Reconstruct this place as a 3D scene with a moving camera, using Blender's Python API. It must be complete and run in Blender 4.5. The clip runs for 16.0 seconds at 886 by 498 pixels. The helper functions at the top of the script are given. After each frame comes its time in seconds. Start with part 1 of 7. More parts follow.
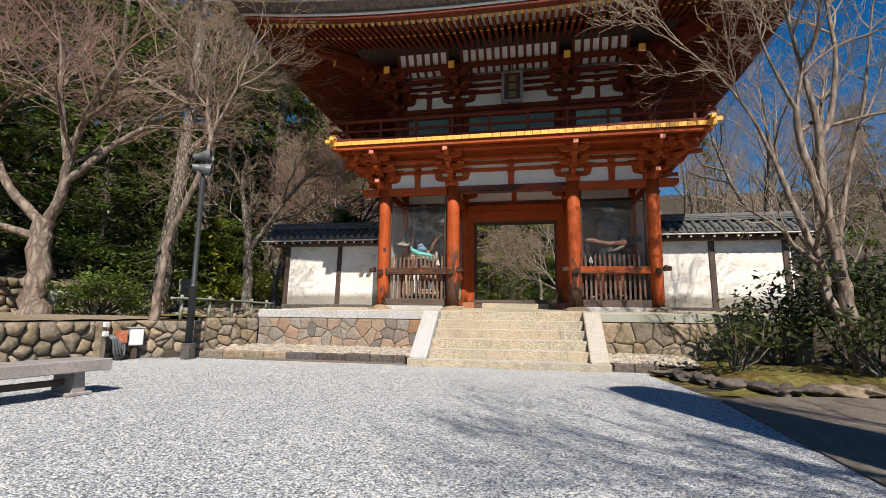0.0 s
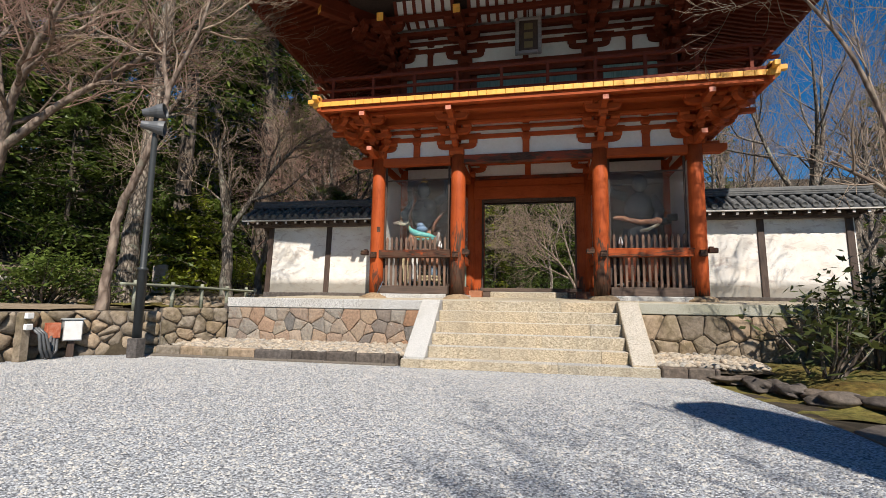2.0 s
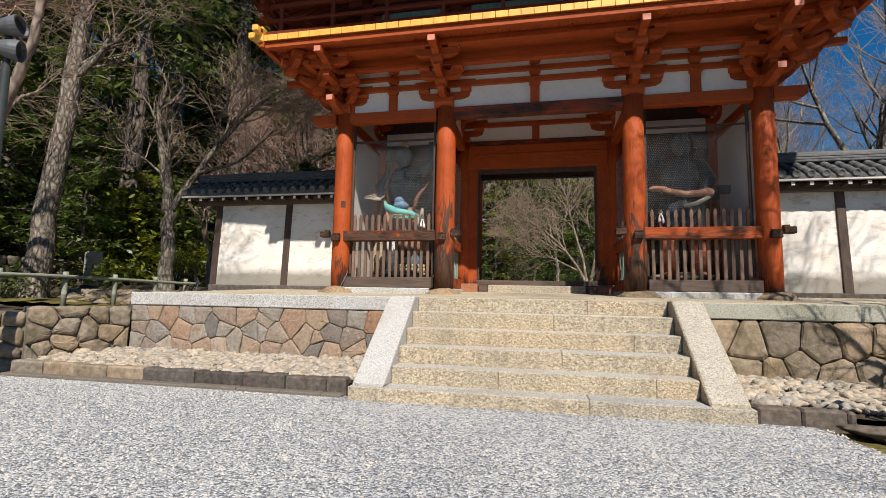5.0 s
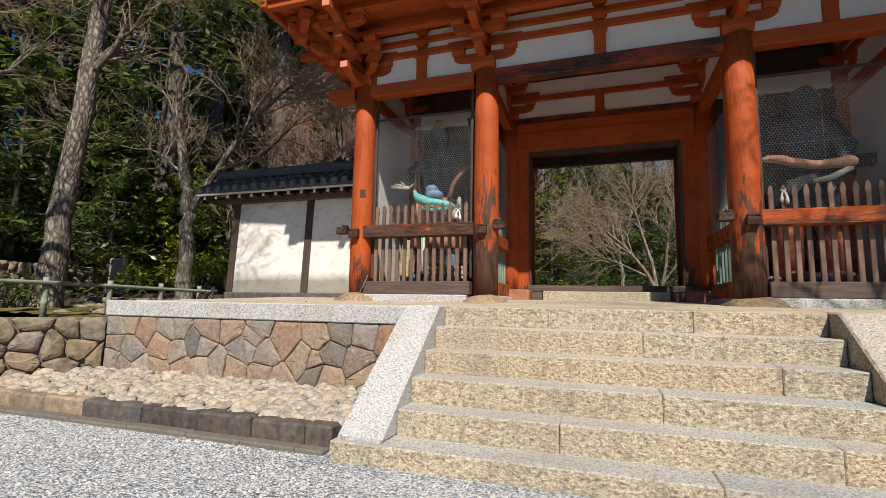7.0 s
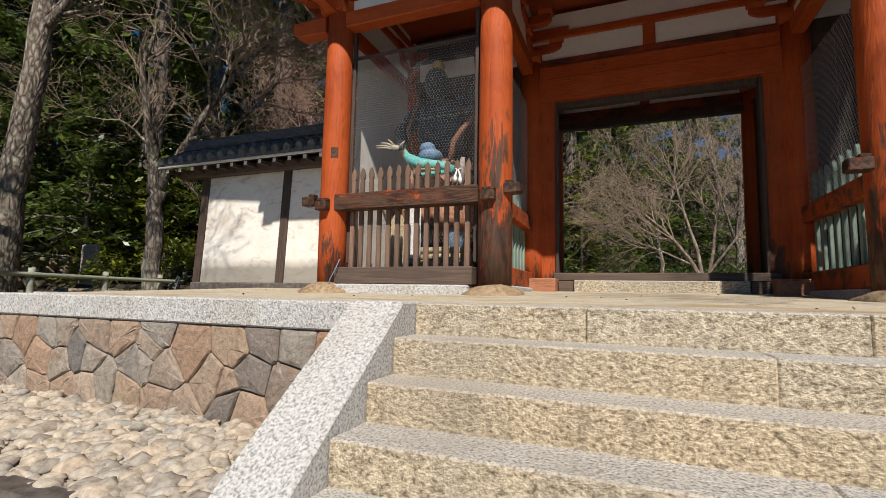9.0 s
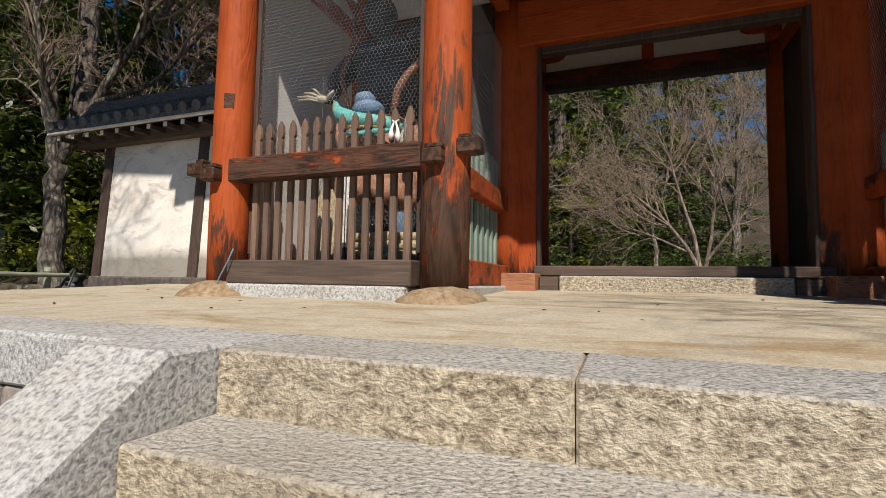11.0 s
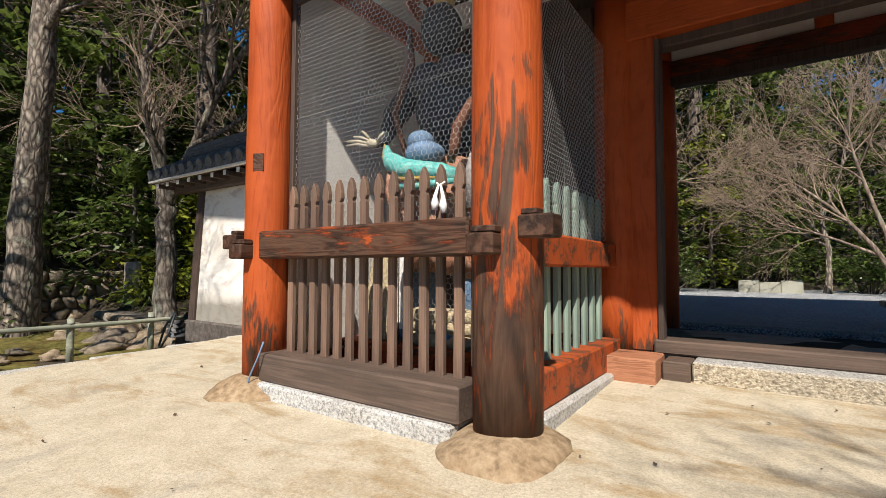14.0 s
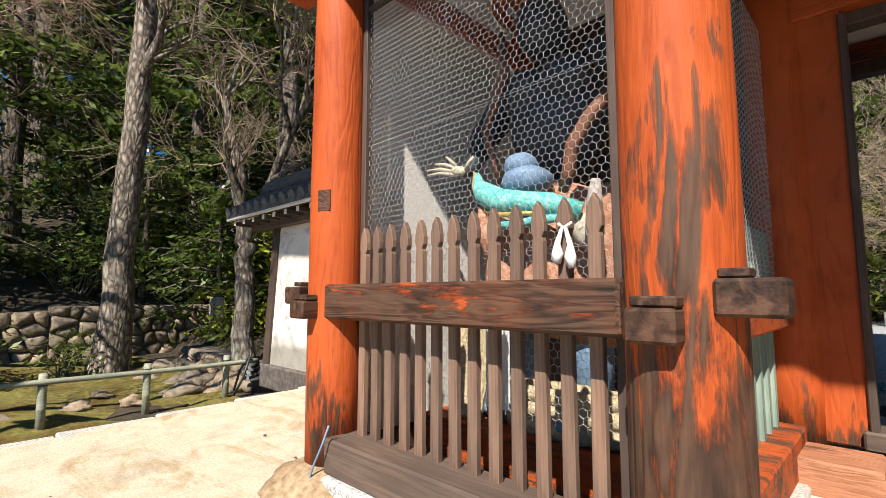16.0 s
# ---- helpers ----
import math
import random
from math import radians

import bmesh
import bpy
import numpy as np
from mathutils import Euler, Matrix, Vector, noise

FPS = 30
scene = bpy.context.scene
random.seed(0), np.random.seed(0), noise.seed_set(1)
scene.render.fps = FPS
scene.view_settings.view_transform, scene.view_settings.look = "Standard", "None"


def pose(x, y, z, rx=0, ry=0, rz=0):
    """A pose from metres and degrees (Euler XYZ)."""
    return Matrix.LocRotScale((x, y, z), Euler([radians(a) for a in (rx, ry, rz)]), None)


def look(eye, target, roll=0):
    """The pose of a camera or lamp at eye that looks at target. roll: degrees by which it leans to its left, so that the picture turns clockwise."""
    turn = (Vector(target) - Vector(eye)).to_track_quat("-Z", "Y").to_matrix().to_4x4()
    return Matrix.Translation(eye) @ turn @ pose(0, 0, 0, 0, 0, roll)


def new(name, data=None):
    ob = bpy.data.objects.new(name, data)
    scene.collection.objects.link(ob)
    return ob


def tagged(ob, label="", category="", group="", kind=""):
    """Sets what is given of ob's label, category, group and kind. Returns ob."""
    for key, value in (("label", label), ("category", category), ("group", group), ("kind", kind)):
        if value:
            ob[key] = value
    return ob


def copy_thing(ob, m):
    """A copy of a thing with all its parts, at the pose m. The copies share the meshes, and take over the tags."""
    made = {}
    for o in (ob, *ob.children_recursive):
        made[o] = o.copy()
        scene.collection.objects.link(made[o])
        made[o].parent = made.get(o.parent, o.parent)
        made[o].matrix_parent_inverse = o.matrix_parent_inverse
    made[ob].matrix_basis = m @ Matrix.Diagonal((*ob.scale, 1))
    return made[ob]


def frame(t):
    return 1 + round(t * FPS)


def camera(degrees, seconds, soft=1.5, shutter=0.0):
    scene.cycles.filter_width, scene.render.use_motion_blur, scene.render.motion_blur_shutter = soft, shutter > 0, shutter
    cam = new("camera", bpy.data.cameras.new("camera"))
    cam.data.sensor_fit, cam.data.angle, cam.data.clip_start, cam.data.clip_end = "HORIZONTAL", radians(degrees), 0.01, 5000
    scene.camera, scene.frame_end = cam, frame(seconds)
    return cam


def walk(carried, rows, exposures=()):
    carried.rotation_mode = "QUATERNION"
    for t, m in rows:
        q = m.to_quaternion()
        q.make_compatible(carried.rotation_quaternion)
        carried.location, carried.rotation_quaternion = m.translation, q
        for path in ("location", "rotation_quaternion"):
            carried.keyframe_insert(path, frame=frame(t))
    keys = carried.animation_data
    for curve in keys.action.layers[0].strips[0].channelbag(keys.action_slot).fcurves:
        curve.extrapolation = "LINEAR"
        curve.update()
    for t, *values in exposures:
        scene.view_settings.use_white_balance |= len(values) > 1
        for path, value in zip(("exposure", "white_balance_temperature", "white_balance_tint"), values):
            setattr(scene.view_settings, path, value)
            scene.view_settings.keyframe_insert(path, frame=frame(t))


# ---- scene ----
cam = camera(86.6, 16.0, soft=0.75)
METRES, EYE, TILT, LEAN, TURN = 12.0, 1.04, 0.0, 0.0, 11.0
ROWS = [
    (0.0, 0.0, 0.0, 0.0, -0.1, 7.93, -0.74),
    (0.5, 0.0015, 0.0407, 0.0006, 0.44, 7.26, -0.84),
    (1.0, -0.0006, 0.0809, -0.0003, 0.54, 6.99, -0.89),
    (1.5, 0.0037, 0.1209, -0.001, 1.04, 7.24, -0.77),
    (2.0, 0.0024, 0.1568, -0.0004, 0.39, 6.73, -0.91),
    (2.5, 0.0054, 0.1947, 0.0002, -0.3, 6.45, -0.86),
    (3.0, 0.0143, 0.2315, 0.004, -1.32, 6.07, -0.85),
    (3.5, 0.017, 0.2688, 0.0048, -1.77, 5.65, -0.86),
    (6.0, 0.042, 0.4502, 0.0075, 4.74, 6.32, -0.92),
    (6.5, 0.046, 0.4892, 0.0072, 6.86, 6.57, -0.83),
    (7.0, 0.0436, 0.5224, 0.0074, 7.2, 6.79, -1.02),
    (7.5, 0.0458, 0.5605, 0.0082, 8.74, 6.95, -0.92),
    (8.0, 0.0474, 0.5978, 0.0094, 9.23, 6.46, -1.0),
    (10.5, 0.0656, 0.7825, 0.0157, 12.14, 4.64, -0.85),
    (11.0, 0.0682, 0.8062, 0.023, 9.29, 3.99, -0.93),
    (11.5, 0.0738, 0.8256, 0.037, 8.59, 3.54, -0.78),
    (12.0, 0.0843, 0.8427, 0.0454, 10.54, 3.2, -0.75),
    (12.5, 0.0814, 0.8529, 0.0532, 12.37, 2.71, -0.75),
    (13.0, 0.0779, 0.8695, 0.0664, 15.26, 2.26, -0.53),
    (13.5, 0.0806, 0.8852, 0.0709, 19.53, 2.06, -0.35),
    (14.0, 0.079, 0.8923, 0.0853, 23.87, 2.51, -0.23),
    (14.5, 0.0665, 0.9081, 0.0891, 27.1, 3.67, -0.09),
    (15.0, 0.058, 0.92, 0.102, 29.85, 4.22, -0.13),
    (15.5, 0.0525, 0.934, 0.1025, 31.97, 4.63, -0.1),
    (16.0, 0.0384, 0.9428, 0.1035, 32.97, 5.4, -0.0),
]
walk(cam, [(t, pose(0, 0, EYE, TILT, LEAN, TURN) @ pose(METRES * x, METRES * y, METRES * z, 90 + pitch, roll, yaw)) for t, x, y, z, yaw, pitch, roll in ROWS],
     exposures=[(0.0, 0.46), (3.5, 0.38), (8.0, 0.33), (10.5, 0.20), (12.5, 0.18), (13.5, 0.39), (14.5, 0.74), (16.0, 1.02)])

# ---- world, sun, exposure ----
SUN_DIR = Vector((-0.44, 1.0, -1.15)).normalized()      # the way the light travels
world = bpy.data.worlds.new("sky")
scene.world = world
world.use_nodes = True
wn = world.node_tree
wn.nodes.clear()
w_out = wn.nodes.new("ShaderNodeOutputWorld")
w_bg = wn.nodes.new("ShaderNodeBackground")
w_sky = wn.nodes.new("ShaderNodeTexSky")
w_sky.sky_type = "NISHITA"
w_sky.sun_disc = False
w_sky.sun_elevation = math.asin(-SUN_DIR.z)
w_sky.sun_rotation = math.atan2(-SUN_DIR.x, -SUN_DIR.y)
w_sky.altitude = 400
w_sky.air_density, w_sky.dust_density, w_sky.ozone_density = 1.0, 0.0, 3.0
w_bg.inputs["Strength"].default_value = 0.066
w_hue = wn.nodes.new("ShaderNodeHueSaturation")
w_hue.inputs["Saturation"].default_value = 1.4
wn.links.new(w_sky.outputs[0], w_hue.inputs["Color"])
wn.links.new(w_hue.outputs[0], w_bg.inputs[0])
wn.links.new(w_bg.outputs[0], w_out.inputs[0])
sun_data = bpy.data.lights.new("sun", "SUN")
sun_data.energy, sun_data.angle, sun_data.color = 5.0, radians(0.55), (1.0, 0.925, 0.83)
sun = new("sun", sun_data)
sun.matrix_world = look(-SUN_DIR * 60, (0, 0, 0))


# ---- materials ----
def material(name):
    m = bpy.data.materials.new(name)
    m.use_nodes = True
    return m, m.node_tree, m.node_tree.nodes["Principled BSDF"]


def node(nt, kind, **kw):
    n = nt.nodes.new(kind)
    for k, v in kw.items():
        n.inputs[k.replace("_", " ")].default_value = v
    return n


def ramp(nt, fac, stops):
    r = nt.nodes.new("ShaderNodeValToRGB")
    el = r.color_ramp.elements
    while len(el) < len(stops):
        el.new(0.5)
    for e, (p, c) in zip(el, stops):
        e.position = p
        e.color = (*c, 1) if len(c) == 3 else c
    nt.links.new(fac, r.inputs[0])
    return r.outputs[0]


def coords(nt, space="Object", scale=(1, 1, 1), rot=(0, 0, 0)):
    if space == "World":
        out = nt.nodes.new("ShaderNodeNewGeometry").outputs["Position"]
    else:
        out = nt.nodes.new("ShaderNodeTexCoord").outputs[space]
    mp = nt.nodes.new("ShaderNodeMapping")
    mp.inputs["Scale"].default_value = scale
    mp.inputs["Rotation"].default_value = rot
    nt.links.new(out, mp.inputs[0])
    return mp.outputs[0]


def noise_tex(nt, vec, scale, detail=4.0, rough=0.55, dist=0.0):
    n = node(nt, "ShaderNodeTexNoise", Scale=scale, Detail=detail, Roughness=rough, Distortion=dist)
    nt.links.new(vec, n.inputs["Vector"])
    return n.outputs["Fac"]


def voro(nt, vec, scale, what="Distance", feature="F1", rand=1.0):
    n = nt.nodes.new("ShaderNodeTexVoronoi")
    n.feature = feature
    n.inputs["Scale"].default_value = scale
    n.inputs["Randomness"].default_value = rand
    nt.links.new(vec, n.inputs["Vector"])
    return n.outputs[what]


def mix(nt, fac, a, b, mode="MIX"):
    n = nt.nodes.new("ShaderNodeMix")
    n.data_type = "RGBA"
    n.blend_type = mode
    for sock, v in ((n.inputs[0], fac), (n.inputs[6], a), (n.inputs[7], b)):
        if isinstance(v, (int, float)):
            sock.default_value = v
        elif isinstance(v, tuple):
            sock.default_value = (*v, 1) if len(v) == 3 else v
        else:
            nt.links.new(v, sock)
    return n.outputs[2]


def calc(nt, op, a, b=0.0, clamp=False):
    n = nt.nodes.new("ShaderNodeMath")
    n.operation = op
    n.use_clamp = clamp
    for sock, v in zip(n.inputs, (a, b)):
        if isinstance(v, (int, float)):
            sock.default_value = v
        else:
            nt.links.new(v, sock)
    return n.outputs[0]


def bump(nt, bsdf, height, strength=0.5, dist=0.01):
    b = nt.nodes.new("ShaderNodeBump")
    b.inputs["Strength"].default_value = strength
    b.inputs["Distance"].default_value = dist
    nt.links.new(height, b.inputs["Height"])
    nt.links.new(b.outputs[0], bsdf.inputs["Normal"])


def rand_of(nt):
    return nt.nodes.new("ShaderNodeObjectInfo").outputs["Random"]


def island(nt):
    return nt.nodes.new("ShaderNodeNewGeometry").outputs["Random Per Island"]


def speckled(name, cols, scale, rough=0.9, bstr=0.5, bdist=0.006, big=1.2, bigcol=(0.8, 0.8, 0.8), bigamt=0.5, space="World", per=None, spread=0.4):
    """A two-scale surface: fine grain between cols, large stains towards bigcol."""
    m, nt, b = material(name)
    v = coords(nt, space)
    fine = noise_tex(nt, v, scale, 6, 0.65)
    c = ramp(nt, fine, [(0.5 - spread / 2 + spread * i / (len(cols) - 1), k) for i, k in enumerate(cols)])
    large = noise_tex(nt, v, big, 5, 0.6, 0.4)
    f = ramp(nt, large, [(0.42, (0, 0, 0)), (0.68, (1, 1, 1))])
    c = mix(nt, calc(nt, "MULTIPLY", f, bigamt), c, bigcol, "MULTIPLY")
    if per:
        r = rand_of(nt) if per == "object" else island(nt)
        tint = ramp(nt, r, [(0.0, (0.62, 0.6, 0.58)), (0.35, (0.95, 0.9, 0.82)), (0.7, (1.1, 0.98, 0.85)), (1.0, (0.8, 0.82, 0.84))])
        c = mix(nt, 1.0, c, tint, "MULTIPLY")
    nt.links.new(c, b.inputs["Base Color"])
    b.inputs["Roughness"].default_value = rough
    if "Specular IOR Level" in b.inputs:
        b.inputs["Specular IOR Level"].default_value = 0.3
    bump(nt, b, calc(nt, "ADD", fine, calc(nt, "MULTIPLY", large, 0.6)), bstr, bdist)
    return m


def gravel_material():
    m, nt, b = material("crushed_gravel")
    v = coords(nt, "World")
    wob = mix(nt, 0.03, v, node_col(nt, v, 30))
    cell = voro(nt, wob, 62, "Color")
    d = voro(nt, wob, 62, "Distance")
    sep = nt.nodes.new("ShaderNodeSeparateColor")
    nt.links.new(cell, sep.inputs[0])
    c = ramp(nt, sep.outputs[0], [(0.0, (0.22, 0.23, 0.24)), (0.28, (0.42, 0.44, 0.455)), (0.6, (0.60, 0.62, 0.635)), (0.85, (0.76, 0.775, 0.78)), (1.0, (0.50, 0.48, 0.44))])
    gap = ramp(nt, d, [(0.42, (1, 1, 1)), (0.78, (0.36, 0.36, 0.37))])
    c = mix(nt, 1.0, c, gap, "MULTIPLY")
    big = ramp(nt, noise_tex(nt, v, 0.9, 5, 0.6, 0.3), [(0.35, (0.86, 0.87, 0.9)), (0.65, (1, 1, 1))])
    c = mix(nt, 1.0, c, big, "MULTIPLY")
    nt.links.new(c, b.inputs["Base Color"])
    b.inputs["Roughness"].default_value = 0.85
    h = calc(nt, "SUBTRACT", calc(nt, "MULTIPLY", sep.outputs[1], 0.6), d)
    bump(nt, b, h, 1.0, 0.014)
    return m


def node_col(nt, vec, scale):
    n = node(nt, "ShaderNodeTexNoise", Scale=scale, Detail=2.0)
    nt.links.new(vec, n.inputs["Vector"])
    return n.outputs["Color"]


def grain(nt, axis, scale=12.0, stretch=0.10, space="Object", swirl=2.5, depth=0.25):
    """Bent wood grain along an axis: a distorted ring pattern."""
    sc = [scale, scale, scale]
    sc[axis] = scale * stretch
    v = coords(nt, space, tuple(sc))
    n1 = noise_tex(nt, v, 1.0, 3, 0.5, 0.6)
    w = nt.nodes.new("ShaderNodeMath")
    w.operation = "SINE"
    nt.links.new(calc(nt, "MULTIPLY", n1, 26.0 * swirl), w.inputs[0])
    fine = noise_tex(nt, coords(nt, space, tuple(s * 7 if k != axis else s * 3 for k, s in enumerate(sc))), 1.0, 5, 0.72)
    return calc(nt, "ADD", calc(nt, "MULTIPLY", w.outputs[0], depth), fine)


def painted_wood(name, axis, wear=0.0, low=None, slope_=0.2, gr=(9.0, 0.12, 2.0), fl=0.3, paint=((0.33, 0.058, 0.011), (0.43, 0.084, 0.017))):
    """Vermilion paint over timber; wear shows the brown wood, most of it below z = low."""
    m, nt, b = material(name)
    v = coords(nt, "World")
    g = grain(nt, axis, gr[0], gr[1], "Object", gr[2])
    n1 = noise_tex(nt, v, 3.0, 6, 0.65, 0.3)
    pc = ramp(nt, n1, [(0.3, paint[0]), (0.7, paint[1])])
    pc = mix(nt, 1.0, pc, ramp(nt, g, [(0.18, (0.80, 0.74, 0.70)), (0.36, (1, 1, 1))]), "MULTIPLY")
    wood = ramp(nt, g, [(0.15, (0.014, 0.008, 0.005)), (0.45, (0.046, 0.024, 0.015)), (0.95, (0.10, 0.056, 0.035))])
    wood = mix(nt, ramp(nt, n1, [(0.46, (0, 0, 0)), (0.66, (0.3, 0.3, 0.3))]), wood, (0.17, 0.06, 0.028))
    sc = [9.0, 9.0, 9.0]
    sc[axis] = 2.6
    patch = noise_tex(nt, coords(nt, "World", tuple(sc)), 0.55, 6, 0.62, 0.5)
    amount = calc(nt, "ADD", calc(nt, "MULTIPLY", patch, 1.0), wear - 0.5)
    fs = [70.0, 70.0, 70.0]
    fs[axis] = 7.0
    fleck = noise_tex(nt, coords(nt, "World", tuple(fs)), 1.0, 5, 0.7, 0.4)
    amount = calc(nt, "ADD", amount, calc(nt, "MULTIPLY", calc(nt, "SUBTRACT", g, 0.5), 0.26))
    amount = calc(nt, "ADD", amount, calc(nt, "MULTIPLY", calc(nt, "SUBTRACT", fleck, 0.5), fl))
    if low:
        sep = nt.nodes.new("ShaderNodeSeparateXYZ")
        nt.links.new(v, sep.inputs[0])
        amount = calc(nt, "ADD", amount, calc(nt, "MULTIPLY", calc(nt, "SUBTRACT", low, sep.outputs[2]), slope_))
    f = ramp(nt, amount, [(0.05, (0, 0, 0)), (0.10, (0.6, 0.6, 0.6)), (0.17, (1, 1, 1))])
    c = mix(nt, f, pc, wood)
    nt.links.new(c, b.inputs["Base Color"])
    b.inputs["Roughness"].default_value = 0.66
    b.inputs["Specular IOR Level"].default_value = 0.25
    hgt = calc(nt, "ADD", calc(nt, "MULTIPLY", g, 0.6), calc(nt, "MULTIPLY", f, -0.35))
    bump(nt, b, hgt, 0.7, 0.008)
    return m


def wood_material(name, axis, cols, rough=0.75, scale=13.0, per=False, bstr=0.4, stretch=0.06, swirl=1.2, depth=0.12):
    m, nt, b = material(name)
    g = grain(nt, axis, scale, stretch, "Object", swirl, depth)
    c = ramp(nt, g, [(0.1, cols[0]), (0.5, cols[1]), (0.95, cols[2])])
    st = ramp(nt, noise_tex(nt, coords(nt, "World"), 2.2, 5, 0.6), [(0.35, (0.75, 0.75, 0.76)), (0.7, (1.05, 1.0, 0.97))])
    c = mix(nt, 1.0, c, st, "MULTIPLY")
    if per:
        t = ramp(nt, rand_of(nt), [(0.0, (0.72, 0.7, 0.68)), (1.0, (1.15, 1.08, 1.0))])
        c = mix(nt, 1.0, c, t, "MULTIPLY")
    nt.links.new(c, b.inputs["Base Color"])
    b.inputs["Roughness"].default_value = rough
    bump(nt, b, g, bstr, 0.004)
    return m


def plain(name, col, rough=0.6, metal=0.0, vary=0.15, scale=8.0):
    m, nt, b = material(name)
    n1 = noise_tex(nt, coords(nt, "World"), scale, 5, 0.6)
    lo = tuple(k * (1 - vary) for k in col)
    hi = tuple(min(1.0, k * (1 + vary)) for k in col)
    nt.links.new(ramp(nt, n1, [(0.3, lo), (0.7, hi)]), b.inputs["Base Color"])
    b.inputs["Roughness"].default_value = rough
    b.inputs["Metallic"].default_value = metal
    bump(nt, b, n1, 0.2, 0.003)
    return m


def leaf_material(name, dark, light, rough=0.5, gloss=0.4):
    m, nt, b = material(name)
    b.inputs["Specular IOR Level"].default_value = gloss
    c = ramp(nt, island(nt), [(0.0, dark), (0.45, light), (1.0, tuple(k * 1.3 for k in light))])
    big = ramp(nt, noise_tex(nt, coords(nt, "World"), 0.7, 3), [(0.3, (0.65, 0.7, 0.7)), (0.7, (1.15, 1.1, 0.9))])
    c = mix(nt, 1.0, c, big, "MULTIPLY")
    nt.links.new(c, b.inputs["Base Color"])
    b.inputs["Roughness"].default_value = rough
    tr = nt.nodes.new("ShaderNodeBsdfTranslucent")
    nt.links.new(c, tr.inputs["Color"])
    ms = nt.nodes.new("ShaderNodeMixShader")
    ms.inputs[0].default_value = 0.4
    nt.links.new(b.outputs[0], ms.inputs[1])
    nt.links.new(tr.outputs[0], ms.inputs[2])
    nt.links.new(ms.outputs[0], nt.nodes["Material Output"].inputs["Surface"])
    return m


def bark_material(name, cols, scale=9.0, lichen=0.3):
    m, nt, b = material(name)
    v = coords(nt, "World", (1, 1, 0.4))
    n1 = noise_tex(nt, v, scale, 6, 0.65, 0.4)
    bent = mix(nt, 0.10, coords(nt, "World", (1, 1, 0.34)), node_col(nt, coords(nt, "World", (1, 1, 0.6)), 5))
    d = calc(nt, "MULTIPLY", voro(nt, bent, scale * 1.25, "Distance", "DISTANCE_TO_EDGE"), 2.2, True)
    c = ramp(nt, calc(nt, "ADD", calc(nt, "MULTIPLY", n1, 0.55), calc(nt, "MULTIPLY", d, 0.55)), [(0.28, cols[0]), (0.5, cols[1]), (0.78, cols[2])])
    f = ramp(nt, noise_tex(nt, coords(nt, "World"), 2.6, 5, 0.7), [(0.55, (0, 0, 0)), (0.66, (lichen, lichen, lichen))])
    c = mix(nt, f, c, (0.33, 0.36, 0.27))
    nt.links.new(c, b.inputs["Base Color"])
    b.inputs["Roughness"].default_value = 0.9
    bump(nt, b, calc(nt, "ADD", n1, d), 0.8, 0.02)
    return m


def chiselled_granite():
    """Granite stained ochre on the rough risers and worn pale on the treads."""
    m, nt, b = material("chiselled_granite")
    v = coords(nt, "World")
    fine = noise_tex(nt, v, 72, 5, 0.7)
    chis = noise_tex(nt, coords(nt, "World", (34, 48, 48), (0, 0.6, 0)), 1.0, 4, 0.66, 0.2)
    big = noise_tex(nt, v, 1.4, 5, 0.6, 0.5)
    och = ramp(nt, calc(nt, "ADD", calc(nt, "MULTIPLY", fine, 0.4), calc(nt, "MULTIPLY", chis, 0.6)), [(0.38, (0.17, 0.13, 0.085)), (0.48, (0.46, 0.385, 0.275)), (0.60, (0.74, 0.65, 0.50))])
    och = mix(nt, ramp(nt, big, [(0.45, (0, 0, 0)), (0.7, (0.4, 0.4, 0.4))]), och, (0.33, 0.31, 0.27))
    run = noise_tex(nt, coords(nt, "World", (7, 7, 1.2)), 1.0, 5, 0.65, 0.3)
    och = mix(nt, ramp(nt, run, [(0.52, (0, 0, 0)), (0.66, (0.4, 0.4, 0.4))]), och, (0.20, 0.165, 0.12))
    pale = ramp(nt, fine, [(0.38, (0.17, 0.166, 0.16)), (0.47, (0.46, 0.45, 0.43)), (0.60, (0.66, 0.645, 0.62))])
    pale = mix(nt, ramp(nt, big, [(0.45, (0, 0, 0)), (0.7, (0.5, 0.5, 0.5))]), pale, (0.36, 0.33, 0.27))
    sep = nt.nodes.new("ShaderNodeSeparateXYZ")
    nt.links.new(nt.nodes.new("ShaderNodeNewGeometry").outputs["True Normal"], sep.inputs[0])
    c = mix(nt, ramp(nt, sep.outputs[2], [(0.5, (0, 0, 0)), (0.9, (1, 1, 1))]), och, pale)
    c = mix(nt, 1.0, c, ramp(nt, rand_of(nt), [(0.0, (0.86, 0.88, 0.9)), (0.5, (1.0, 0.98, 0.94)), (1.0, (1.05, 0.97, 0.86))]), "MULTIPLY")
    nt.links.new(c, b.inputs["Base Color"])
    b.inputs["Roughness"].default_value = 0.9
    bump(nt, b, calc(nt, "ADD", chis, calc(nt, "MULTIPLY", fine, 0.4)), 1.0, 0.024)
    return m


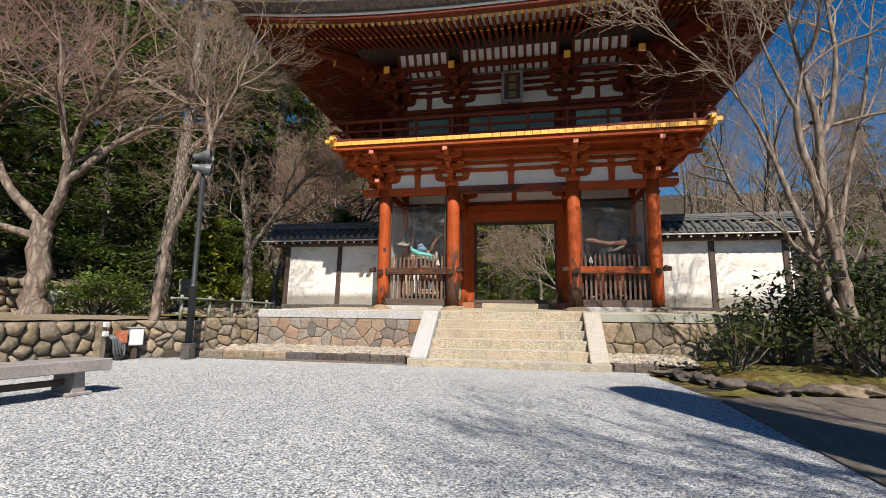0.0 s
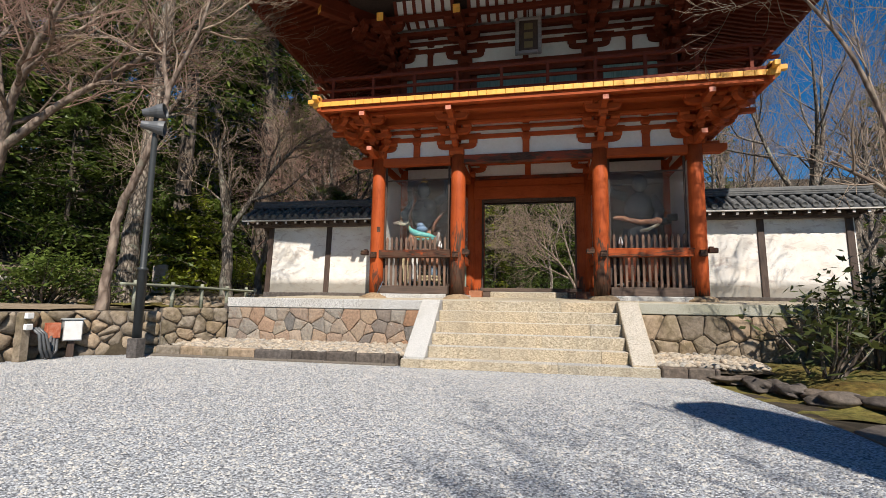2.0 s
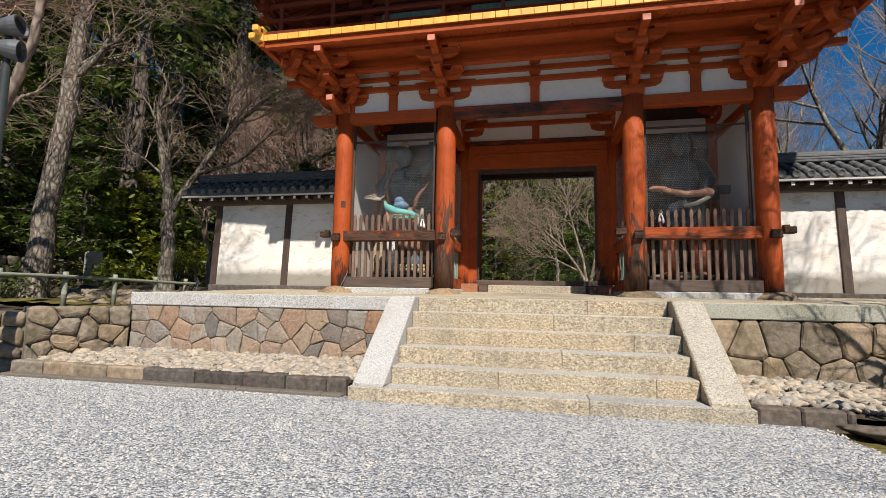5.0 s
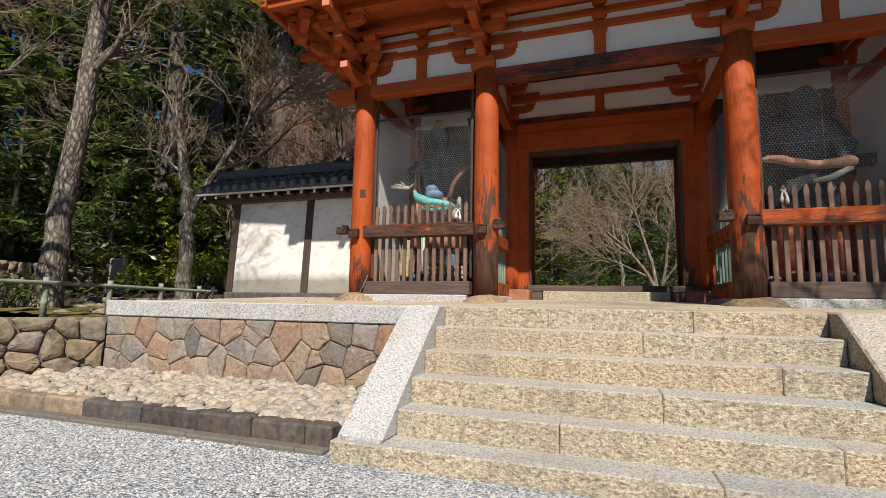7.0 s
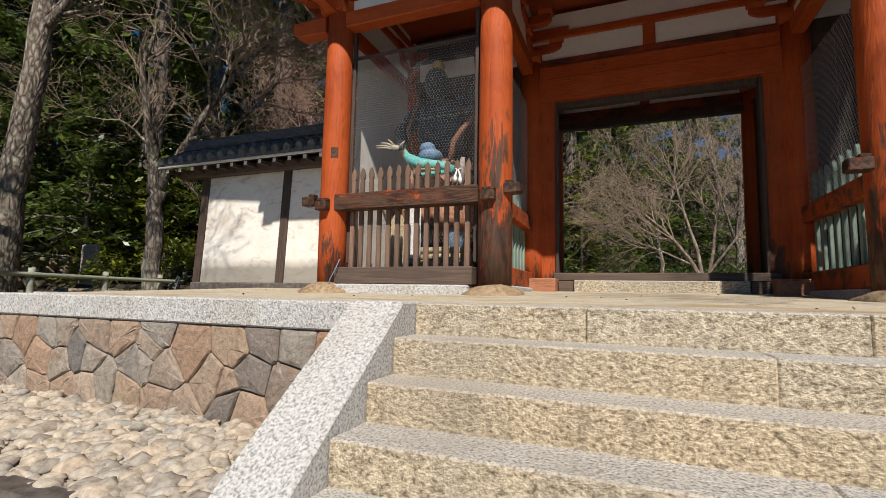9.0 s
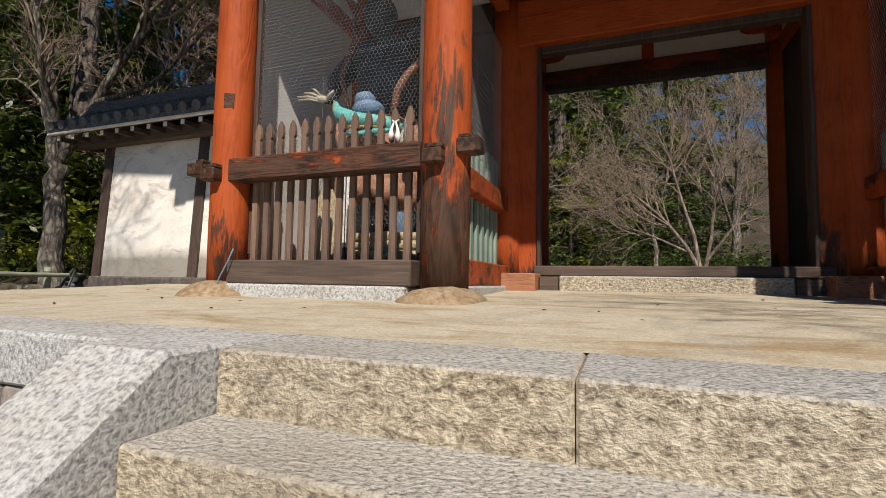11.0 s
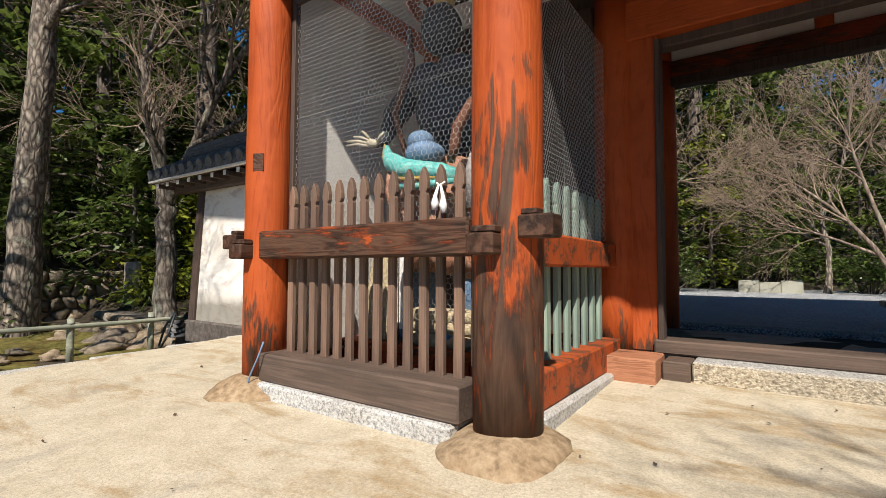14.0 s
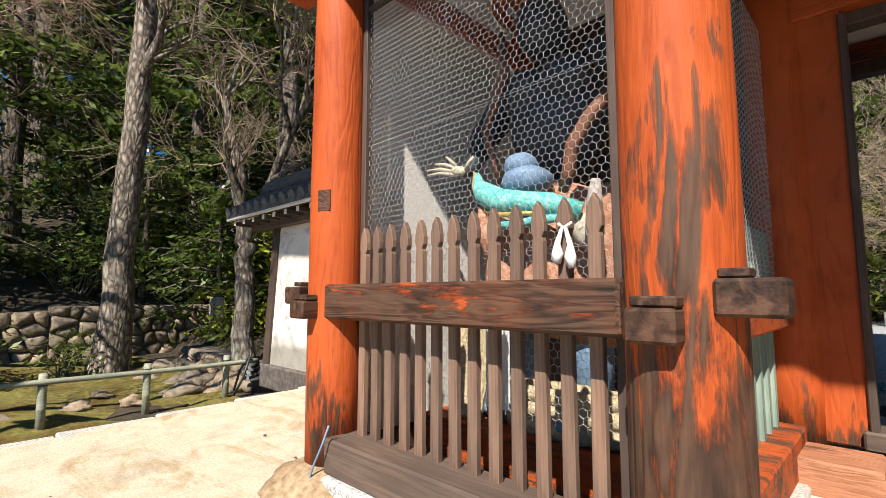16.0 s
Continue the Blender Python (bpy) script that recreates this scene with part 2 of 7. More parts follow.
def concrete_material():
    """Sandy trodden floor with long tan and grey stains."""
    m, nt, b = material("sandy_concrete")
    v = coords(nt, "World")
    fine = noise_tex(nt, v, 60, 6, 0.7)
    mid_ = noise_tex(nt, v, 5, 6, 0.65, 0.4)
    streak = noise_tex(nt, coords(nt, "World", (0.7, 2.2, 1), (0, 0, 0.5)), 1.5, 6, 0.66, 0.7)
    c = ramp(nt, mid_, [(0.3, (0.39, 0.34, 0.25)), (0.5, (0.47, 0.415, 0.315)), (0.72, (0.53, 0.475, 0.375))])
    c = mix(nt, ramp(nt, streak, [(0.50, (0, 0, 0)), (0.66, (0.85, 0.85, 0.85))]), c, (0.30, 0.205, 0.095))
    s2 = noise_tex(nt, coords(nt, "World", (2.4, 0.8, 1), (0, 0, 0.2)), 1.1, 6, 0.7, 0.6)
    c = mix(nt, ramp(nt, s2, [(0.54, (0, 0, 0)), (0.68, (0.6, 0.6, 0.6))]), c, (0.30, 0.275, 0.235))
    c = mix(nt, 0.8, c, ramp(nt, fine, [(0.3, (0.66, 0.65, 0.63)), (0.6, (1.12, 1.11, 1.09))]), "MULTIPLY")
    grit = noise_tex(nt, v, 170, 3, 0.7)
    c = mix(nt, 0.7, c, ramp(nt, grit, [(0.34, (0.6, 0.59, 0.57)), (0.5, (1.05, 1.04, 1.02)), (0.68, (1.2, 1.2, 1.18))]), "MULTIPLY")
    pits = voro(nt, v, 9)
    c = mix(nt, ramp(nt, pits, [(0.03, (0.8, 0.8, 0.8)), (0.06, (0, 0, 0))]), c, (0.12, 0.10, 0.08))
    nt.links.new(c, b.inputs["Base Color"])
    b.inputs["Roughness"].default_value = 0.88
    bump(nt, b, calc(nt, "ADD", fine, calc(nt, "MULTIPLY", mid_, 1.5)), 0.35, 0.006)
    return m


def fieldstone_material():
    """Each stone has its own hue: grey, tan, rust or slate, with rusty seams."""
    m, nt, b = material("mixed_fieldstone")
    v = coords(nt, "World")
    fine = noise_tex(nt, v, 22, 6, 0.7, 0.3)
    big = noise_tex(nt, v, 4.5, 5, 0.62, 0.8)
    hue = ramp(nt, rand_of(nt), [(0.0, (0.30, 0.255, 0.20)), (0.18, (0.24, 0.215, 0.185)), (0.36, (0.31, 0.225, 0.155)), (0.52, (0.30, 0.215, 0.155)), (0.66, (0.14, 0.13, 0.12)), (0.76, (0.38, 0.33, 0.265)), (0.9, (0.29, 0.16, 0.09)), (1.0, (0.28, 0.235, 0.185))])
    c = mix(nt, 1.0, hue, ramp(nt, fine, [(0.3, (0.6, 0.6, 0.6)), (0.5, (1, 1, 1)), (0.7, (1.35, 1.3, 1.25))]), "MULTIPLY")
    c = mix(nt, ramp(nt, big, [(0.58, (0, 0, 0)), (0.68, (0.5, 0.5, 0.5))]), c, (0.19, 0.10, 0.055))
    c = mix(nt, ramp(nt, noise_tex(nt, v, 9, 5, 0.7), [(0.62, (0, 0, 0)), (0.68, (0.6, 0.6, 0.6))]), c, (0.45, 0.42, 0.37))
    nt.links.new(c, b.inputs["Base Color"])
    b.inputs["Roughness"].default_value = 0.9
    bump(nt, b, calc(nt, "ADD", fine, big), 0.8, 0.018)
    return m


GRAVEL = gravel_material()
M_COLWORN = painted_wood("worn_vermilion_column", 2, wear=0.03, low=2.6, slope_=0.19, gr=(5.0, 0.16, 1.7), fl=0.30)
M_COL = painted_wood("vermilion_column", 2, wear=-0.14, low=2.2, slope_=0.30, gr=(5.0, 0.16, 1.7), fl=0.30)
M_BEAM = painted_wood("vermilion_beam", 0, wear=-0.14)
M_BEAMY = painted_wood("vermilion_beam_deep", 1, wear=-0.14)
M_RAIL = painted_wood("worn_vermilion_rail", 0, wear=0.25)
M_RAILR = painted_wood("repainted_rail", 0, wear=0.05)
M_BLOCK = painted_wood("worn_beam_end", 1, wear=0.30, gr=(9.0, 0.12, 0.8))
M_PAINT = painted_wood("vermilion_bracket", 0, wear=-0.25)
# shade under the great eave put into the colour: a darker copy of the vermilion
M_EAVE_SHADE = painted_wood("eave_shaded_vermilion", 0, wear=-0.20, paint=((0.12, 0.022, 0.008), (0.18, 0.033, 0.011)))
# darker vermilion than M_BEAM, with more wear
M_DARKBEAM = painted_wood("dark_worn_beam", 0, wear=0.12, paint=((0.20, 0.04, 0.018), (0.30, 0.055, 0.022)))
M_PLINTH = painted_wood("dusty_worn_vermilion", 0, wear=0.0, paint=((0.30, 0.13, 0.07), (0.40, 0.18, 0.10)))
M_PICKET = wood_material("weathered_picket_wood", 2, ((0.095, 0.060, 0.043), (0.19, 0.123, 0.088), (0.28, 0.19, 0.142)), per=True)
M_DARKWOOD = wood_material("dark_timber", 2, ((0.035, 0.022, 0.016), (0.07, 0.045, 0.033), (0.12, 0.08, 0.06)))
M_DARKX = wood_material("dark_timber_lying", 0, ((0.05, 0.034, 0.026), (0.10, 0.068, 0.05), (0.17, 0.12, 0.09)))
M_GREYWOOD = wood_material("silvered_bench_wood", 0, ((0.20, 0.18, 0.165), (0.33, 0.30, 0.28), (0.45, 0.42, 0.39)))
M_TEALWOOD = wood_material("verdigris_painted_picket", 2, ((0.10, 0.16, 0.14), (0.20, 0.31, 0.27), (0.36, 0.44, 0.38)), per=True)
M_YELLOW = plain("ochre_painted_wood", (0.85, 0.43, 0.07), 0.55, 0, 0.2)
M_ENDPINK = plain("pale_beam_end", (0.60, 0.22, 0.14), 0.6)
M_PLASTER = speckled("white_plaster", [(0.70, 0.68, 0.63), (0.78, 0.76, 0.72)], 14, 0.9, 0.15, 0.003, 0.8, (0.86, 0.80, 0.73), 0.45)
M_GRANITE = speckled("pale_granite", [(0.23, 0.225, 0.215), (0.48, 0.47, 0.45), (0.62, 0.605, 0.575)], 66, 0.85, 1.0, 0.010, 1.6, (0.78, 0.74, 0.66), 0.6, spread=0.26)
M_STEP = chiselled_granite()
# granite with a mossy tint, its colour also darkened as if in shade
M_SLAB_SHADE = speckled("mossy_shaded_granite", [(0.20, 0.20, 0.16), (0.36, 0.35, 0.29), (0.46, 0.45, 0.39)], 50, 0.9, 0.6, 0.006, 1.1, (0.55, 0.56, 0.44), 0.8)
M_STONE = fieldstone_material()
M_BOULDER = speckled("mossy_boulder", [(0.16, 0.135, 0.105), (0.28, 0.235, 0.185), (0.38, 0.33, 0.27)], 12, 0.92, 0.8, 0.018, 2.2, (0.55, 0.54, 0.42), 0.8, per="object")
M_DARKSTONE = speckled("dark_kerb_stone", [(0.06, 0.055, 0.05), (0.12, 0.105, 0.095), (0.19, 0.165, 0.15)], 14, 0.85, 0.7, 0.012, 2.0, (0.75, 0.70, 0.66), 0.6, per="object")
M_PEBBLE = speckled("loose_pebble", [(0.22, 0.20, 0.175), (0.40, 0.37, 0.325), (0.54, 0.51, 0.46)], 22, 0.88, 0.4, 0.006, 5, (0.8, 0.74, 0.66), 0.5, per="island")
M_MORTAR = speckled("joint_mortar", [(0.12, 0.10, 0.08), (0.19, 0.165, 0.135)], 30, 0.95, 0.5, 0.008)
M_CONCRETE = concrete_material()
M_TILE = speckled("grey_roof_tile", [(0.055, 0.057, 0.06), (0.10, 0.102, 0.105), (0.16, 0.16, 0.158)], 12, 0.6, 0.4, 0.006, 1.5, (0.7, 0.7, 0.68), 0.6)
M_TILEEND = speckled("pale_roof_tile_end", [(0.08, 0.08, 0.08), (0.16, 0.16, 0.155)], 12, 0.7, 0.4, 0.006)
M_EARTH = speckled("bare_earth", [(0.15, 0.11, 0.075), (0.26, 0.20, 0.14), (0.33, 0.26, 0.19)], 8, 0.95, 0.7, 0.02, 0.6, (0.6, 0.62, 0.4), 0.5)
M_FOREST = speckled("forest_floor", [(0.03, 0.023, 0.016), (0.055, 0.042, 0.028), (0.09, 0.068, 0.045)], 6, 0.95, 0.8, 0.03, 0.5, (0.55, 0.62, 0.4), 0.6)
M_MOSS = speckled("sunlit_moss", [(0.07, 0.06, 0.02), (0.14, 0.125, 0.028), (0.24, 0.20, 0.06)], 14, 0.95, 0.9, 0.03, 1.3, (0.62, 0.42, 0.35), 1.0)
M_PATH = speckled("stone_path", [(0.10, 0.085, 0.068), (0.155, 0.13, 0.105), (0.20, 0.172, 0.14)], 20, 0.85, 0.4, 0.006, 1.0, (0.75, 0.72, 0.68), 0.6)
M_BLACK = plain("black_painted_steel", (0.035, 0.04, 0.042), 0.45, 0.2)
M_STEEL = plain("grey_steel", (0.42, 0.43, 0.42), 0.45, 0.3)
M_BAMBOO = wood_material("grey_green_bamboo", 1, ((0.17, 0.19, 0.14), (0.27, 0.29, 0.22), (0.40, 0.40, 0.32)))
M_TRUNK_PALE = bark_material("pale_smooth_bark", ((0.12, 0.085, 0.063), (0.225, 0.168, 0.13), (0.33, 0.258, 0.20)), 6, 0.25)
M_TRUNK = bark_material("rough_grey_bark", ((0.06, 0.047, 0.037), (0.20, 0.163, 0.128), (0.38, 0.325, 0.265)), 11, 0.5)
M_TRUNK_DARK = bark_material("dark_bark", ((0.05, 0.038, 0.03), (0.11, 0.085, 0.066), (0.2, 0.16, 0.13)), 8, 0.3)
M_TWIG = plain("pale_twig_bark", (0.27, 0.20, 0.142), 0.85, 0, 0.25, 4)
M_TWIGPINK = plain("pinkish_twig_bark", (0.29, 0.18, 0.134), 0.85, 0, 0.25, 4)
M_LEAF_DARK = leaf_material("cedar_foliage", (0.012, 0.024, 0.008), (0.13, 0.175, 0.04), 0.6, 0.15)
M_LEAF = leaf_material("glossy_shrub_leaf", (0.03, 0.05, 0.014), (0.13, 0.18, 0.045), 0.32)
M_LEAF_YEL = leaf_material("yellow_green_shrub_leaf", (0.08, 0.11, 0.012), (0.24, 0.27, 0.035), 0.4)
M_LEAF_OLIVE = leaf_material("olive_leathery_leaf", (0.025, 0.034, 0.012), (0.085, 0.105, 0.038), 0.3, 0.5)
M_PEBBLE1 = speckled("single_pebble", [(0.22, 0.20, 0.175), (0.40, 0.37, 0.325), (0.54, 0.51, 0.46)], 22, 0.88, 0.4, 0.006, 5, (0.8, 0.74, 0.66), 0.5, per="object")
M_CHIP = speckled("gravel_chip", [(0.34, 0.35, 0.365), (0.54, 0.56, 0.575), (0.68, 0.70, 0.71)], 60, 0.85, 0.3, 0.003, 5, (0.85, 0.85, 0.85), 0.3, per="island")
M_TANSTONE = speckled("tan_foundation_stone", [(0.16, 0.12, 0.08), (0.30, 0.235, 0.16), (0.40, 0.33, 0.24)], 22, 0.9, 0.6, 0.01, 4, (0.75, 0.68, 0.6), 0.6, per="object")
M_GOLD2 = plain("tarnished_gilt", (0.22, 0.16, 0.07), 0.6, 0.2)


# ---- mesh helpers ----
def thing(name, label, category, x=0, y=0, z=0, group="", kind=""):
    ob = new(name)
    ob.empty_display_size = 0.2
    ob.location = (x, y, z)
    return tagged(ob, label, category, group, kind)


def mesh_of(name, bm, mat, smooth=False):
    me = bpy.data.meshes.new(name)
    bm.normal_update()
    bm.to_mesh(me)
    bm.free()
    for m in (mat if isinstance(mat, (list, tuple)) else [mat]):
        me.materials.append(m)
    if smooth:
        me.shade_smooth()
    return me


def part(name, bm, mat, parent=None, label="", smooth=False):
    """One mesh object in world coordinates, under a thing or a part."""
    me = bm if isinstance(bm, bpy.types.Mesh) else mesh_of(name, bm, mat, smooth)
    ob = new(name, me)
    if parent:
        ob.parent = parent
        ob.matrix_parent_inverse = world_of(parent).inverted()
    return tagged(ob, label)


def world_of(ob):
    m = ob.matrix_basis.copy()
    while ob.parent:
        m = ob.parent.matrix_basis @ ob.matrix_parent_inverse @ m
        ob = ob.parent
    return m


def placed(name, me, m, parent, label=""):
    """A part that shares the mesh me, at the world pose m."""
    ob = new(name, me)
    ob.parent = parent
    ob.matrix_parent_inverse = world_of(parent).inverted()
    ob.matrix_basis = m
    return tagged(ob, label)


def box(x0, x1, y0, y1, z0, z1, bev=0.006, bm=None, m=None):
    b = bm if bm else bmesh.new()
    r = bmesh.ops.create_cube(b, size=1.0)
    mat = Matrix.Translation(((x0 + x1) / 2, (y0 + y1) / 2, (z0 + z1) / 2)) @ Matrix.Diagonal((x1 - x0, y1 - y0, z1 - z0, 1))
    bmesh.ops.transform(b, matrix=(m @ mat) if m else mat, verts=r["verts"])
    if bev:
        es = {e for v in r["verts"] for e in v.link_edges}
        bmesh.ops.bevel(b, geom=list(es), offset=min(bev, 0.3 * min(x1 - x0, y1 - y0, z1 - z0)), segments=1, affect="EDGES")
    return b


def lathe(profile, seg=24, bm=None, m=None, caps=True):
    """A turned body from (radius, height) pairs."""
    b = bm if bm else bmesh.new()
    rings = []
    for r, z in profile:
        ring = []
        for i in range(seg):
            a = 2 * math.pi * i / seg
            p = Vector((r * math.cos(a), r * math.sin(a), z))
            ring.append(b.verts.new(m @ p if m else p))
        rings.append(ring)
    for lo, hi in zip(rings, rings[1:]):
        for i in range(seg):
            b.faces.new((lo[i], lo[(i + 1) % seg], hi[(i + 1) % seg], hi[i]))
    if caps:
        b.faces.new(rings[0][::-1])
        b.faces.new(rings[-1])
    return b


def tube(points, radius, seg=8, bm=None):
    """A round bar along points; radius a number or one for each point."""
    b = bm if bm else bmesh.new()
    pts = [Vector(p) for p in points]
    rad = radius if isinstance(radius, (list, tuple)) else [radius] * len(pts)
    rings = []
    side = None
    for i, p in enumerate(pts):
        d = (pts[min(i + 1, len(pts) - 1)] - pts[max(i - 1, 0)]).normalized()
        if side is None:
            side = d.orthogonal().normalized()
        side = (side - d * side.dot(d)).normalized()
        up = d.cross(side)
        rings.append([b.verts.new(p + (side * math.cos(2 * math.pi * k / seg) + up * math.sin(2 * math.pi * k / seg)) * rad[i]) for k in range(seg)])
    for lo, hi in zip(rings, rings[1:]):
        for k in range(seg):
            b.faces.new((lo[k], lo[(k + 1) % seg], hi[(k + 1) % seg], hi[k]))
    b.faces.new(rings[0][::-1])
    b.faces.new(rings[-1])
    return b


def prism(outline, y0, y1, bev=0.0, bm=None, m=None, axis="y"):
    """An outline of (x, z) pairs, drawn out along y (or of (y, z) along x)."""
    b = bm if bm else bmesh.new()
    if axis == "y":
        lo = [Vector((x, y0, z)) for x, z in outline]
        hi = [Vector((x, y1, z)) for x, z in outline]
    else:
        lo = [Vector((y0, x, z)) for x, z in outline]
        hi = [Vector((y1, x, z)) for x, z in outline]
    lo = [b.verts.new(m @ p if m else p) for p in lo]
    hi = [b.verts.new(m @ p if m else p) for p in hi]
    n = len(lo)
    fs = [b.faces.new(lo), b.faces.new(hi[::-1])]
    for i in range(n):
        fs.append(b.faces.new((lo[(i + 1) % n], lo[i], hi[i], hi[(i + 1) % n])))
    bmesh.ops.recalc_face_normals(b, faces=fs)
    if bev:
        es = {e for f in fs[:2] for e in f.edges}
        bmesh.ops.bevel(b, geom=list(es), offset=bev, segments=1, affect="EDGES")
    return b


def quads(name, v, f, mat, smooth=False):
    """A mesh of four-cornered faces from arrays."""
    me = bpy.data.meshes.new(name)
    me.vertices.add(len(v))
    me.vertices.foreach_set("co", v.astype(np.float32).ravel())
    me.loops.add(f.size)
    me.loops.foreach_set("vertex_index", f.astype(np.int32).ravel())
    me.polygons.add(len(f))
    me.polygons.foreach_set("loop_start", np.arange(0, f.size, 4, dtype=np.int32))
    me.materials.append(mat)
    me.update(calc_edges=True)
    if smooth:
        me.shade_smooth()
    return me


# ---- plan ----
CX = -0.59                                   # middle of the gate
COLS = (CX - 3.68, CX - 1.66, CX + 1.66, CX + 3.68)
ROWY = (12.85, 14.95, 17.05)
R = 0.19
STEP_Y, EDGE_Y = 9.30, 10.72


def floor_z(y):
    return 1.10 + 0.038 * max(0.0, min(y, 15.0) - EDGE_Y)


def smooth01(a, b, x):
    t = np.clip((x - a) / (b - a), 0, 1)
    return t * t * (3 - 2 * t)


# ---- ground ----
def terrace_edge(y):
    return np.interp(y, [-40, 4, 9.0, 9.75, 10.75, 14.6, 14.9], [-9.7, -9.1, -8.66, -7.5, -6.85, -6.85, -8.0])


def terrain(x, y):
    """Height of the ground sheet."""
    x, y = np.asarray(x, float), np.asarray(y, float)
    edge = terrace_edge(y)
    z = np.full(np.broadcast(x, y).shape, -0.03)
    terrace = 0.78 + 0.02 * np.clip(edge - x, 0, 6)
    back = 1.85 + 0.50 * np.clip(-15.0 - x, 0, 60) - 0.006 * np.clip(-15.0 - x, 0, 60) ** 2
    left = np.where(x < -14.6, back, terrace)
    z = np.where(x < edge - 0.25, left, z)
    court = 1.26 + 0.16 * np.clip(y - 33, 0, 14) + 0.42 * np.clip(y - 47, 0, 60)
    court = court + 0.25 * np.clip(-7 - x, 0, 60) * smooth01(16, 22, y)
    z = np.where((y > 15.0), np.maximum(court - 0.25 * np.clip(x - 9, 0, 8) * 0.3, np.where(x < -14.6, left, 0)), z)
    right = 0.02 + 0.9 * smooth01(9.2, 14.5, y) + 0.03 * np.clip(x - 9, 0, 40)
    z = np.where((x > 5.8) & (y <= 15.0) & (y > 9.0), right, z)
    return z


def grid_mesh(name, xs, ys, zfun, mat, jitter=0.0):
    X, Y = np.meshgrid(xs, ys)
    Z = zfun(X, Y)
    if jitter:
        Z = Z + np.random.RandomState(4).normal(0, jitter, Z.shape)
    v = np.stack([X.ravel(), Y.ravel(), Z.ravel()], 1)
    n, mrow = len(xs), len(ys)
    i = np.arange(n * mrow).reshape(mrow, n)
    f = np.stack([i[:-1, :-1], i[:-1, 1:], i[1:, 1:], i[1:, :-1]], -1).reshape(-1, 4)
    return quads(name, v, f, mat, True)


def ticks(lo, a, b, hi, fine, coarse):
    return np.concatenate([np.arange(lo, a, coarse), np.arange(a, b, fine), np.arange(b, hi + 1, coarse)])


GX = ticks(-400, -34, 30, 400, 0.4, 12.0)
GY = ticks(-400, -14, 50, 420, 0.4, 12.0)
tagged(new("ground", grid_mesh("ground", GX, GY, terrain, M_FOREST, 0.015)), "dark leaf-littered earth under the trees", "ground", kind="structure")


def sheet(name, outline, z, mat, label, category, thick=0.05, kind="structure"):
    b = bmesh.new()
    top = [b.verts.new((x, y, z)) for x, y in outline]
    low = [b.verts.new((x, y, z - thick)) for x, y in outline]
    fs = [b.faces.new(top)]
    for i in range(len(top)):
        j = (i + 1) % len(top)
        fs.append(b.faces.new((top[i], low[i], low[j], top[j])))
    bmesh.ops.recalc_face_normals(b, faces=fs)
    return tagged(part(name, b, mat), label, category, kind=kind)


sheet("gravel_forecourt", [(-9.5, -30), (2.4, -30), (2.1, 3.4), (2.25, 6.6), (2.05, 8.4), (1.9, 9.45), (-7.5, 9.55), (-8.6, 8.95), (-9.05, 4)], 0.02, GRAVEL,
      "pale grey crushed gravel forecourt raked level", "gravel")
sheet("gravel_courtyard", [(-9, 17.9), (9, 17.9), (13, 22), (11, 34), (-9, 34), (-10, 24)], 1.33, GRAVEL, "pale gravel courtyard behind the gate", "gravel", 0.1)
sheet("stone_path", [(2.405, -30), (14, -30), (14, 6.6), (6.2, 7.35), (3.7, 7.2), (2.6, 6.85), (2.255, 6.55), (2.105, 3.4)], 0.035, M_PATH, "worn brownish stone path beside the gravel", "path")
sheet("gravel_margin", [(4.6, 7.34), (6.2, 7.4), (14, 6.7), (14, 8.4), (5.4, 7.75)], 0.03, GRAVEL, "narrow gravel margin beside the moss garden", "gravel")


def mound(x, y):
    u = smooth01(2.5, 3.3, x) * smooth01(7.6, 8.2, y) * (1 - smooth01(10.0, 10.7, y) * 0.2)
    return -0.02 + 0.21 * u + 0.02 * np.sin(3.1 * x) * np.cos(2.7 * y)


tagged(new("moss_mound", grid_mesh("moss_mound", np.arange(2.0, 14.1, 0.2), np.arange(7.2, 10.75, 0.2), mound, M_MOSS, 0.01)), "sunlit yellow-green moss bank with bare earth", "moss", kind="structure")


def lawn(x, y):
    return terrain(x, y) + 0.05 + 0.03 * np.sin(1.7 * x + y) + 0.03 * np.sin(2.3 * y)


tagged(new("moss_lawn", grid_mesh("moss_lawn", np.arange(-13.6, -7.3, 0.2), np.arange(11.0, 14.2, 0.2), lawn, M_MOSS, 0.012)), "mossy lawn with bare patches beside the platform", "moss", kind="structure")
tagged(new("earth_walk", grid_mesh("earth_walk", np.arange(-14.2, -9.1, 0.25), np.arange(-10, 11.0, 0.25), lambda x, y: terrain(x, y) + 0.045, M_EARTH, 0.008)), "bare trodden earth terrace above the stone wall", "earth", kind="structure")


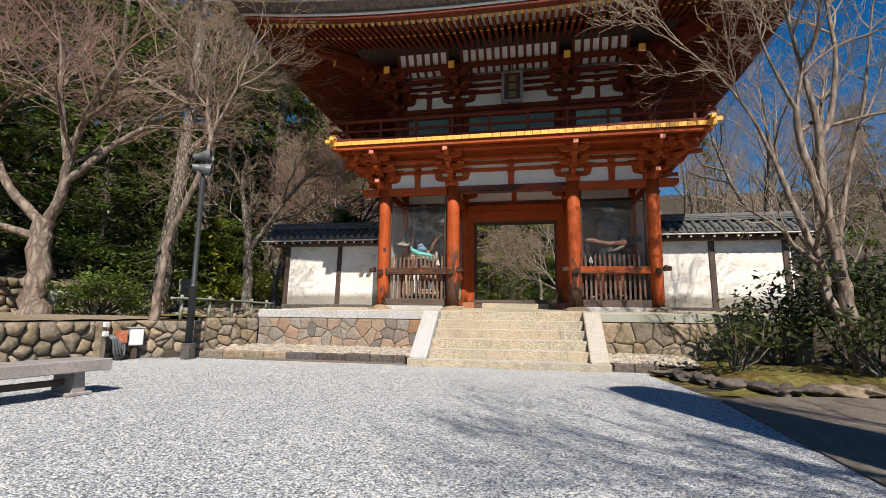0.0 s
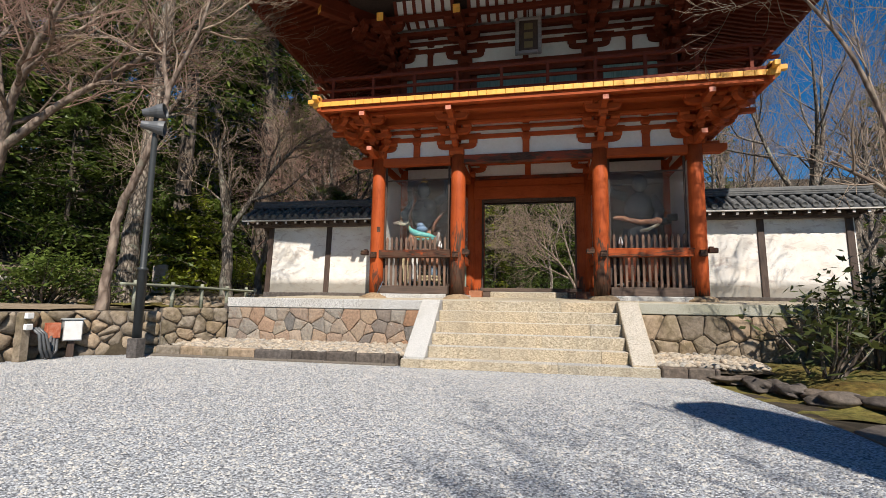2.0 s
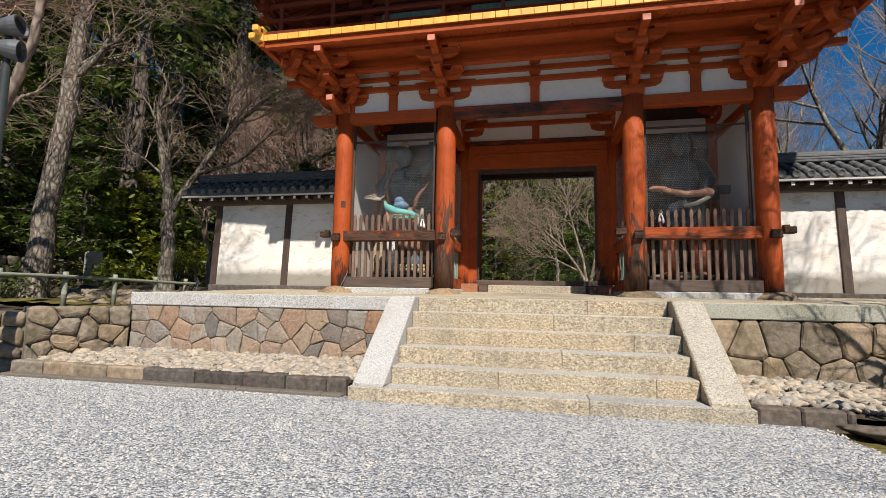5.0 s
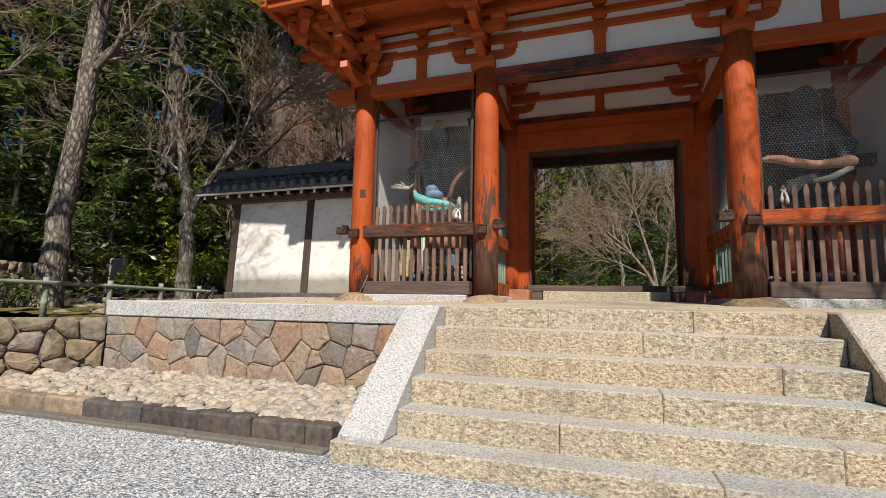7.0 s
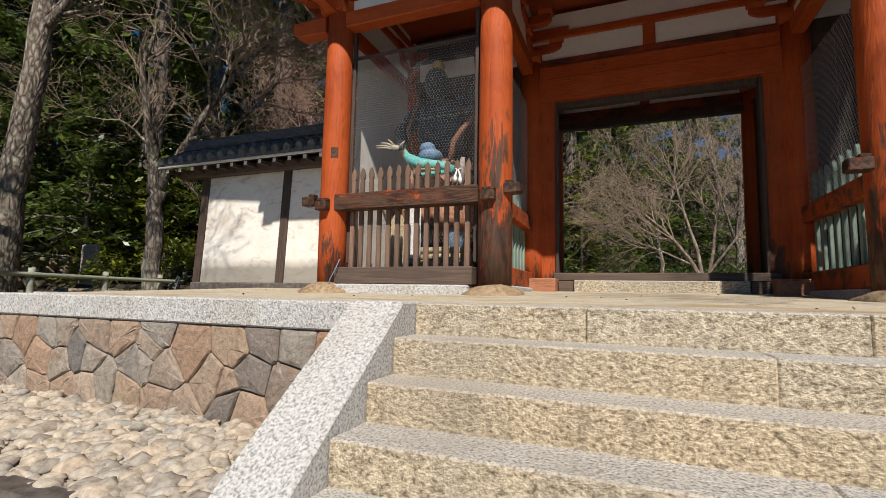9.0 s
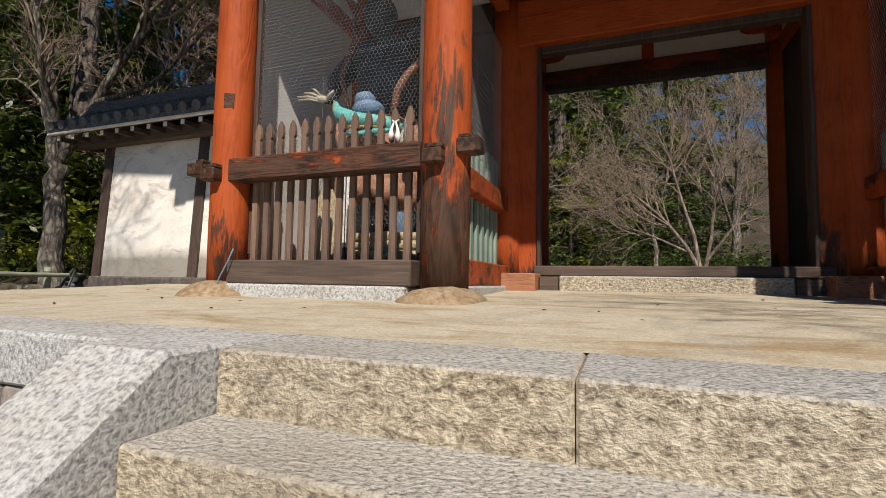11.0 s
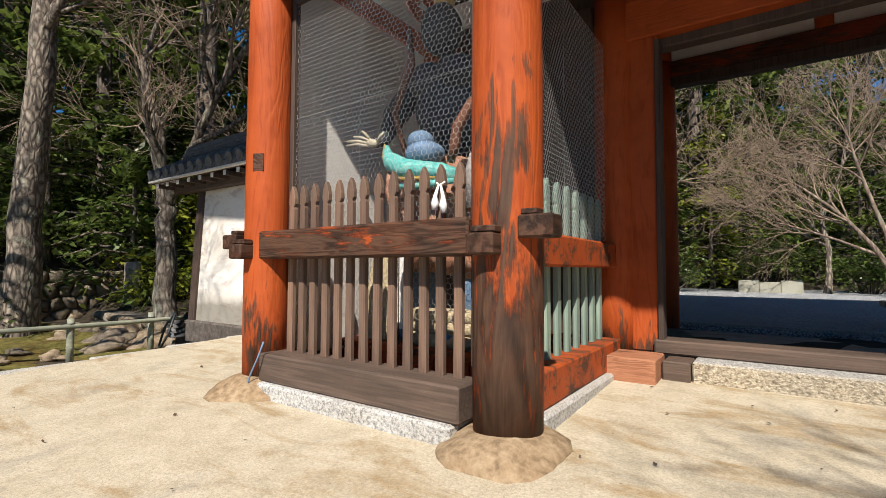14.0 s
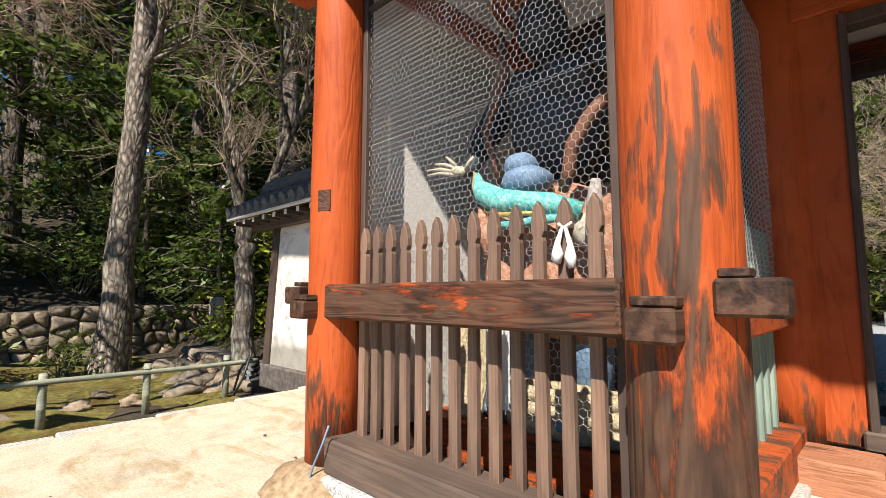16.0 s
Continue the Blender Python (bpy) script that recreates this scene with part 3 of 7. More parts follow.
# ---- trees ----
class Limbs:
    """Collects tapered limbs as one mesh."""

    def __init__(self):
        self.sets = {}

    def add(self, pts, rad, seg):
        self.sets.setdefault((len(pts), seg), []).append((pts, rad))

    def mesh(self, name, mat):
        vs, fs, start = [], [], 0
        for (k, seg), rows in self.sets.items():
            p = np.array([r[0] for r in rows], float)
            rad = np.array([r[1] for r in rows], float)
            t = np.gradient(p, axis=1)
            t /= np.linalg.norm(t, axis=2)[..., None] + 1e-9
            ref = np.where(np.abs(t[:, :1, 2:]) < 0.8, np.array([0.31, 0.17, 0.93]), np.array([0.95, 0.2, 0.1]))
            a = np.cross(t, np.broadcast_to(ref, t.shape))
            a /= np.linalg.norm(a, axis=2)[..., None] + 1e-9
            b = np.cross(t, a)
            ang = np.arange(seg) * 2 * math.pi / seg
            ring = p[:, :, None] + rad[:, :, None, None] * (a[:, :, None] * np.cos(ang)[:, None] + b[:, :, None] * np.sin(ang)[:, None])
            idx = np.arange(len(rows) * k * seg).reshape(len(rows), k, seg) + start
            q = np.stack([idx[:, :-1], np.roll(idx[:, :-1], -1, 2), np.roll(idx[:, 1:], -1, 2), idx[:, 1:]], -1).reshape(-1, 4)
            vs.append(ring.reshape(-1, 3))
            fs.append(q)
            start += idx.size
        return quads(name, np.concatenate(vs) if vs else np.zeros((0, 3)), np.concatenate(fs) if fs else np.zeros((0, 4), int), mat, True)


def turned(d, angle, rs):
    """d turned away by angle, to a random side."""
    ax, ay, az = d
    bx, by, bz = rs.normal(size=3).tolist()
    sx, sy, sz = ay * bz - az * by, az * bx - ax * bz, ax * by - ay * bx
    k = math.sin(angle) / (math.sqrt(sx * sx + sy * sy + sz * sz) + 1e-9)
    c = math.cos(angle)
    return (ax * c + sx * k, ay * c + sy * k, az * c + sz * k)


def grow(rs, big, small, p, d, length, r, level, kids, ang=0.75, ratio=0.62, up=0.12, wob=0.16, thin=0.03, rmin=0.0045):
    n = 6 if level < 2 else (4 if level < 3 else 2)
    pts, rad, ds = [p], [r], [d]
    tip = max(rmin, r * (0.42 if level < len(kids) else 0.3))
    bend = (rs.normal(size=(n, 3)) * wob).tolist()
    dx, dy, dz = d
    px, py, pz = p
    s = length / n
    for i in range(1, n + 1):
        bx, by, bz = bend[i - 1]
        dx, dy, dz = dx + bx, dy + by, dz + bz + up
        k = 1.0 / math.sqrt(dx * dx + dy * dy + dz * dz)
        dx, dy, dz = dx * k, dy * k, dz * k
        px, py, pz = px + dx * s, py + dy * s, pz + dz * s
        pts.append((px, py, pz))
        rad.append(r + (tip - r) * i / n)
        ds.append((dx, dy, dz))
    (big if r > thin else small).add(pts, rad, 9 if r > 0.12 else (6 if r > 0.04 else (4 if r > 0.012 else 3)))
    if level >= len(kids):
        return
    for c in range(kids[level]):
        t = 0.22 + 0.78 * (c + rs.uniform(0.2, 0.9)) / kids[level]
        i = min(n, max(1, int(round(t * n))))
        nd = turned(ds[i], ang * rs.uniform(0.6, 1.25), rs)
        grow(rs, big, small, pts[i], nd, length * ratio * rs.uniform(0.7, 1.2) * (1.15 - 0.35 * t), max(rmin, rad[i] * rs.uniform(0.45, 0.7)), level + 1, kids, ang, ratio, up, wob, thin, rmin)


def bare_tree(name, label, x, y, z, stems, seed, kids, bark, twig, group="", **kw):
    """A leafless tree. stems: lists of (points, radii) for the hand-set trunk and limbs; twigs grow from each one's upper half."""
    rs = np.random.RandomState(seed)
    big, small, bodies = Limbs(), Limbs(), []
    reach = kw.pop("reach", 2.2)
    for pts, r0, r1, grows in stems:
        pts = np.array(pts, float)
        k = len(pts)
        fine = np.linspace(0, k - 1, (k - 1) * 4 + 1)
        sm = np.stack([np.interp(fine, np.arange(k), pts[:, j]) for j in range(3)], 1)
        for _ in range(2):
            sm[1:-1] = 0.25 * sm[:-2] + 0.5 * sm[1:-1] + 0.25 * sm[2:]
        sm[1:-1] += rs.normal(size=sm[1:-1].shape) * r1 * 0.25
        rad = np.linspace(r0, r1, len(sm))
        if pts[0][2] < 0.2:
            rad[:3] *= np.array([1.35, 1.15, 1.05])
        own = Limbs()
        own.add(sm, rad, 12 if r0 > 0.15 else 8)
        bodies.append(own)
        for g in range(grows):
            i = int(len(sm) * rs.uniform(0.42, 1.0)) if g else len(sm) - 1
            i = min(i, len(sm) - 1)
            d = sm[i] - sm[max(0, i - 1)]
            d = d / (np.linalg.norm(d) + 1e-9)
            nd = turned(d, (0.15 if g == 0 else 0.8) * rs.uniform(0.6, 1.2), rs)
            grow(rs, big, small, tuple(sm[i].tolist()), nd, reach * rs.uniform(0.7, 1.2), max(0.012, rad[i] * rs.uniform(0.5, 0.8)), 1, kids, **kw)
    ob = thing(name, label, "tree", 0, 0, 0, group)
    for k, own in enumerate(bodies):
        placed("limb" if k else "trunk", own.mesh("limb" if k else "trunk", bark), Matrix.Identity(4), ob)
    if big.sets:
        tagged(placed("branchwork", big.mesh("branchwork", bark), Matrix.Identity(4), ob, "slender forking boughs"), kind="stuff")
    tagged(placed("twig_crown", small.mesh("twig_crown", twig), Matrix.Identity(4), ob, "fine leafless twigs"), kind="stuff")
    ob.location = (x, y, z)
    return ob


def leaves(rs, centres, size, aspect=2.0, droop=0.3, flat=0.4):
    """Folded diamond leaves, one round each centre."""
    n = len(centres)
    az = rs.uniform(0, 2 * math.pi, n)
    pit = rs.normal(-droop, flat, n)
    ax = np.stack([np.cos(az) * np.cos(pit), np.sin(az) * np.cos(pit), np.sin(pit)], 1)
    s = np.cross(ax, rs.normal(size=(n, 3)) * 0.5 + np.array([0, 0, 1.0]))
    s /= np.linalg.norm(s, axis=1)[:, None] + 1e-9
    ln = size * rs.uniform(0.6, 1.3, n)[:, None]
    w = ln / aspect
    v = np.stack([centres - ax * ln * 0.5, centres + s * w * 0.5, centres + ax * ln * 0.5, centres - s * w * 0.5], 1)
    f = np.arange(n * 4).reshape(n, 4)
    return v.reshape(-1, 3), f


def leaf_mesh(name, v, f, mat):
    return quads(name, v, f, mat)


def cedar(name, label, x, y, z, height, crown_from, spread, seed, n, trunk_r, bark=None, leaf=None, size=0.42, group="hillside conifers", dead=0):
    rs = np.random.RandomState(seed)
    big, boughs = Limbs(), Limbs()
    lean = rs.normal(0, 0.012, 2)
    hs = np.linspace(0, 1, 9)
    big.add(np.stack([lean[0] * height * hs, lean[1] * height * hs, height * hs], 1), trunk_r * (1.02 - 0.9 * hs ** 1.2) * np.where(hs == 0, 1.35, 1), 10)
    cs = []
    nb = int(34 + height * 2)
    for _ in range(nb):
        u = rs.uniform(crown_from, 1.0)
        az = rs.uniform(0, 2 * math.pi)
        ln = spread * (0.25 + 0.75 * min(1, (1 - u) / (1 - crown_from) * 1.25 + 0.05)) * rs.uniform(0.6, 1.1)
        base = np.array([lean[0] * height * u, lean[1] * height * u, height * u])
        tip = base + np.array([math.cos(az) * ln, math.sin(az) * ln, -0.18 * ln])
        midp = (base + tip) / 2 + np.array([0, 0, 0.12 * ln])
        boughs.add(np.stack([base, midp, tip]), [0.05, 0.03, 0.01], 4)
        k = max(4, int(n / nb))
        t = rs.uniform(0.15, 1.05, k)[:, None]
        c = base * (1 - t) ** 2 + 2 * midp * t * (1 - t) + tip * t * t
        c = c + rs.normal(size=(k, 3)) * np.array([0.20, 0.20, 0.11]) * (0.5 + 0.28 * ln)
        cs.append(c)
    v, f = leaves(rs, np.concatenate(cs), size, 2.6, 0.35, 0.35)
    ob = thing(name, label, "tree", 0, 0, 0, group)
    if dead:
        dry = Limbs()
        for _ in range(dead):
            u = rs.uniform(0.06, crown_from + 0.25)
            az = rs.uniform(0, 2 * math.pi)
            d = np.array([math.cos(az), math.sin(az), -0.12])
            p = (lean[0] * height * u, lean[1] * height * u, height * u)
            grow(rs, dry, dry, p, tuple(d.tolist()), spread * rs.uniform(0.6, 1.05), 0.022, 2, (0, 0, 7, 5), 0.7, 0.55, -0.02, 0.14)
        tagged(placed("dead_bough", dry.mesh("dead_bough", M_TWIG), Matrix.Identity(4), ob, "bare brown lower boughs"), kind="stuff")
    placed("trunk", big.mesh("trunk", bark or M_TRUNK_DARK), Matrix.Identity(4), ob)
    tagged(placed("branchwork", boughs.mesh("branchwork", M_TRUNK_DARK), Matrix.Identity(4), ob), kind="stuff")
    placed("crown", leaf_mesh("crown", v, f, leaf or M_LEAF_DARK), Matrix.Identity(4), ob)
    ob.location = (x, y, z)
    return ob


def shrub(name, label, x, y, z, rx, ry, h, n, seed, leaf, size=0.11, aspect=2.6, group=""):
    """A bush: forked stems and leaf whorls in uneven clumps."""
    rs = np.random.RandomState(seed)
    big = Limbs()
    cs = []
    for _ in range(int(10 + n / 130)):
        az, q = rs.uniform(0, 2 * math.pi), math.sqrt(rs.uniform(0.02, 1))
        top = np.array([math.cos(az) * rx * q, math.sin(az) * ry * q, h * (0.45 + 0.55 * math.sqrt(max(0.0, 1 - q * q * 0.9))) * rs.uniform(0.75, 1.08)])
        foot = np.array([top[0] * 0.25, top[1] * 0.25, 0.0])
        midp = (foot + top) / 2 + rs.normal(size=3) * 0.06
        big.add(np.stack([foot, midp, top]), [0.022, 0.014, 0.006], 5)
        for _ in range(9):
            c = midp + (top - midp) * rs.uniform(0.1, 1.12) + rs.normal(size=3) * 0.16
            k = max(3, int(n / (10 + n / 130) / 9))
            cs.append(c + rs.normal(size=(k, 3)) * np.array([0.085, 0.085, 0.05]) * (size / 0.1))
    cc = np.concatenate(cs)
    cc[:, 2] = np.maximum(cc[:, 2], 0.04)
    v, f = leaves(rs, cc, size, aspect, 0.1, 0.45)
    ob = thing(name, label, "shrub", 0, 0, 0, group)
    tagged(placed("stem", big.mesh("stem", M_TRUNK_DARK), Matrix.Identity(4), ob), kind="stuff")
    placed("foliage", leaf_mesh("foliage", v, f, leaf), Matrix.Identity(4), ob)
    ob.location = (x, y, z)
    return ob


def gz(x, y):
    return float(terrain(np.array([x]), np.array([y]))[0])


# ---- trees of the terrace ----
bare_tree("maple_tree", "thick pale-barked bare maple with spreading limbs", -12.35, 9.75, 0.85, [
    ([(0, 0, 0), (0.05, 0, 0.9), (-0.2, 0.05, 1.9), (-0.1, 0.1, 2.5)], 0.29, 0.23, 0),
    ([(-0.1, 0.1, 2.4), (0.45, 0, 3.2), (0.6, -0.1, 4.2), (1.3, -0.3, 5.3), (2.4, -0.5, 6.6)], 0.15, 0.045, 9),
    ([(0.5, 0, 3.5), (1.6, 0.3, 4.6), (2.9, 0.5, 5.3), (4.2, 0.6, 6.2)], 0.10, 0.025, 9),
    ([(0.55, -0.1, 4.0), (0.3, -0.2, 5.4), (0.1, -0.3, 7.2)], 0.09, 0.03, 8),
    ([(-0.1, 0.1, 2.3), (-0.9, -0.4, 3.3), (-1.4, -0.6, 4.6), (-1.5, -0.9, 6.6)], 0.14, 0.04, 8),
    ([(-0.2, 0, 2.0), (-1.3, -0.9, 2.5), (-2.6, -1.6, 3.2)], 0.11, 0.03, 6)], 11, (0, 5, 4, 3), M_TRUNK_PALE, M_TWIGPINK, "bare maples of the terrace", reach=2.5, ang=0.7, up=0.02)
bare_tree("maple_tree", "bare maple with drooping pinkish twigs", -16.6, 8.6, 1.9, [
    ([(0, 0, 0), (0.2, 0.2, 1.6), (0.6, 0.4, 3.0)], 0.3, 0.22, 0),
    ([(0.6, 0.4, 2.9), (1.6, 0.9, 4.2), (2.9, 1.5, 5.2)], 0.16, 0.04, 8),
    ([(0.6, 0.4, 3.0), (0.5, 0.6, 5.0), (0.9, 0.8, 7.0)], 0.16, 0.04, 8),
    ([(0.6, 0.4, 2.8), (-0.6, 0.2, 4.2), (-1.0, 0.4, 6.0)], 0.14, 0.04, 6)], 12, (0, 5, 5, 3), M_TRUNK_PALE, M_TWIGPINK, "bare maples of the terrace", reach=2.6, ang=0.7, up=0.0)
bare_tree("tall_tree", "tall straight tree with furrowed mossy bark", -11.95, 13.2, 0.82, [
    ([(0, 0, 0), (0.12, 0.05, 2.0), (0.35, 0.1, 4.5), (0.62, 0.1, 8.0), (0.75, 0.1, 12.0), (0.85, 0.2, 17)], 0.27, 0.10, 5),
    ([(0.55, 0.1, 7.2), (-0.9, -0.3, 8.0), (-2.4, -0.5, 8.9)], 0.08, 0.02, 6),
    ([(0.6, 0.1, 7.4), (1.8, -0.3, 8.0), (3.0, -0.5, 8.8)], 0.07, 0.02, 6),
    ([(0.55, 0.1, 6.8), (1.6, -0.4, 7.0), (2.7, -0.7, 7.2)], 0.05, 0.012, 5),
    ([(0.45, 0.1, 5.6), (1.4, 0.3, 6.3), (2.0, 0.3, 7.2)], 0.05, 0.012, 4),
    ([(0.6, 0.1, 9.0), (-0.6, -0.8, 10.3), (-1.6, -1.2, 11.9)], 0.07, 0.02, 6)], 13, (0, 5, 5, 3), M_TRUNK, M_TWIG, reach=1.8, ang=0.7, up=0.03)
bare_tree("leaning_tree", "slender leaning tree with smooth tan bark", -8.85, 9.75, 0.80, [
    ([(0, 0, 0), (0.1, 0, 1.0), (0.22, -0.05, 2.0), (0.75, -0.1, 2.9), (1.2, -0.15, 3.9), (1.3, -0.15, 4.6)], 0.10, 0.05, 2),
    ([(1.25, -0.15, 4.3), (1.0, -0.1, 5.2), (0.95, 0, 6.4)], 0.05, 0.02, 7),
    ([(1.28, -0.15, 4.5), (1.9, -0.2, 5.6), (2.3, -0.2, 6.9)], 0.05, 0.02, 7)], 14, (0, 5, 5, 3), M_TRUNK_PALE, M_TWIG, reach=1.7, ang=0.65, up=0.05)
bare_tree("forked_tree", "lichen-spotted tree with a broken top and one long limb", -9.6, 14.62, 0.85, [
    ([(0, 0, 0), (-0.06, 0, 1.0), (-0.12, 0, 1.9), (-0.12, 0, 2.5), (-0.26, -0.1, 3.2), (-0.32, -0.2, 4.05)], 0.185, 0.10, 2),
    ([(-0.12, 0, 2.25), (0.4, 0.1, 3.15), (0.95, 0.2, 4.0), (1.6, 0.4, 4.9), (2.3, 0.6, 5.5)], 0.095, 0.03, 10),
    ([(0.5, 0.1, 3.3), (1.5, 0.4, 3.6), (2.3, 0.6, 4.5)], 0.05, 0.018, 7),
    ([(-0.26, -0.1, 3.2), (-0.9, -0.1, 3.7), (-1.6, 0.1, 4.0)], 0.03, 0.012, 5)], 15, (0, 5, 5, 3), M_TRUNK, M_TWIG, reach=1.6, ang=0.7, up=0.05)
bare_tree("peeling_tree", "small tree with peeling orange-brown trunk", -9.35, 15.9, 1.1, [
    ([(0, 0, 0), (-0.1, 0, 0.9), (0.3, 0, 1.8), (0.9, 0, 2.5)], 0.13, 0.07, 5),
    ([(0.1, 0, 1.4), (0.5, 0, 2.6), (0.7, 0, 3.6)], 0.06, 0.02, 5)], 16, (0, 5, 5, 3), M_TRUNK_PALE, M_TWIG, reach=1.4)
MAPLES = []
for i, (x, y, s) in enumerate(((-8.6, 20.0, 0), (-6.0, 21.5, 40), (-10.4, 22.5, 200), (-15.5, 6.0, 250))):
    if i < 2:
        MAPLES.append(bare_tree("maple_tree", "bare maple with a haze of pinkish twigs", x, y, gz(x, y) - 0.05, [
            ([(0, 0, 0), (0.1, 0, 1.2), (-0.1, 0, 2.2)], 0.2, 0.15, 0),
            ([(-0.1, 0, 2.1), (0.8, 0.2, 3.6), (1.7, 0.4, 5.2)], 0.11, 0.03, 9),
            ([(-0.1, 0, 2.1), (-0.8, 0.5, 3.5), (-1.7, 0.8, 5.0)], 0.11, 0.03, 9),
            ([(-0.1, 0, 2.2), (0, -0.7, 4.0), (0.2, -1.0, 6.2)], 0.11, 0.03, 9)], 20 + i, (0, 6, 5, 3), M_TRUNK, M_TWIGPINK, "bare maples behind the wall", reach=2.4, ang=0.7, up=0.03))
    else:
        copy_thing(MAPLES[i % 2], pose(x, y, gz(x, y) - 0.05, 0, 0, s))

# hillside conifers
pole = cedar("cedar_tree", "old cedar with a tall bare grey trunk", -15.7, 20.9, gz(-15.7, 20.9), 27, 0.42, 3.4, 31, 4200, 0.55, M_TRUNK, group="")
KINDS = [cedar("cedar_tree", "dark green cedar on the shaded hillside", -19, 12, gz(-19, 12), 17, 0.16, 3.2, 32, 5400, 0.3, size=0.35, dead=6),
         cedar("cedar_tree", "dark green cedar on the shaded hillside", -22, 17, gz(-22, 17), 21, 0.24, 3.4, 33, 5400, 0.34, size=0.35, dead=7),
         cedar("cedar_tree", "dark green cedar on the shaded hillside", -18, 23, gz(-18, 23), 14, 0.06, 3.0, 34, 5000, 0.26, size=0.34, dead=4)]
rs = np.random.RandomState(5)
SPOTS = [(-20.5, 14.6), (-17.6, 16.4), (-19.6, 19.6), (-16.8, 26.5), (-21.5, 24), (-14.5, 29), (-12.0, 33), (-23, 9.5), (-24, 20), (-26, 13),
         (-8.5, 34), (-10.6, 29.6), (-5.2, 36), (-17.5, 33), (-3.0, 40), (-6.8, 41), (-22.5, 29.5), (-27, 25), (-28, 6), (-29, 17), (-1.0, 44), (-13, 39), (-28, 15), (-30, 20), (-27, 29), (-25, 16), (-23, 13), (-33, 14), (-31, 26), (-20.5, 27), (-19, 30), (-24, 33), (-29, 10), (-20, 36), (-15.5, 36), (-26, 22), (-21.5, 21), (-30, 31), (-25.5, 37),
         (-32, 11), (-33, 22), (-19.5, 41), (2.5, 47), (-26, -9), (-21, -12), (-36, 2), (-9.5, 46), (-38, 17), (-35, 30), (-6.5, 33), (-2.6, 37.5), (0.6, 40.5), (-4.4, 43.5), (-8.2, 37.8), (-11.2, 43), (4.8, 43.5), (-15.5, 45), (-1.6, 49), (8, 51), (33, 54), (5, 57), (-6, 54), (24, 70), (-14, 17.5), (-12.8, 26), (-17.2, 19.3), (-3.8, 33.2), (-1.8, 34.2), (0.4, 36.2), (-13.4, 22.4), (-11.0, 25.0), (-12.0, 28.0), (-8.8, 31.0), (-15.2, 24.5), (-7.0, 28.5), (2.6, 38.5)]
for x, y in SPOTS:
    k = KINDS[rs.randint(3)]
    s = rs.uniform(0.85, 1.2)
    c = copy_thing(k, pose(x, y, gz(x, y) - 0.2, 0, 0, rs.uniform(0, 360)))
    c.scale = (s, s, s * rs.uniform(0.95, 1.15))
for i, (x, y, h, lf) in enumerate(((-15.8, 14.6, 6.0, M_LEAF), (-14.9, 18.6, 5.0, M_LEAF), (-16.0, 11.2, 5.0, M_LEAF_DARK), (-12.6, 18.2, 3.4, M_LEAF_DARK), (-12.9, 16.9, 3.6, M_LEAF_YEL), (-13.4, 15.6, 4.4, M_LEAF), (-17.6, 13.6, 5.5, M_LEAF), (-8.0, 18.6, 4.2, M_LEAF), (-3.0, 32.0, 7.5, M_LEAF_YEL), (-15.2, 20.0, 7.0, M_LEAF_YEL), (-16.4, 17.4, 6.5, M_LEAF_DARK), (-2.2, 33.5, 9.0, M_LEAF_DARK), (-0.2, 34.5, 8.0, M_LEAF_DARK), (-4.6, 31.5, 7.0, M_LEAF), (1.8, 35.5, 7.0, M_LEAF_DARK))):
    cedar("young_conifer", "young conifer with fresh green layered boughs", x, y, gz(x, y) - 0.1, h, 0.08, 1.9, 50 + i, 2600, 0.09, leaf=lf, size=0.24, group="young conifers")

# shrubs of the terrace
shrub("rhododendron", "broad evergreen rhododendron on the mossy bank", -11.6, 10.7, 0.84, 1.25, 0.9, 1.15, 2600, 61, M_LEAF, 0.15)
for i, (x, y, rx, h) in enumerate(((-11.2, 17.6, 1.5, 1.3), (-9.2, 17.0, 1.2, 1.1), (-13.2, 16.6, 0.8, 0.9), (-10.3, 15.6, 0.5, 0.9), (-12.4, 15.4, 0.5, 0.7))):
    shrub("shrub", "yellow-green evergreen shrub beside the stone wall", x, y, gz(x, y) - 0.03, rx, rx * 0.8, h, int(1300 * rx), 70 + i, M_LEAF_YEL, 0.13, 2.4, "yellow-green shrubs")
for i, (x, y, rx, h) in enumerate(((-15.6, 9.5, 1.5, 1.6), (-15.8, 13.2, 1.3, 1.5), (-15.4, 16.0, 1.2, 1.7), (-15.9, 6.5, 1.5, 1.5), (-13.9, 19.2, 1.4, 2.0), (-16.8, 15.0, 1.6, 2.4))):
    shrub("undergrowth", "dark evergreen undergrowth above the stone wall", x, y, gz(x, y) - 0.03, rx, rx, h, 1800, 80 + i, M_LEAF, 0.17, 2.3, "undergrowth shrubs")
shrub("seedling", "small leafy rhododendron sprouting by the tree", -11.9, 12.55, 0.86, 0.35, 0.35, 0.6, 260, 90, M_LEAF, 0.13)

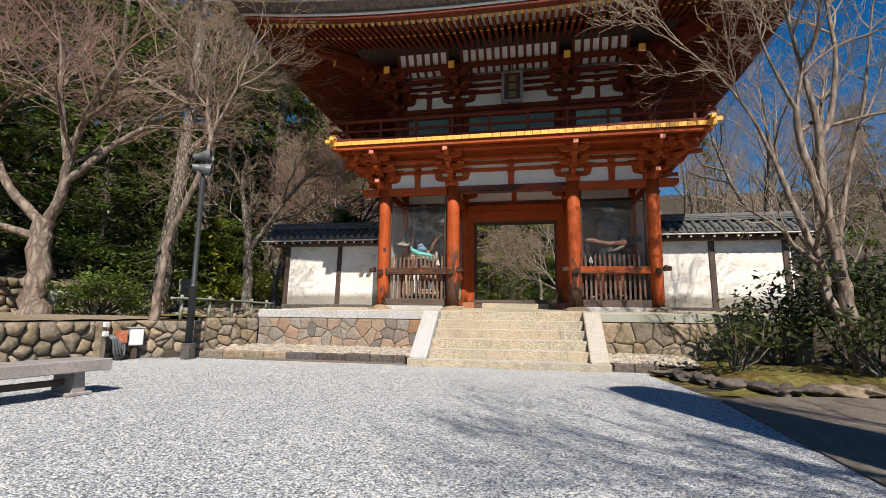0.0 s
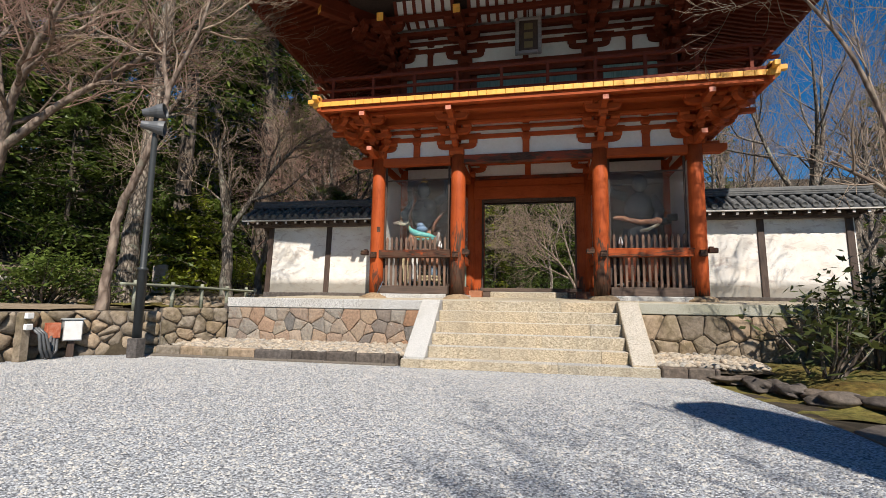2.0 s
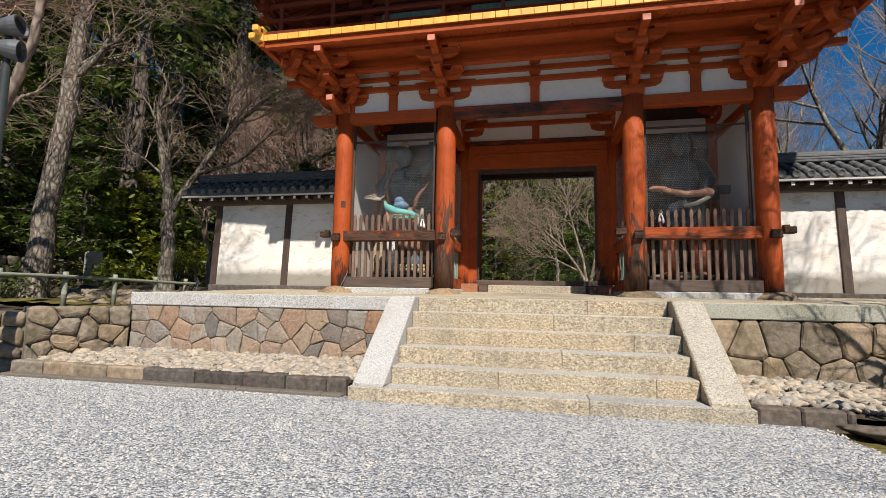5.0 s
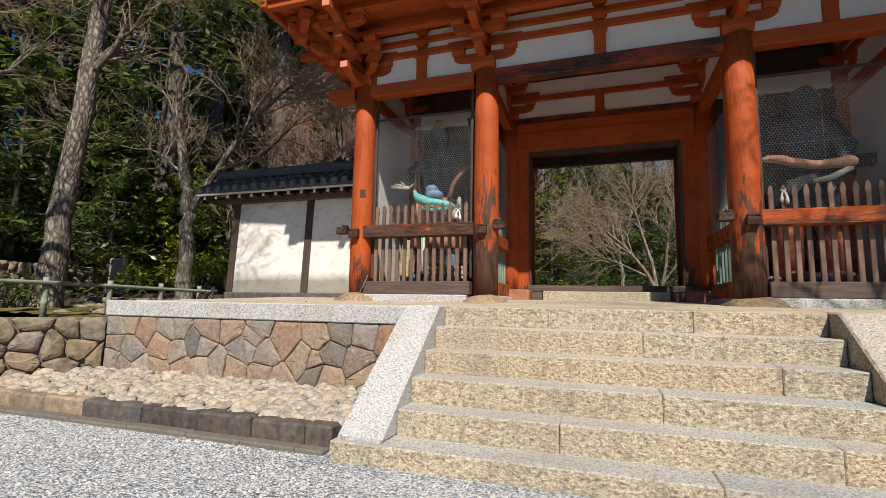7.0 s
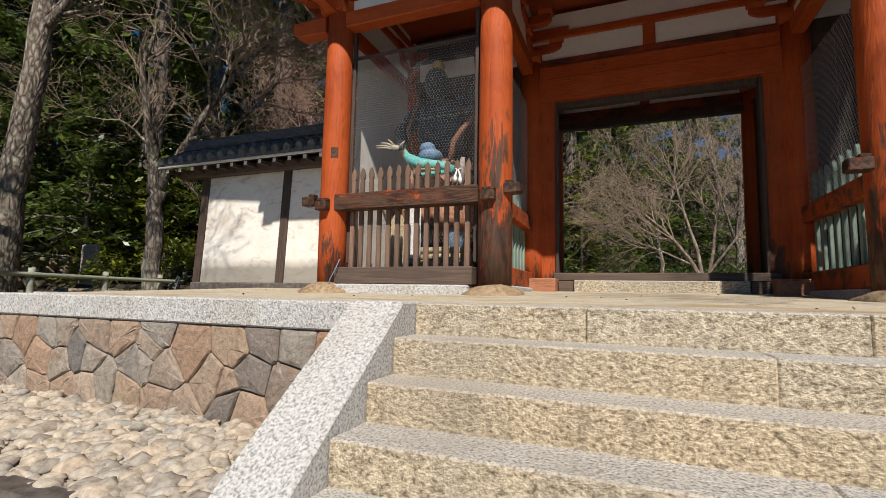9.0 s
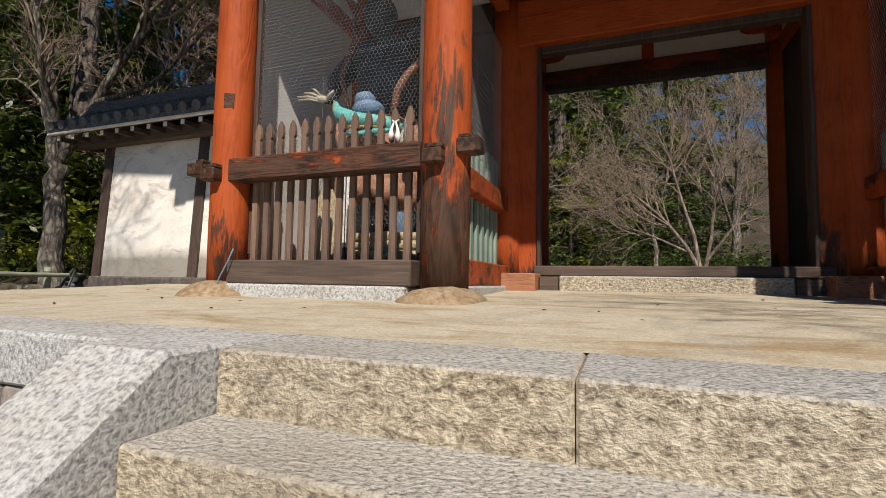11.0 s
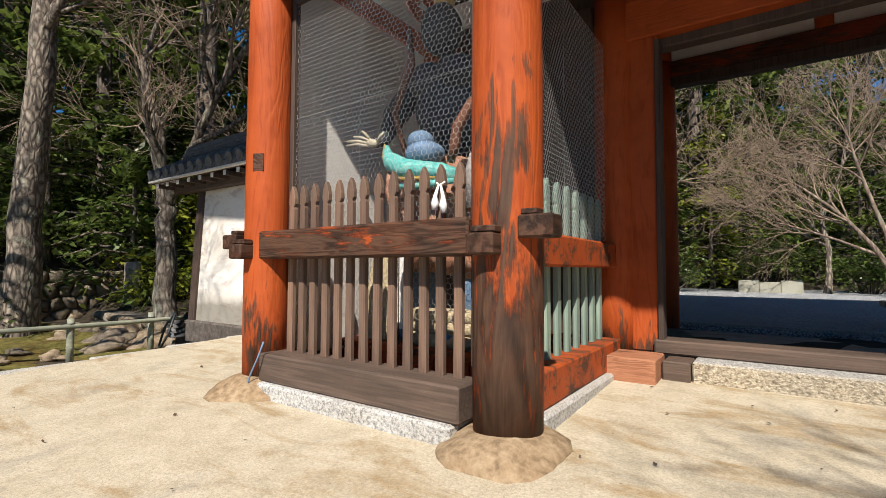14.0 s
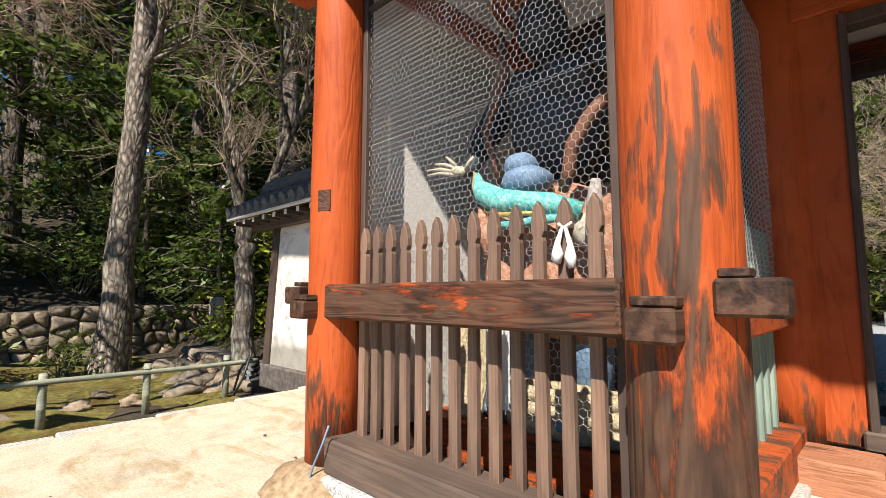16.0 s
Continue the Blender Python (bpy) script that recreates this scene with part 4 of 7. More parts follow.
# garden at the forecourt's edge
bare_tree("crape_myrtle", "many-stemmed bare tree with smooth tan bark", 5.1, 8.9, 0.2, [
    ([(0.12, 0, 0), (0.02, 0, 0.75), (-0.06, 0, 1.4), (-0.14, 0, 2.05), (-0.23, 0, 3.0), (-0.2, 0, 4.05)], 0.125, 0.065, 1),
    ([(-0.2, 0, 4.0), (-0.3, -0.05, 4.7), (-0.38, 0, 5.3), (-0.52, 0.05, 6.6), (-0.7, 0.1, 7.6)], 0.06, 0.018, 8),
    ([(-0.2, 0, 3.95), (0.05, 0.1, 4.3), (0.25, 0.1, 5.4), (0.26, 0.2, 6.5), (0.1, 0.2, 7.8)], 0.06, 0.018, 8),
    ([(0.1, 0.05, 0.1), (-0.12, 0.05, 0.8), (-0.3, 0.05, 1.2), (-0.26, 0.1, 1.6), (-0.45, 0.1, 2.15), (-0.72, 0.1, 3.0), (-0.81, 0.15, 3.5)], 0.085, 0.045, 3),
    ([(-0.81, 0.15, 3.45), (-1.1, 0.1, 4.3), (-1.6, 0.1, 5.2), (-2.3, 0, 5.9)], 0.035, 0.012, 6),
    ([(-0.16, 0, 2.3), (-0.4, -0.05, 3.2), (-0.58, -0.05, 4.1), (-0.55, -0.1, 4.5)], 0.07, 0.05, 2),
    ([(-0.55, -0.1, 4.4), (-1.0, -0.2, 5.4), (-1.3, -0.3, 6.7)], 0.035, 0.012, 7),
    ([(0.0, 0.1, 4.2), (0.8, 0.1, 4.4), (1.7, 0.1, 4.45)], 0.035, 0.012, 6),
    ([(-0.05, 0.1, 2.0), (0.25, 0.2, 3.2), (0.7, 0.3, 4.6), (1.1, 0.4, 6.6)], 0.05, 0.015, 6)], 17, (0, 5, 4, 3), M_TRUNK_PALE, M_TWIG, reach=1.6, ang=0.6, up=0.08)
shrub("rhododendron", "lanky evergreen rhododendron with bare stems", 3.2, 8.75, 0.2, 0.85, 0.6, 0.95, 460, 62, M_LEAF_OLIVE, 0.16, 3.0, "garden rhododendrons")
shrub("rhododendron", "tall dense evergreen rhododendron", 5.2, 8.35, 0.2, 0.9, 0.35, 0.95, 850, 63, M_LEAF_OLIVE, 0.16, 2.8, "garden rhododendrons")
shrub("rhododendron", "tall dense evergreen rhododendron", 5.7, 9.6, 0.2, 1.3, 0.9, 2.3, 2400, 66, M_LEAF_OLIVE, 0.16, 2.6, "garden rhododendrons")
shrub("rhododendron", "tall dense evergreen rhododendron", 6.9, 8.9, 0.2, 1.4, 0.9, 2.0, 2600, 64, M_LEAF_OLIVE, 0.16, 2.6, "garden rhododendrons")
shrub("rhododendron", "tall dense evergreen rhododendron", 4.5, 9.9, 0.2, 0.9, 0.5, 1.5, 1000, 65, M_LEAF_OLIVE, 0.15, 2.8, "garden rhododendrons")

# bare trees behind the wall and the gate
BARE = []
for i, (x, y, h, tw) in enumerate(((8.2, 19.0, 9, 0), (11.5, 22.5, 11, 60), (7.0, 24.5, 10, 130), (14.5, 19.5, 10, 200), (17.5, 26, 12, 290), (10.5, 30, 12, 20), (5.2, 29.5, 9, 330), (4.4, 36, 11, 250), (22, 20, 11, 90), (13.5, 35, 12, 160), (19, 34, 13, 30), (25, 28, 12, 100), (12.5, 15.8, 8, 300), (8, 40, 8, 10), (11, 43, 7, 70), (15, 41, 7, 140), (20, 43, 7, 210), (26, 40, 7, 280), (31, 44, 7, 350), (17, 48, 6, 40), (6.5, 46, 8, 300))):
    if i < 3:
        BARE.append(bare_tree("bare_tree", "leafless grey deciduous tree against the sky", x, y, gz(x, y) - 0.1, [
            ([(0, 0, 0), (0.1, 0, 2.0), (0.3, 0.1, 3.5)], 0.2, 0.14, 1),
            ([(0.3, 0.1, 3.4), (0.9, 0.3, 5.4), (1.0, 0.4, 7.8)], 0.11, 0.03, 7),
            ([(0.2, 0.1, 3.0), (-0.8, 0.2, 5.0), (-1.3, 0.3, 7.0)], 0.10, 0.03, 7),
            ([(0.3, 0.1, 3.5), (0.2, -0.8, 5.6), (-0.1, -1.3, 7.6)], 0.09, 0.03, 6),
            ([(0.1, 0, 1.8), (1.3, -0.3, 3.6), (2.0, -0.5, 5.4)], 0.08, 0.02, 6)], 120 + i, (0, 5, 4, 2), M_TRUNK, M_TWIG, "bare trees behind the gate", reach=2.3, ang=0.6, up=0.08))
    else:
        copy_thing(BARE[i % 3], pose(x, y, gz(x, y) - 0.1, 0, 0, tw)).scale = (h / 10, h / 10, h / 10)
bare_tree("courtyard_maple", "bare maple with a wide fan of pale twigs", 1.9, 29.0, 1.3, [
    ([(0, 0, 0), (-0.15, 0, 0.7), (-0.7, -0.1, 1.7), (-1.5, -0.2, 2.7), (-2.4, -0.2, 3.5)], 0.10, 0.03, 9),
    ([(-0.1, 0, 0.5), (-0.25, 0, 1.8), (-0.7, 0.2, 3.4), (-1.1, 0.2, 5.2)], 0.09, 0.03, 9),
    ([(-0.4, 0, 1.2), (-1.6, -0.3, 1.8), (-2.9, -0.4, 2.3)], 0.05, 0.016, 8),
    ([(0, 0, 0.3), (0.3, 0.1, 1.8), (0.5, 0.2, 3.6), (0.9, 0.2, 5.4)], 0.08, 0.025, 9),
    ([(0.1, 0, 0.9), (1.0, -0.2, 2.2), (1.9, -0.3, 3.4)], 0.06, 0.02, 8)], 18, (0, 5, 4, 3), M_TRUNK_PALE, M_TWIG, "courtyard maples", reach=2.0, ang=0.55, up=0.05)
bare_tree("courtyard_maple", "bare maple with a wide fan of pale twigs", 0.4, 30.5, 1.3, [
    ([(0, 0, 0), (0.05, 0, 1.4), (-0.1, 0, 2.6)], 0.10, 0.07, 2),
    ([(-0.1, 0, 2.4), (-0.9, 0, 3.8), (-1.4, 0, 5.6)], 0.06, 0.02, 9),
    ([(-0.1, 0, 2.5), (0.5, 0, 4.2), (0.7, 0, 6.2)], 0.06, 0.02, 9),
    ([(0, 0, 1.6), (-1.2, 0, 2.4), (-2.2, 0, 3.4)], 0.05, 0.016, 8)], 23, (0, 5, 4, 2), M_TRUNK, M_TWIG, "courtyard maples", reach=1.9, ang=0.55, up=0.05)
bare_tree("courtyard_maple", "small bare maple beside the courtyard hedge", -5.4, 27.5, 1.3, [
    ([(0, 0, 0), (0.1, 0, 1.0), (0.2, 0, 1.8)], 0.14, 0.1, 0),
    ([(0.2, 0, 1.7), (1.0, 0, 2.9), (2.2, 0, 3.9)], 0.07, 0.02, 8),
    ([(0.2, 0, 1.7), (-0.4, 0, 3.2), (0.2, 0, 5.0)], 0.08, 0.02, 8)], 19, (0, 5, 5, 3), M_TRUNK, M_TWIG, reach=2.0, ang=0.6, up=0.04)
for i, (x, y, rx, h, lf) in enumerate(((-4.2, 29.0, 1.2, 1.6, M_LEAF), (-1.2, 31.2, 1.3, 2.2, M_LEAF), (1.6, 31.5, 1.2, 1.3, M_LEAF), (3.4, 30.5, 1.3, 1.4, M_LEAF), (5.2, 28.0, 1.4, 1.9, M_LEAF_YEL), (6.6, 30.5, 1.5, 2.2, M_LEAF), (-6.8, 30.5, 1.6, 2.4, M_LEAF))):
    shrub("courtyard_shrub", "clipped evergreen shrub at the courtyard's far side", x, y, gz(x, y), rx, rx, h, 1700, 100 + i, lf, 0.17, 2.2, "courtyard shrubs")
# trees beside the forecourt that throw the shade on the gravel
bare_tree("roadside_tree", "bare tree standing beside the stone path", 7.1, -0.5, 0.0, [
    ([(0, 0, 0), (0.1, 0, 2.0), (-0.1, 0.1, 3.5)], 0.2, 0.14, 1),
    ([(-0.1, 0.1, 3.3), (-1.0, 0.6, 4.8), (-1.6, 0.8, 6.4)], 0.09, 0.03, 7),
    ([(-0.1, 0.1, 3.4), (-1.5, -0.4, 4.9), (-2.9, -0.9, 6.0)], 0.08, 0.03, 8),
    ([(-0.1, 0.1, 3.0), (-1.8, -0.9, 4.3), (-3.6, -1.7, 5.6)], 0.07, 0.025, 8),
    ([(-0.1, 0.1, 3.4), (0.7, 0.2, 5.2), (0.9, 0.5, 7.0)], 0.09, 0.03, 6)], 140, (0, 5, 5, 3), M_TRUNK, M_TWIG, reach=2.0, ang=0.6)
# added out of view, sized to throw the broad shadow over gravel and path
caster = Limbs()
caster.add([(0, 0, 0), (0, 0, 0.5), (0.03, 0, 3.0), (0, 0, 5.5), (0.03, 0, 6.2), (0.25, 0.1, 6.6)], [0.80, 0.62, 0.58, 0.55, 0.48, 0.1], 16)
sn = thing("tree_snag", "broad broken cedar trunk beside the path", "tree", 0, 0, 0)
placed("trunk", caster.mesh("trunk", M_TRUNK), Matrix.Identity(4), sn)
sn.location = (3.85, 1.75, 0.0)


# ---- platform and stairs ----
plat = tagged(part("platform", box(-6.55, 5.35, EDGE_Y + 0.38, 18.0, 0.3, 1.02, 0), M_MORTAR), "raised stone-faced gate platform", "platform", kind="structure")


def slab_floor(x, y):
    return np.vectorize(floor_z)(y)


tagged(new("platform_floor", grid_mesh("platform_floor", np.arange(-6.6, 5.41, 0.4), np.concatenate([np.arange(EDGE_Y + 0.387, 17.9, 0.35), [18.0]]), slab_floor, M_CONCRETE)), "sandy concrete floor with tan stains", "floor", kind="structure")
tagged(part("platform_back", box(-6.6, 5.4, 17.98, 18.1, 0.9, 1.36, 0.01), M_GRANITE), "granite kerb behind the gate", "kerb", kind="structure")
rnd = random.Random(3)


def run_of_blocks(name, x0, x1, lengths, make, parent, mat, label=""):
    """Blocks end to end along x, with a narrow joint between them."""
    x, i = x0, 0
    while x < x1 - 0.05:
        e = min(x1, x + lengths[i % len(lengths)])
        if x1 - e < 0.3:
            e = x1
        part(name, make(x + 0.0015, e - 0.0015), mat, parent, label)
        x, i = e, i + 1


edge = thing("platform_edging", "pale granite edging slabs round the platform", "edging", -2.0, EDGE_Y, 1.0, kind="structure")
run_of_blocks("slab", -6.75, -2.5, [1.25, 1.35, 1.6], lambda a, b: box(a, b, EDGE_Y, EDGE_Y + 0.40, 0.92, 1.115, 0.012), edge, M_GRANITE)
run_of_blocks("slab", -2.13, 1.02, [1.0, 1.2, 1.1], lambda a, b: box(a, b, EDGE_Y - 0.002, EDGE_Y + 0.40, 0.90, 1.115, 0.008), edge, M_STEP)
# right-hand slabs: shade put into the granite's colour
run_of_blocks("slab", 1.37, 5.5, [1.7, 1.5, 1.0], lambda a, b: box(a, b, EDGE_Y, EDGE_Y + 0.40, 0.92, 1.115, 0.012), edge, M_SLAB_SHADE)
for a, b in ((-2.497, -2.133), (1.023, 1.367)):
    part("slab", box(a, b, 10.803, EDGE_Y + 0.40, 0.92, 1.115, 0.01), M_GRANITE, edge)
for k in range(5):
    y0 = EDGE_Y + 0.41 + k * 0.72
    part("slab", box(-6.75, -6.53, y0, y0 + 0.714, 0.92, 1.115 + 0.030 * (k + 0.5) * 0.72, 0.012), M_GRANITE, edge)

stairs = thing("stone_stairs", "six broad weathered granite steps with sloping cheek stones", "stairs", CX, 10.0, 0.0)
SX0, SX1 = -2.13, 1.02
JOINTS = ((-0.05,), (-0.95, 0.62), (-0.28,), (0.52,), (-0.35,))
RISE = ((9.31, 0.16), (9.60, 0.35), (9.87, 0.545), (10.16, 0.735), (10.44, 0.93))
for i, (y0, top) in enumerate(RISE):
    a0, a1 = (-2.52, 1.40) if i == 0 else (SX0, SX1)
    xs = [a0, *JOINTS[i], a1]
    for a, b in zip(xs, xs[1:]):
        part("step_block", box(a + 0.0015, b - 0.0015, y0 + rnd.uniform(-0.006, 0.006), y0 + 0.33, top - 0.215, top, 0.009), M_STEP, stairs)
part("stair_core", prism([(9.50, -0.1), (9.50, 0.10), (10.50, 0.68), (10.74, 0.68), (10.74, -0.1)], SX0 - 0.1, SX1 + 0.1, axis="x"), M_MORTAR, stairs)
for a, b in ((-2.49, SX0 - 0.004), (SX1 + 0.004, 1.37)):
    line = [(9.355, 0.161), (9.355, 0.19), (10.56, 1.125), (10.80, 1.125), (10.80, 0.161)]
    part("cheek_stone", prism(line, a, b, 0.014, axis="x"), M_GRANITE if a < 0 else M_STEP, stairs, "smooth sloping granite cheek stone")

# ---- the gate ----
gate = thing("temple_gate", "two-storeyed vermilion wooden temple gate with white plaster panels", "gate", CX, 14.95, 1.2)


def blob(radius, squash, seed, rough=0.12, seg=10):
    b = bmesh.new()
    bmesh.ops.create_icosphere(b, subdivisions=3, radius=1.0)
    for v in b.verts:
        k = 1 + rough * noise.noise(v.co * 1.4 + Vector((seed * 3.7, seed, 0))) * 2
        v.co = Vector((v.co.x * radius * k, v.co.y * radius * k * 0.92, (max(v.co.z, -0.35)) * squash * k))
    return b


def column(x, y, mat, top=4.64, r=R):
    r = 0.163 if abs(x - CX) > 3 else 0.178
    x = x + (0.035 if x < CX else 0.0)
    z0 = floor_z(y) + 0.05
    prof = [(r * 0.99, z0), (r * 1.02, z0 + 0.5), (r * 1.02, z0 + 1.6), (r, z0 + 2.6), (r * 0.94, top)]
    part("column", lathe(prof, 32, m=Matrix.Translation((x, y, 0))), mat, gate, smooth=True)


STONES = [mesh_of("base_stone", blob(0.35, 0.13, s, 0.14), M_TANSTONE, True) for s in (1, 2, 3)]
for j, y in enumerate(ROWY):
    for i, x in enumerate(COLS):
        column(x, y, M_COLWORN if (j == 0 and i in (1, 2)) else M_COL)
        placed("base_stone", STONES[(i + j) % 3], pose(x + 0.03, y - 0.05, floor_z(y) - 0.02, 0, 0, 70 * i + 30 * j), gate, "rounded natural foundation stone")


def beam_x(x0, x1, y, z0, z1, w=0.16, mat=M_BEAM, name="tie_beam", label=""):
    return part(name, box(x0, x1, y - w / 2, y + w / 2, z0, z1, 0.012), mat, gate, label)


def beam_y(x, y0, y1, z0, z1, w=0.16, mat=M_BEAMY, name="tie_beam", label=""):
    return part(name, box(x - w / 2, x + w / 2, y0, y1, z0, z1, 0.012), mat, gate, label)


def hook(length, h):
    """Outline of a bracket arm, its lower ends rounded."""
    a = length / 2
    return [(-a, h), (-a, 0.55 * h), (-0.93 * a, 0.30 * h), (-0.8 * a, 0.10 * h), (-0.62 * a, 0), (0.62 * a, 0), (0.8 * a, 0.10 * h), (0.93 * a, 0.30 * h), (a, 0.55 * h), (a, h)]


def dish(w, h):
    a = w / 2
    return [(-0.68 * a, 0), (0.68 * a, 0), (0.82 * a, 0.25 * h), (a, 0.5 * h), (a, h), (-a, h), (-a, 0.5 * h), (-0.82 * a, 0.25 * h)]


def nose(length, h):
    """Outline of a beam nose: (outward, z), rounded below the end."""
    return [(0, 0), (0.62 * length, 0), (0.72 * length, 0.08 * h), (0.8 * length, 0.32 * h), (0.86 * length, 0.36 * h), (length, 0.36 * h), (length, h), (0, h)]




def nose_mesh(length, mat=M_PAINT):
    b = prism(nose(length, 0.15), -0.06, 0.06, 0.0)
    b.faces.ensure_lookup_table()
    for f in b.faces:
        if f.calc_center_median().x > length * 0.99:
            f.material_index = 1
    return mesh_of("beam_nose", b, [mat, M_ENDPINK])


def bracket_kit(mat):
    """Arms, small and large bearing blocks and the nose of a bracket set, in one paint."""
    return ({ln: mesh_of("bracket_arm", prism(hook(ln, 0.14), -0.06, 0.06, 0.006), mat) for ln in (0.75, 0.95, 1.15)},
            mesh_of("bearing_block", prism(dish(0.20, 0.10), -0.10, 0.10, 0.005), mat),
            mesh_of("bearing_block", prism(dish(0.36, 0.16), -0.18, 0.18, 0.006), mat),
            nose_mesh(1.25, mat))


# second kit carries the eave shade in its paint colour
PLAIN_KIT, SHADED_KIT = bracket_kit(M_PAINT), bracket_kit(M_EAVE_SHADE)
DISH = PLAIN_KIT[1]
BNOSE = nose_mesh(0.8)


def bracket(x, y, z, out=-90, reach=3, diag=False, kit=PLAIN_KIT):
    """A stepped bracket set on a column: arms outward and along the wall, bearing blocks, a beam nose. out: degrees of the outward way."""
    ARM, DISH, DISHBIG, NOSE = kit
    holder = part("bracket", DISHBIG, None, gate)
    holder.matrix_basis = pose(x, y, z, 0, 0, out)
    base = pose(x, y, 0, 0, 0, out)
    k = 1.35 if diag else 1.0

    def put(nm, me, d, s, zz, turn=0):
        placed(nm, me, base @ pose(d * k, s, zz, 0, 0, turn), holder)
    put("bracket_arm", ARM[0.95], 0.0, 0, z + 0.16, 90)
    put("bracket_arm", ARM[0.95], 0.0, 0, z + 0.16, 0)
    for s in (-0.40, 0.40):
        put("bearing_block", DISH, 0, s, z + 0.30)
    put("bearing_block", DISH, 0.40, 0, z + 0.30)
    put("bracket_arm", ARM[0.75], 0.40, 0, z + 0.40, 90)
    put("bracket_arm", ARM[1.15], 0.0, 0, z + 0.40, 90)
    put("bracket_arm", ARM[1.15], 0.25, 0, z + 0.40, 0)
    for s in (-0.30, 0.30):
        put("bearing_block", DISH, 0.40, s, z + 0.54)
    put("bearing_block", DISH, 0.78, 0, z + 0.53)
    if reach > 2:
        put("beam_nose", NOSE, 0.0, 0, z + 0.62)
        put("bracket_arm", ARM[0.75], 0.78, 0, z + 0.62, 90)
        for s in (-0.30, 0, 0.30):
            put("bearing_block", DISH, 0.78, s, z + 0.76)
    return holder


def panel(x0, x1, y, z0, z1, parent=None, mat=None, th=0.05, name="plaster_panel"):
    return part(name, box(x0, x1, y - th / 2, y + th / 2, z0, z1, 0), mat or M_PLASTER, parent or gate)


# front and back facades under the balcony
HEAD = 4.64
for y, out in ((ROWY[0], -90), (ROWY[2], 90)):
    o = -1 if out < 0 else 1
    for i, x in enumerate(COLS):
        bracket(x, y, HEAD, out)
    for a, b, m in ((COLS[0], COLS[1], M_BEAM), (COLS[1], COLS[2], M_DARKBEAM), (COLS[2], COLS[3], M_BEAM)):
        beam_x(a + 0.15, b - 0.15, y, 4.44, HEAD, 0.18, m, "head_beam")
        panel(a + 0.1, b - 0.1, y, HEAD, 5.46)
        mid = (a + b) / 2
        part("strut", box(mid - 0.08, mid + 0.08, y - 0.08, y + 0.08, HEAD, 5.0, 0.008), M_PAINT, gate)
        for z in (4.94, 5.16, 5.37):
            placed("bearing_block", DISH, pose(mid, y + o * 0.02, z), gate)
    beam_x(COLS[0] - 0.5, COLS[3] + 0.5, y, 5.04, 5.145, 0.15, M_PAINT)
    beam_x(COLS[0] - 0.6, COLS[3] + 0.6, y, 5.25, 5.345, 0.15, M_PAINT)
    beam_x(COLS[0] - 0.6, COLS[3] + 0.6, y + o * 0.40, 5.28, 5.36, 0.12, M_PAINT)
    beam_x(COLS[0] - 0.95, COLS[3] + 0.95, y + o * 0.80, 5.44, 5.53, 0.14, M_PAINT)
    for x, s in ((COLS[0], -1), (COLS[3], 1)):
        part("beam_end", prism([(0, 0), (0.40, 0), (0.50, 0.06), (0.50, 0.2), (0, 0.2)], -0.09, 0.09, 0.008, m=pose(x + s * 0.14, y, 4.44, 0, 0, 0 if s > 0 else 180)), M_PAINT, gate)
        placed("beam_nose", BNOSE, pose(x + s * 0.0, y - 0.1 * o, 4.62, 0, 0, out), gate)
# corner arms and end walls
for x, s in ((COLS[0], -1), (COLS[3], 1)):
    for y, o in ((ROWY[0], -1), (ROWY[2], 1)):
        d = math.degrees(math.atan2(o, s))
        bracket(x, y, HEAD, d, 3, True)
        bracket(x, y, HEAD, 0 if s > 0 else 180, 3)
    bracket(x, ROWY[1], HEAD, 0 if s > 0 else 180, 3)
    for a, b in ((ROWY[0], ROWY[1]), (ROWY[1], ROWY[2])):
        beam_y(x, a + 0.15, b - 0.15, 4.44, HEAD, 0.18)
        part("plaster_panel", box(x - 0.025, x + 0.025, a + 0.1, b - 0.1, HEAD, 5.46, 0), M_PLASTER, gate)
        part("plaster_panel", box(x - 0.03, x + 0.03, a + 0.12, b - 0.12, 1.36, 4.46, 0), M_PLASTER, gate)
        part("sill_beam", box(x - 0.09, x + 0.09, a + 0.15, b - 0.15, 1.2, 1.38, 0.01), M_DARKWOOD, gate)
    for z0, z1, d in ((5.04, 5.145, 0), (5.25, 5.345, 0), (5.28, 5.36, 0.4), (5.44, 5.53, 0.8)):
        beam_y(x + s * d, ROWY[0] - 0.9, ROWY[2] + 0.9, z0, z1, 0.14, M_PAINT)

# middle row: door frame and its upper wall
Y = ROWY[1]
for x in (COLS[1], COLS[2]):
    bracket(x, Y, HEAD, -90, 2)
    s = 1 if x < CX else -1
    part("door_jamb", box(min(x, x + s * 0.40), max(x, x + s * 0.40), Y - 0.10, Y + 0.10, 1.40, 4.36, 0.012), M_COL, gate)
    part("jamb_trim", box(x + s * 0.40 - 0.02, x + s * 0.40 + 0.02, Y - 0.13, Y + 0.02, 1.46, 3.98, 0.006), M_DARKWOOD, gate)
    for a, b in ((Y, ROWY[2]),):
        part("side_panel", box(x - 0.03, x + 0.03, a + 0.18, b - 0.18, 1.36, 4.44, 0), M_DARKWOOD, gate)
        beam_y(x, a + 0.17, b - 0.17, 4.44, HEAD, 0.16)
    beam_y(x, ROWY[0] + 0.17, Y - 0.17, 4.44, HEAD, 0.16)
    part("plaster_panel", box(x - 0.025, x + 0.025, ROWY[0] + 0.15, ROWY[2] - 0.15, HEAD, 5.46, 0), M_PLASTER, gate)
beam_x(COLS[1] + 0.15, COLS[2] - 0.15, Y, 4.36, 4.56, 0.22, M_BEAM, "lintel")
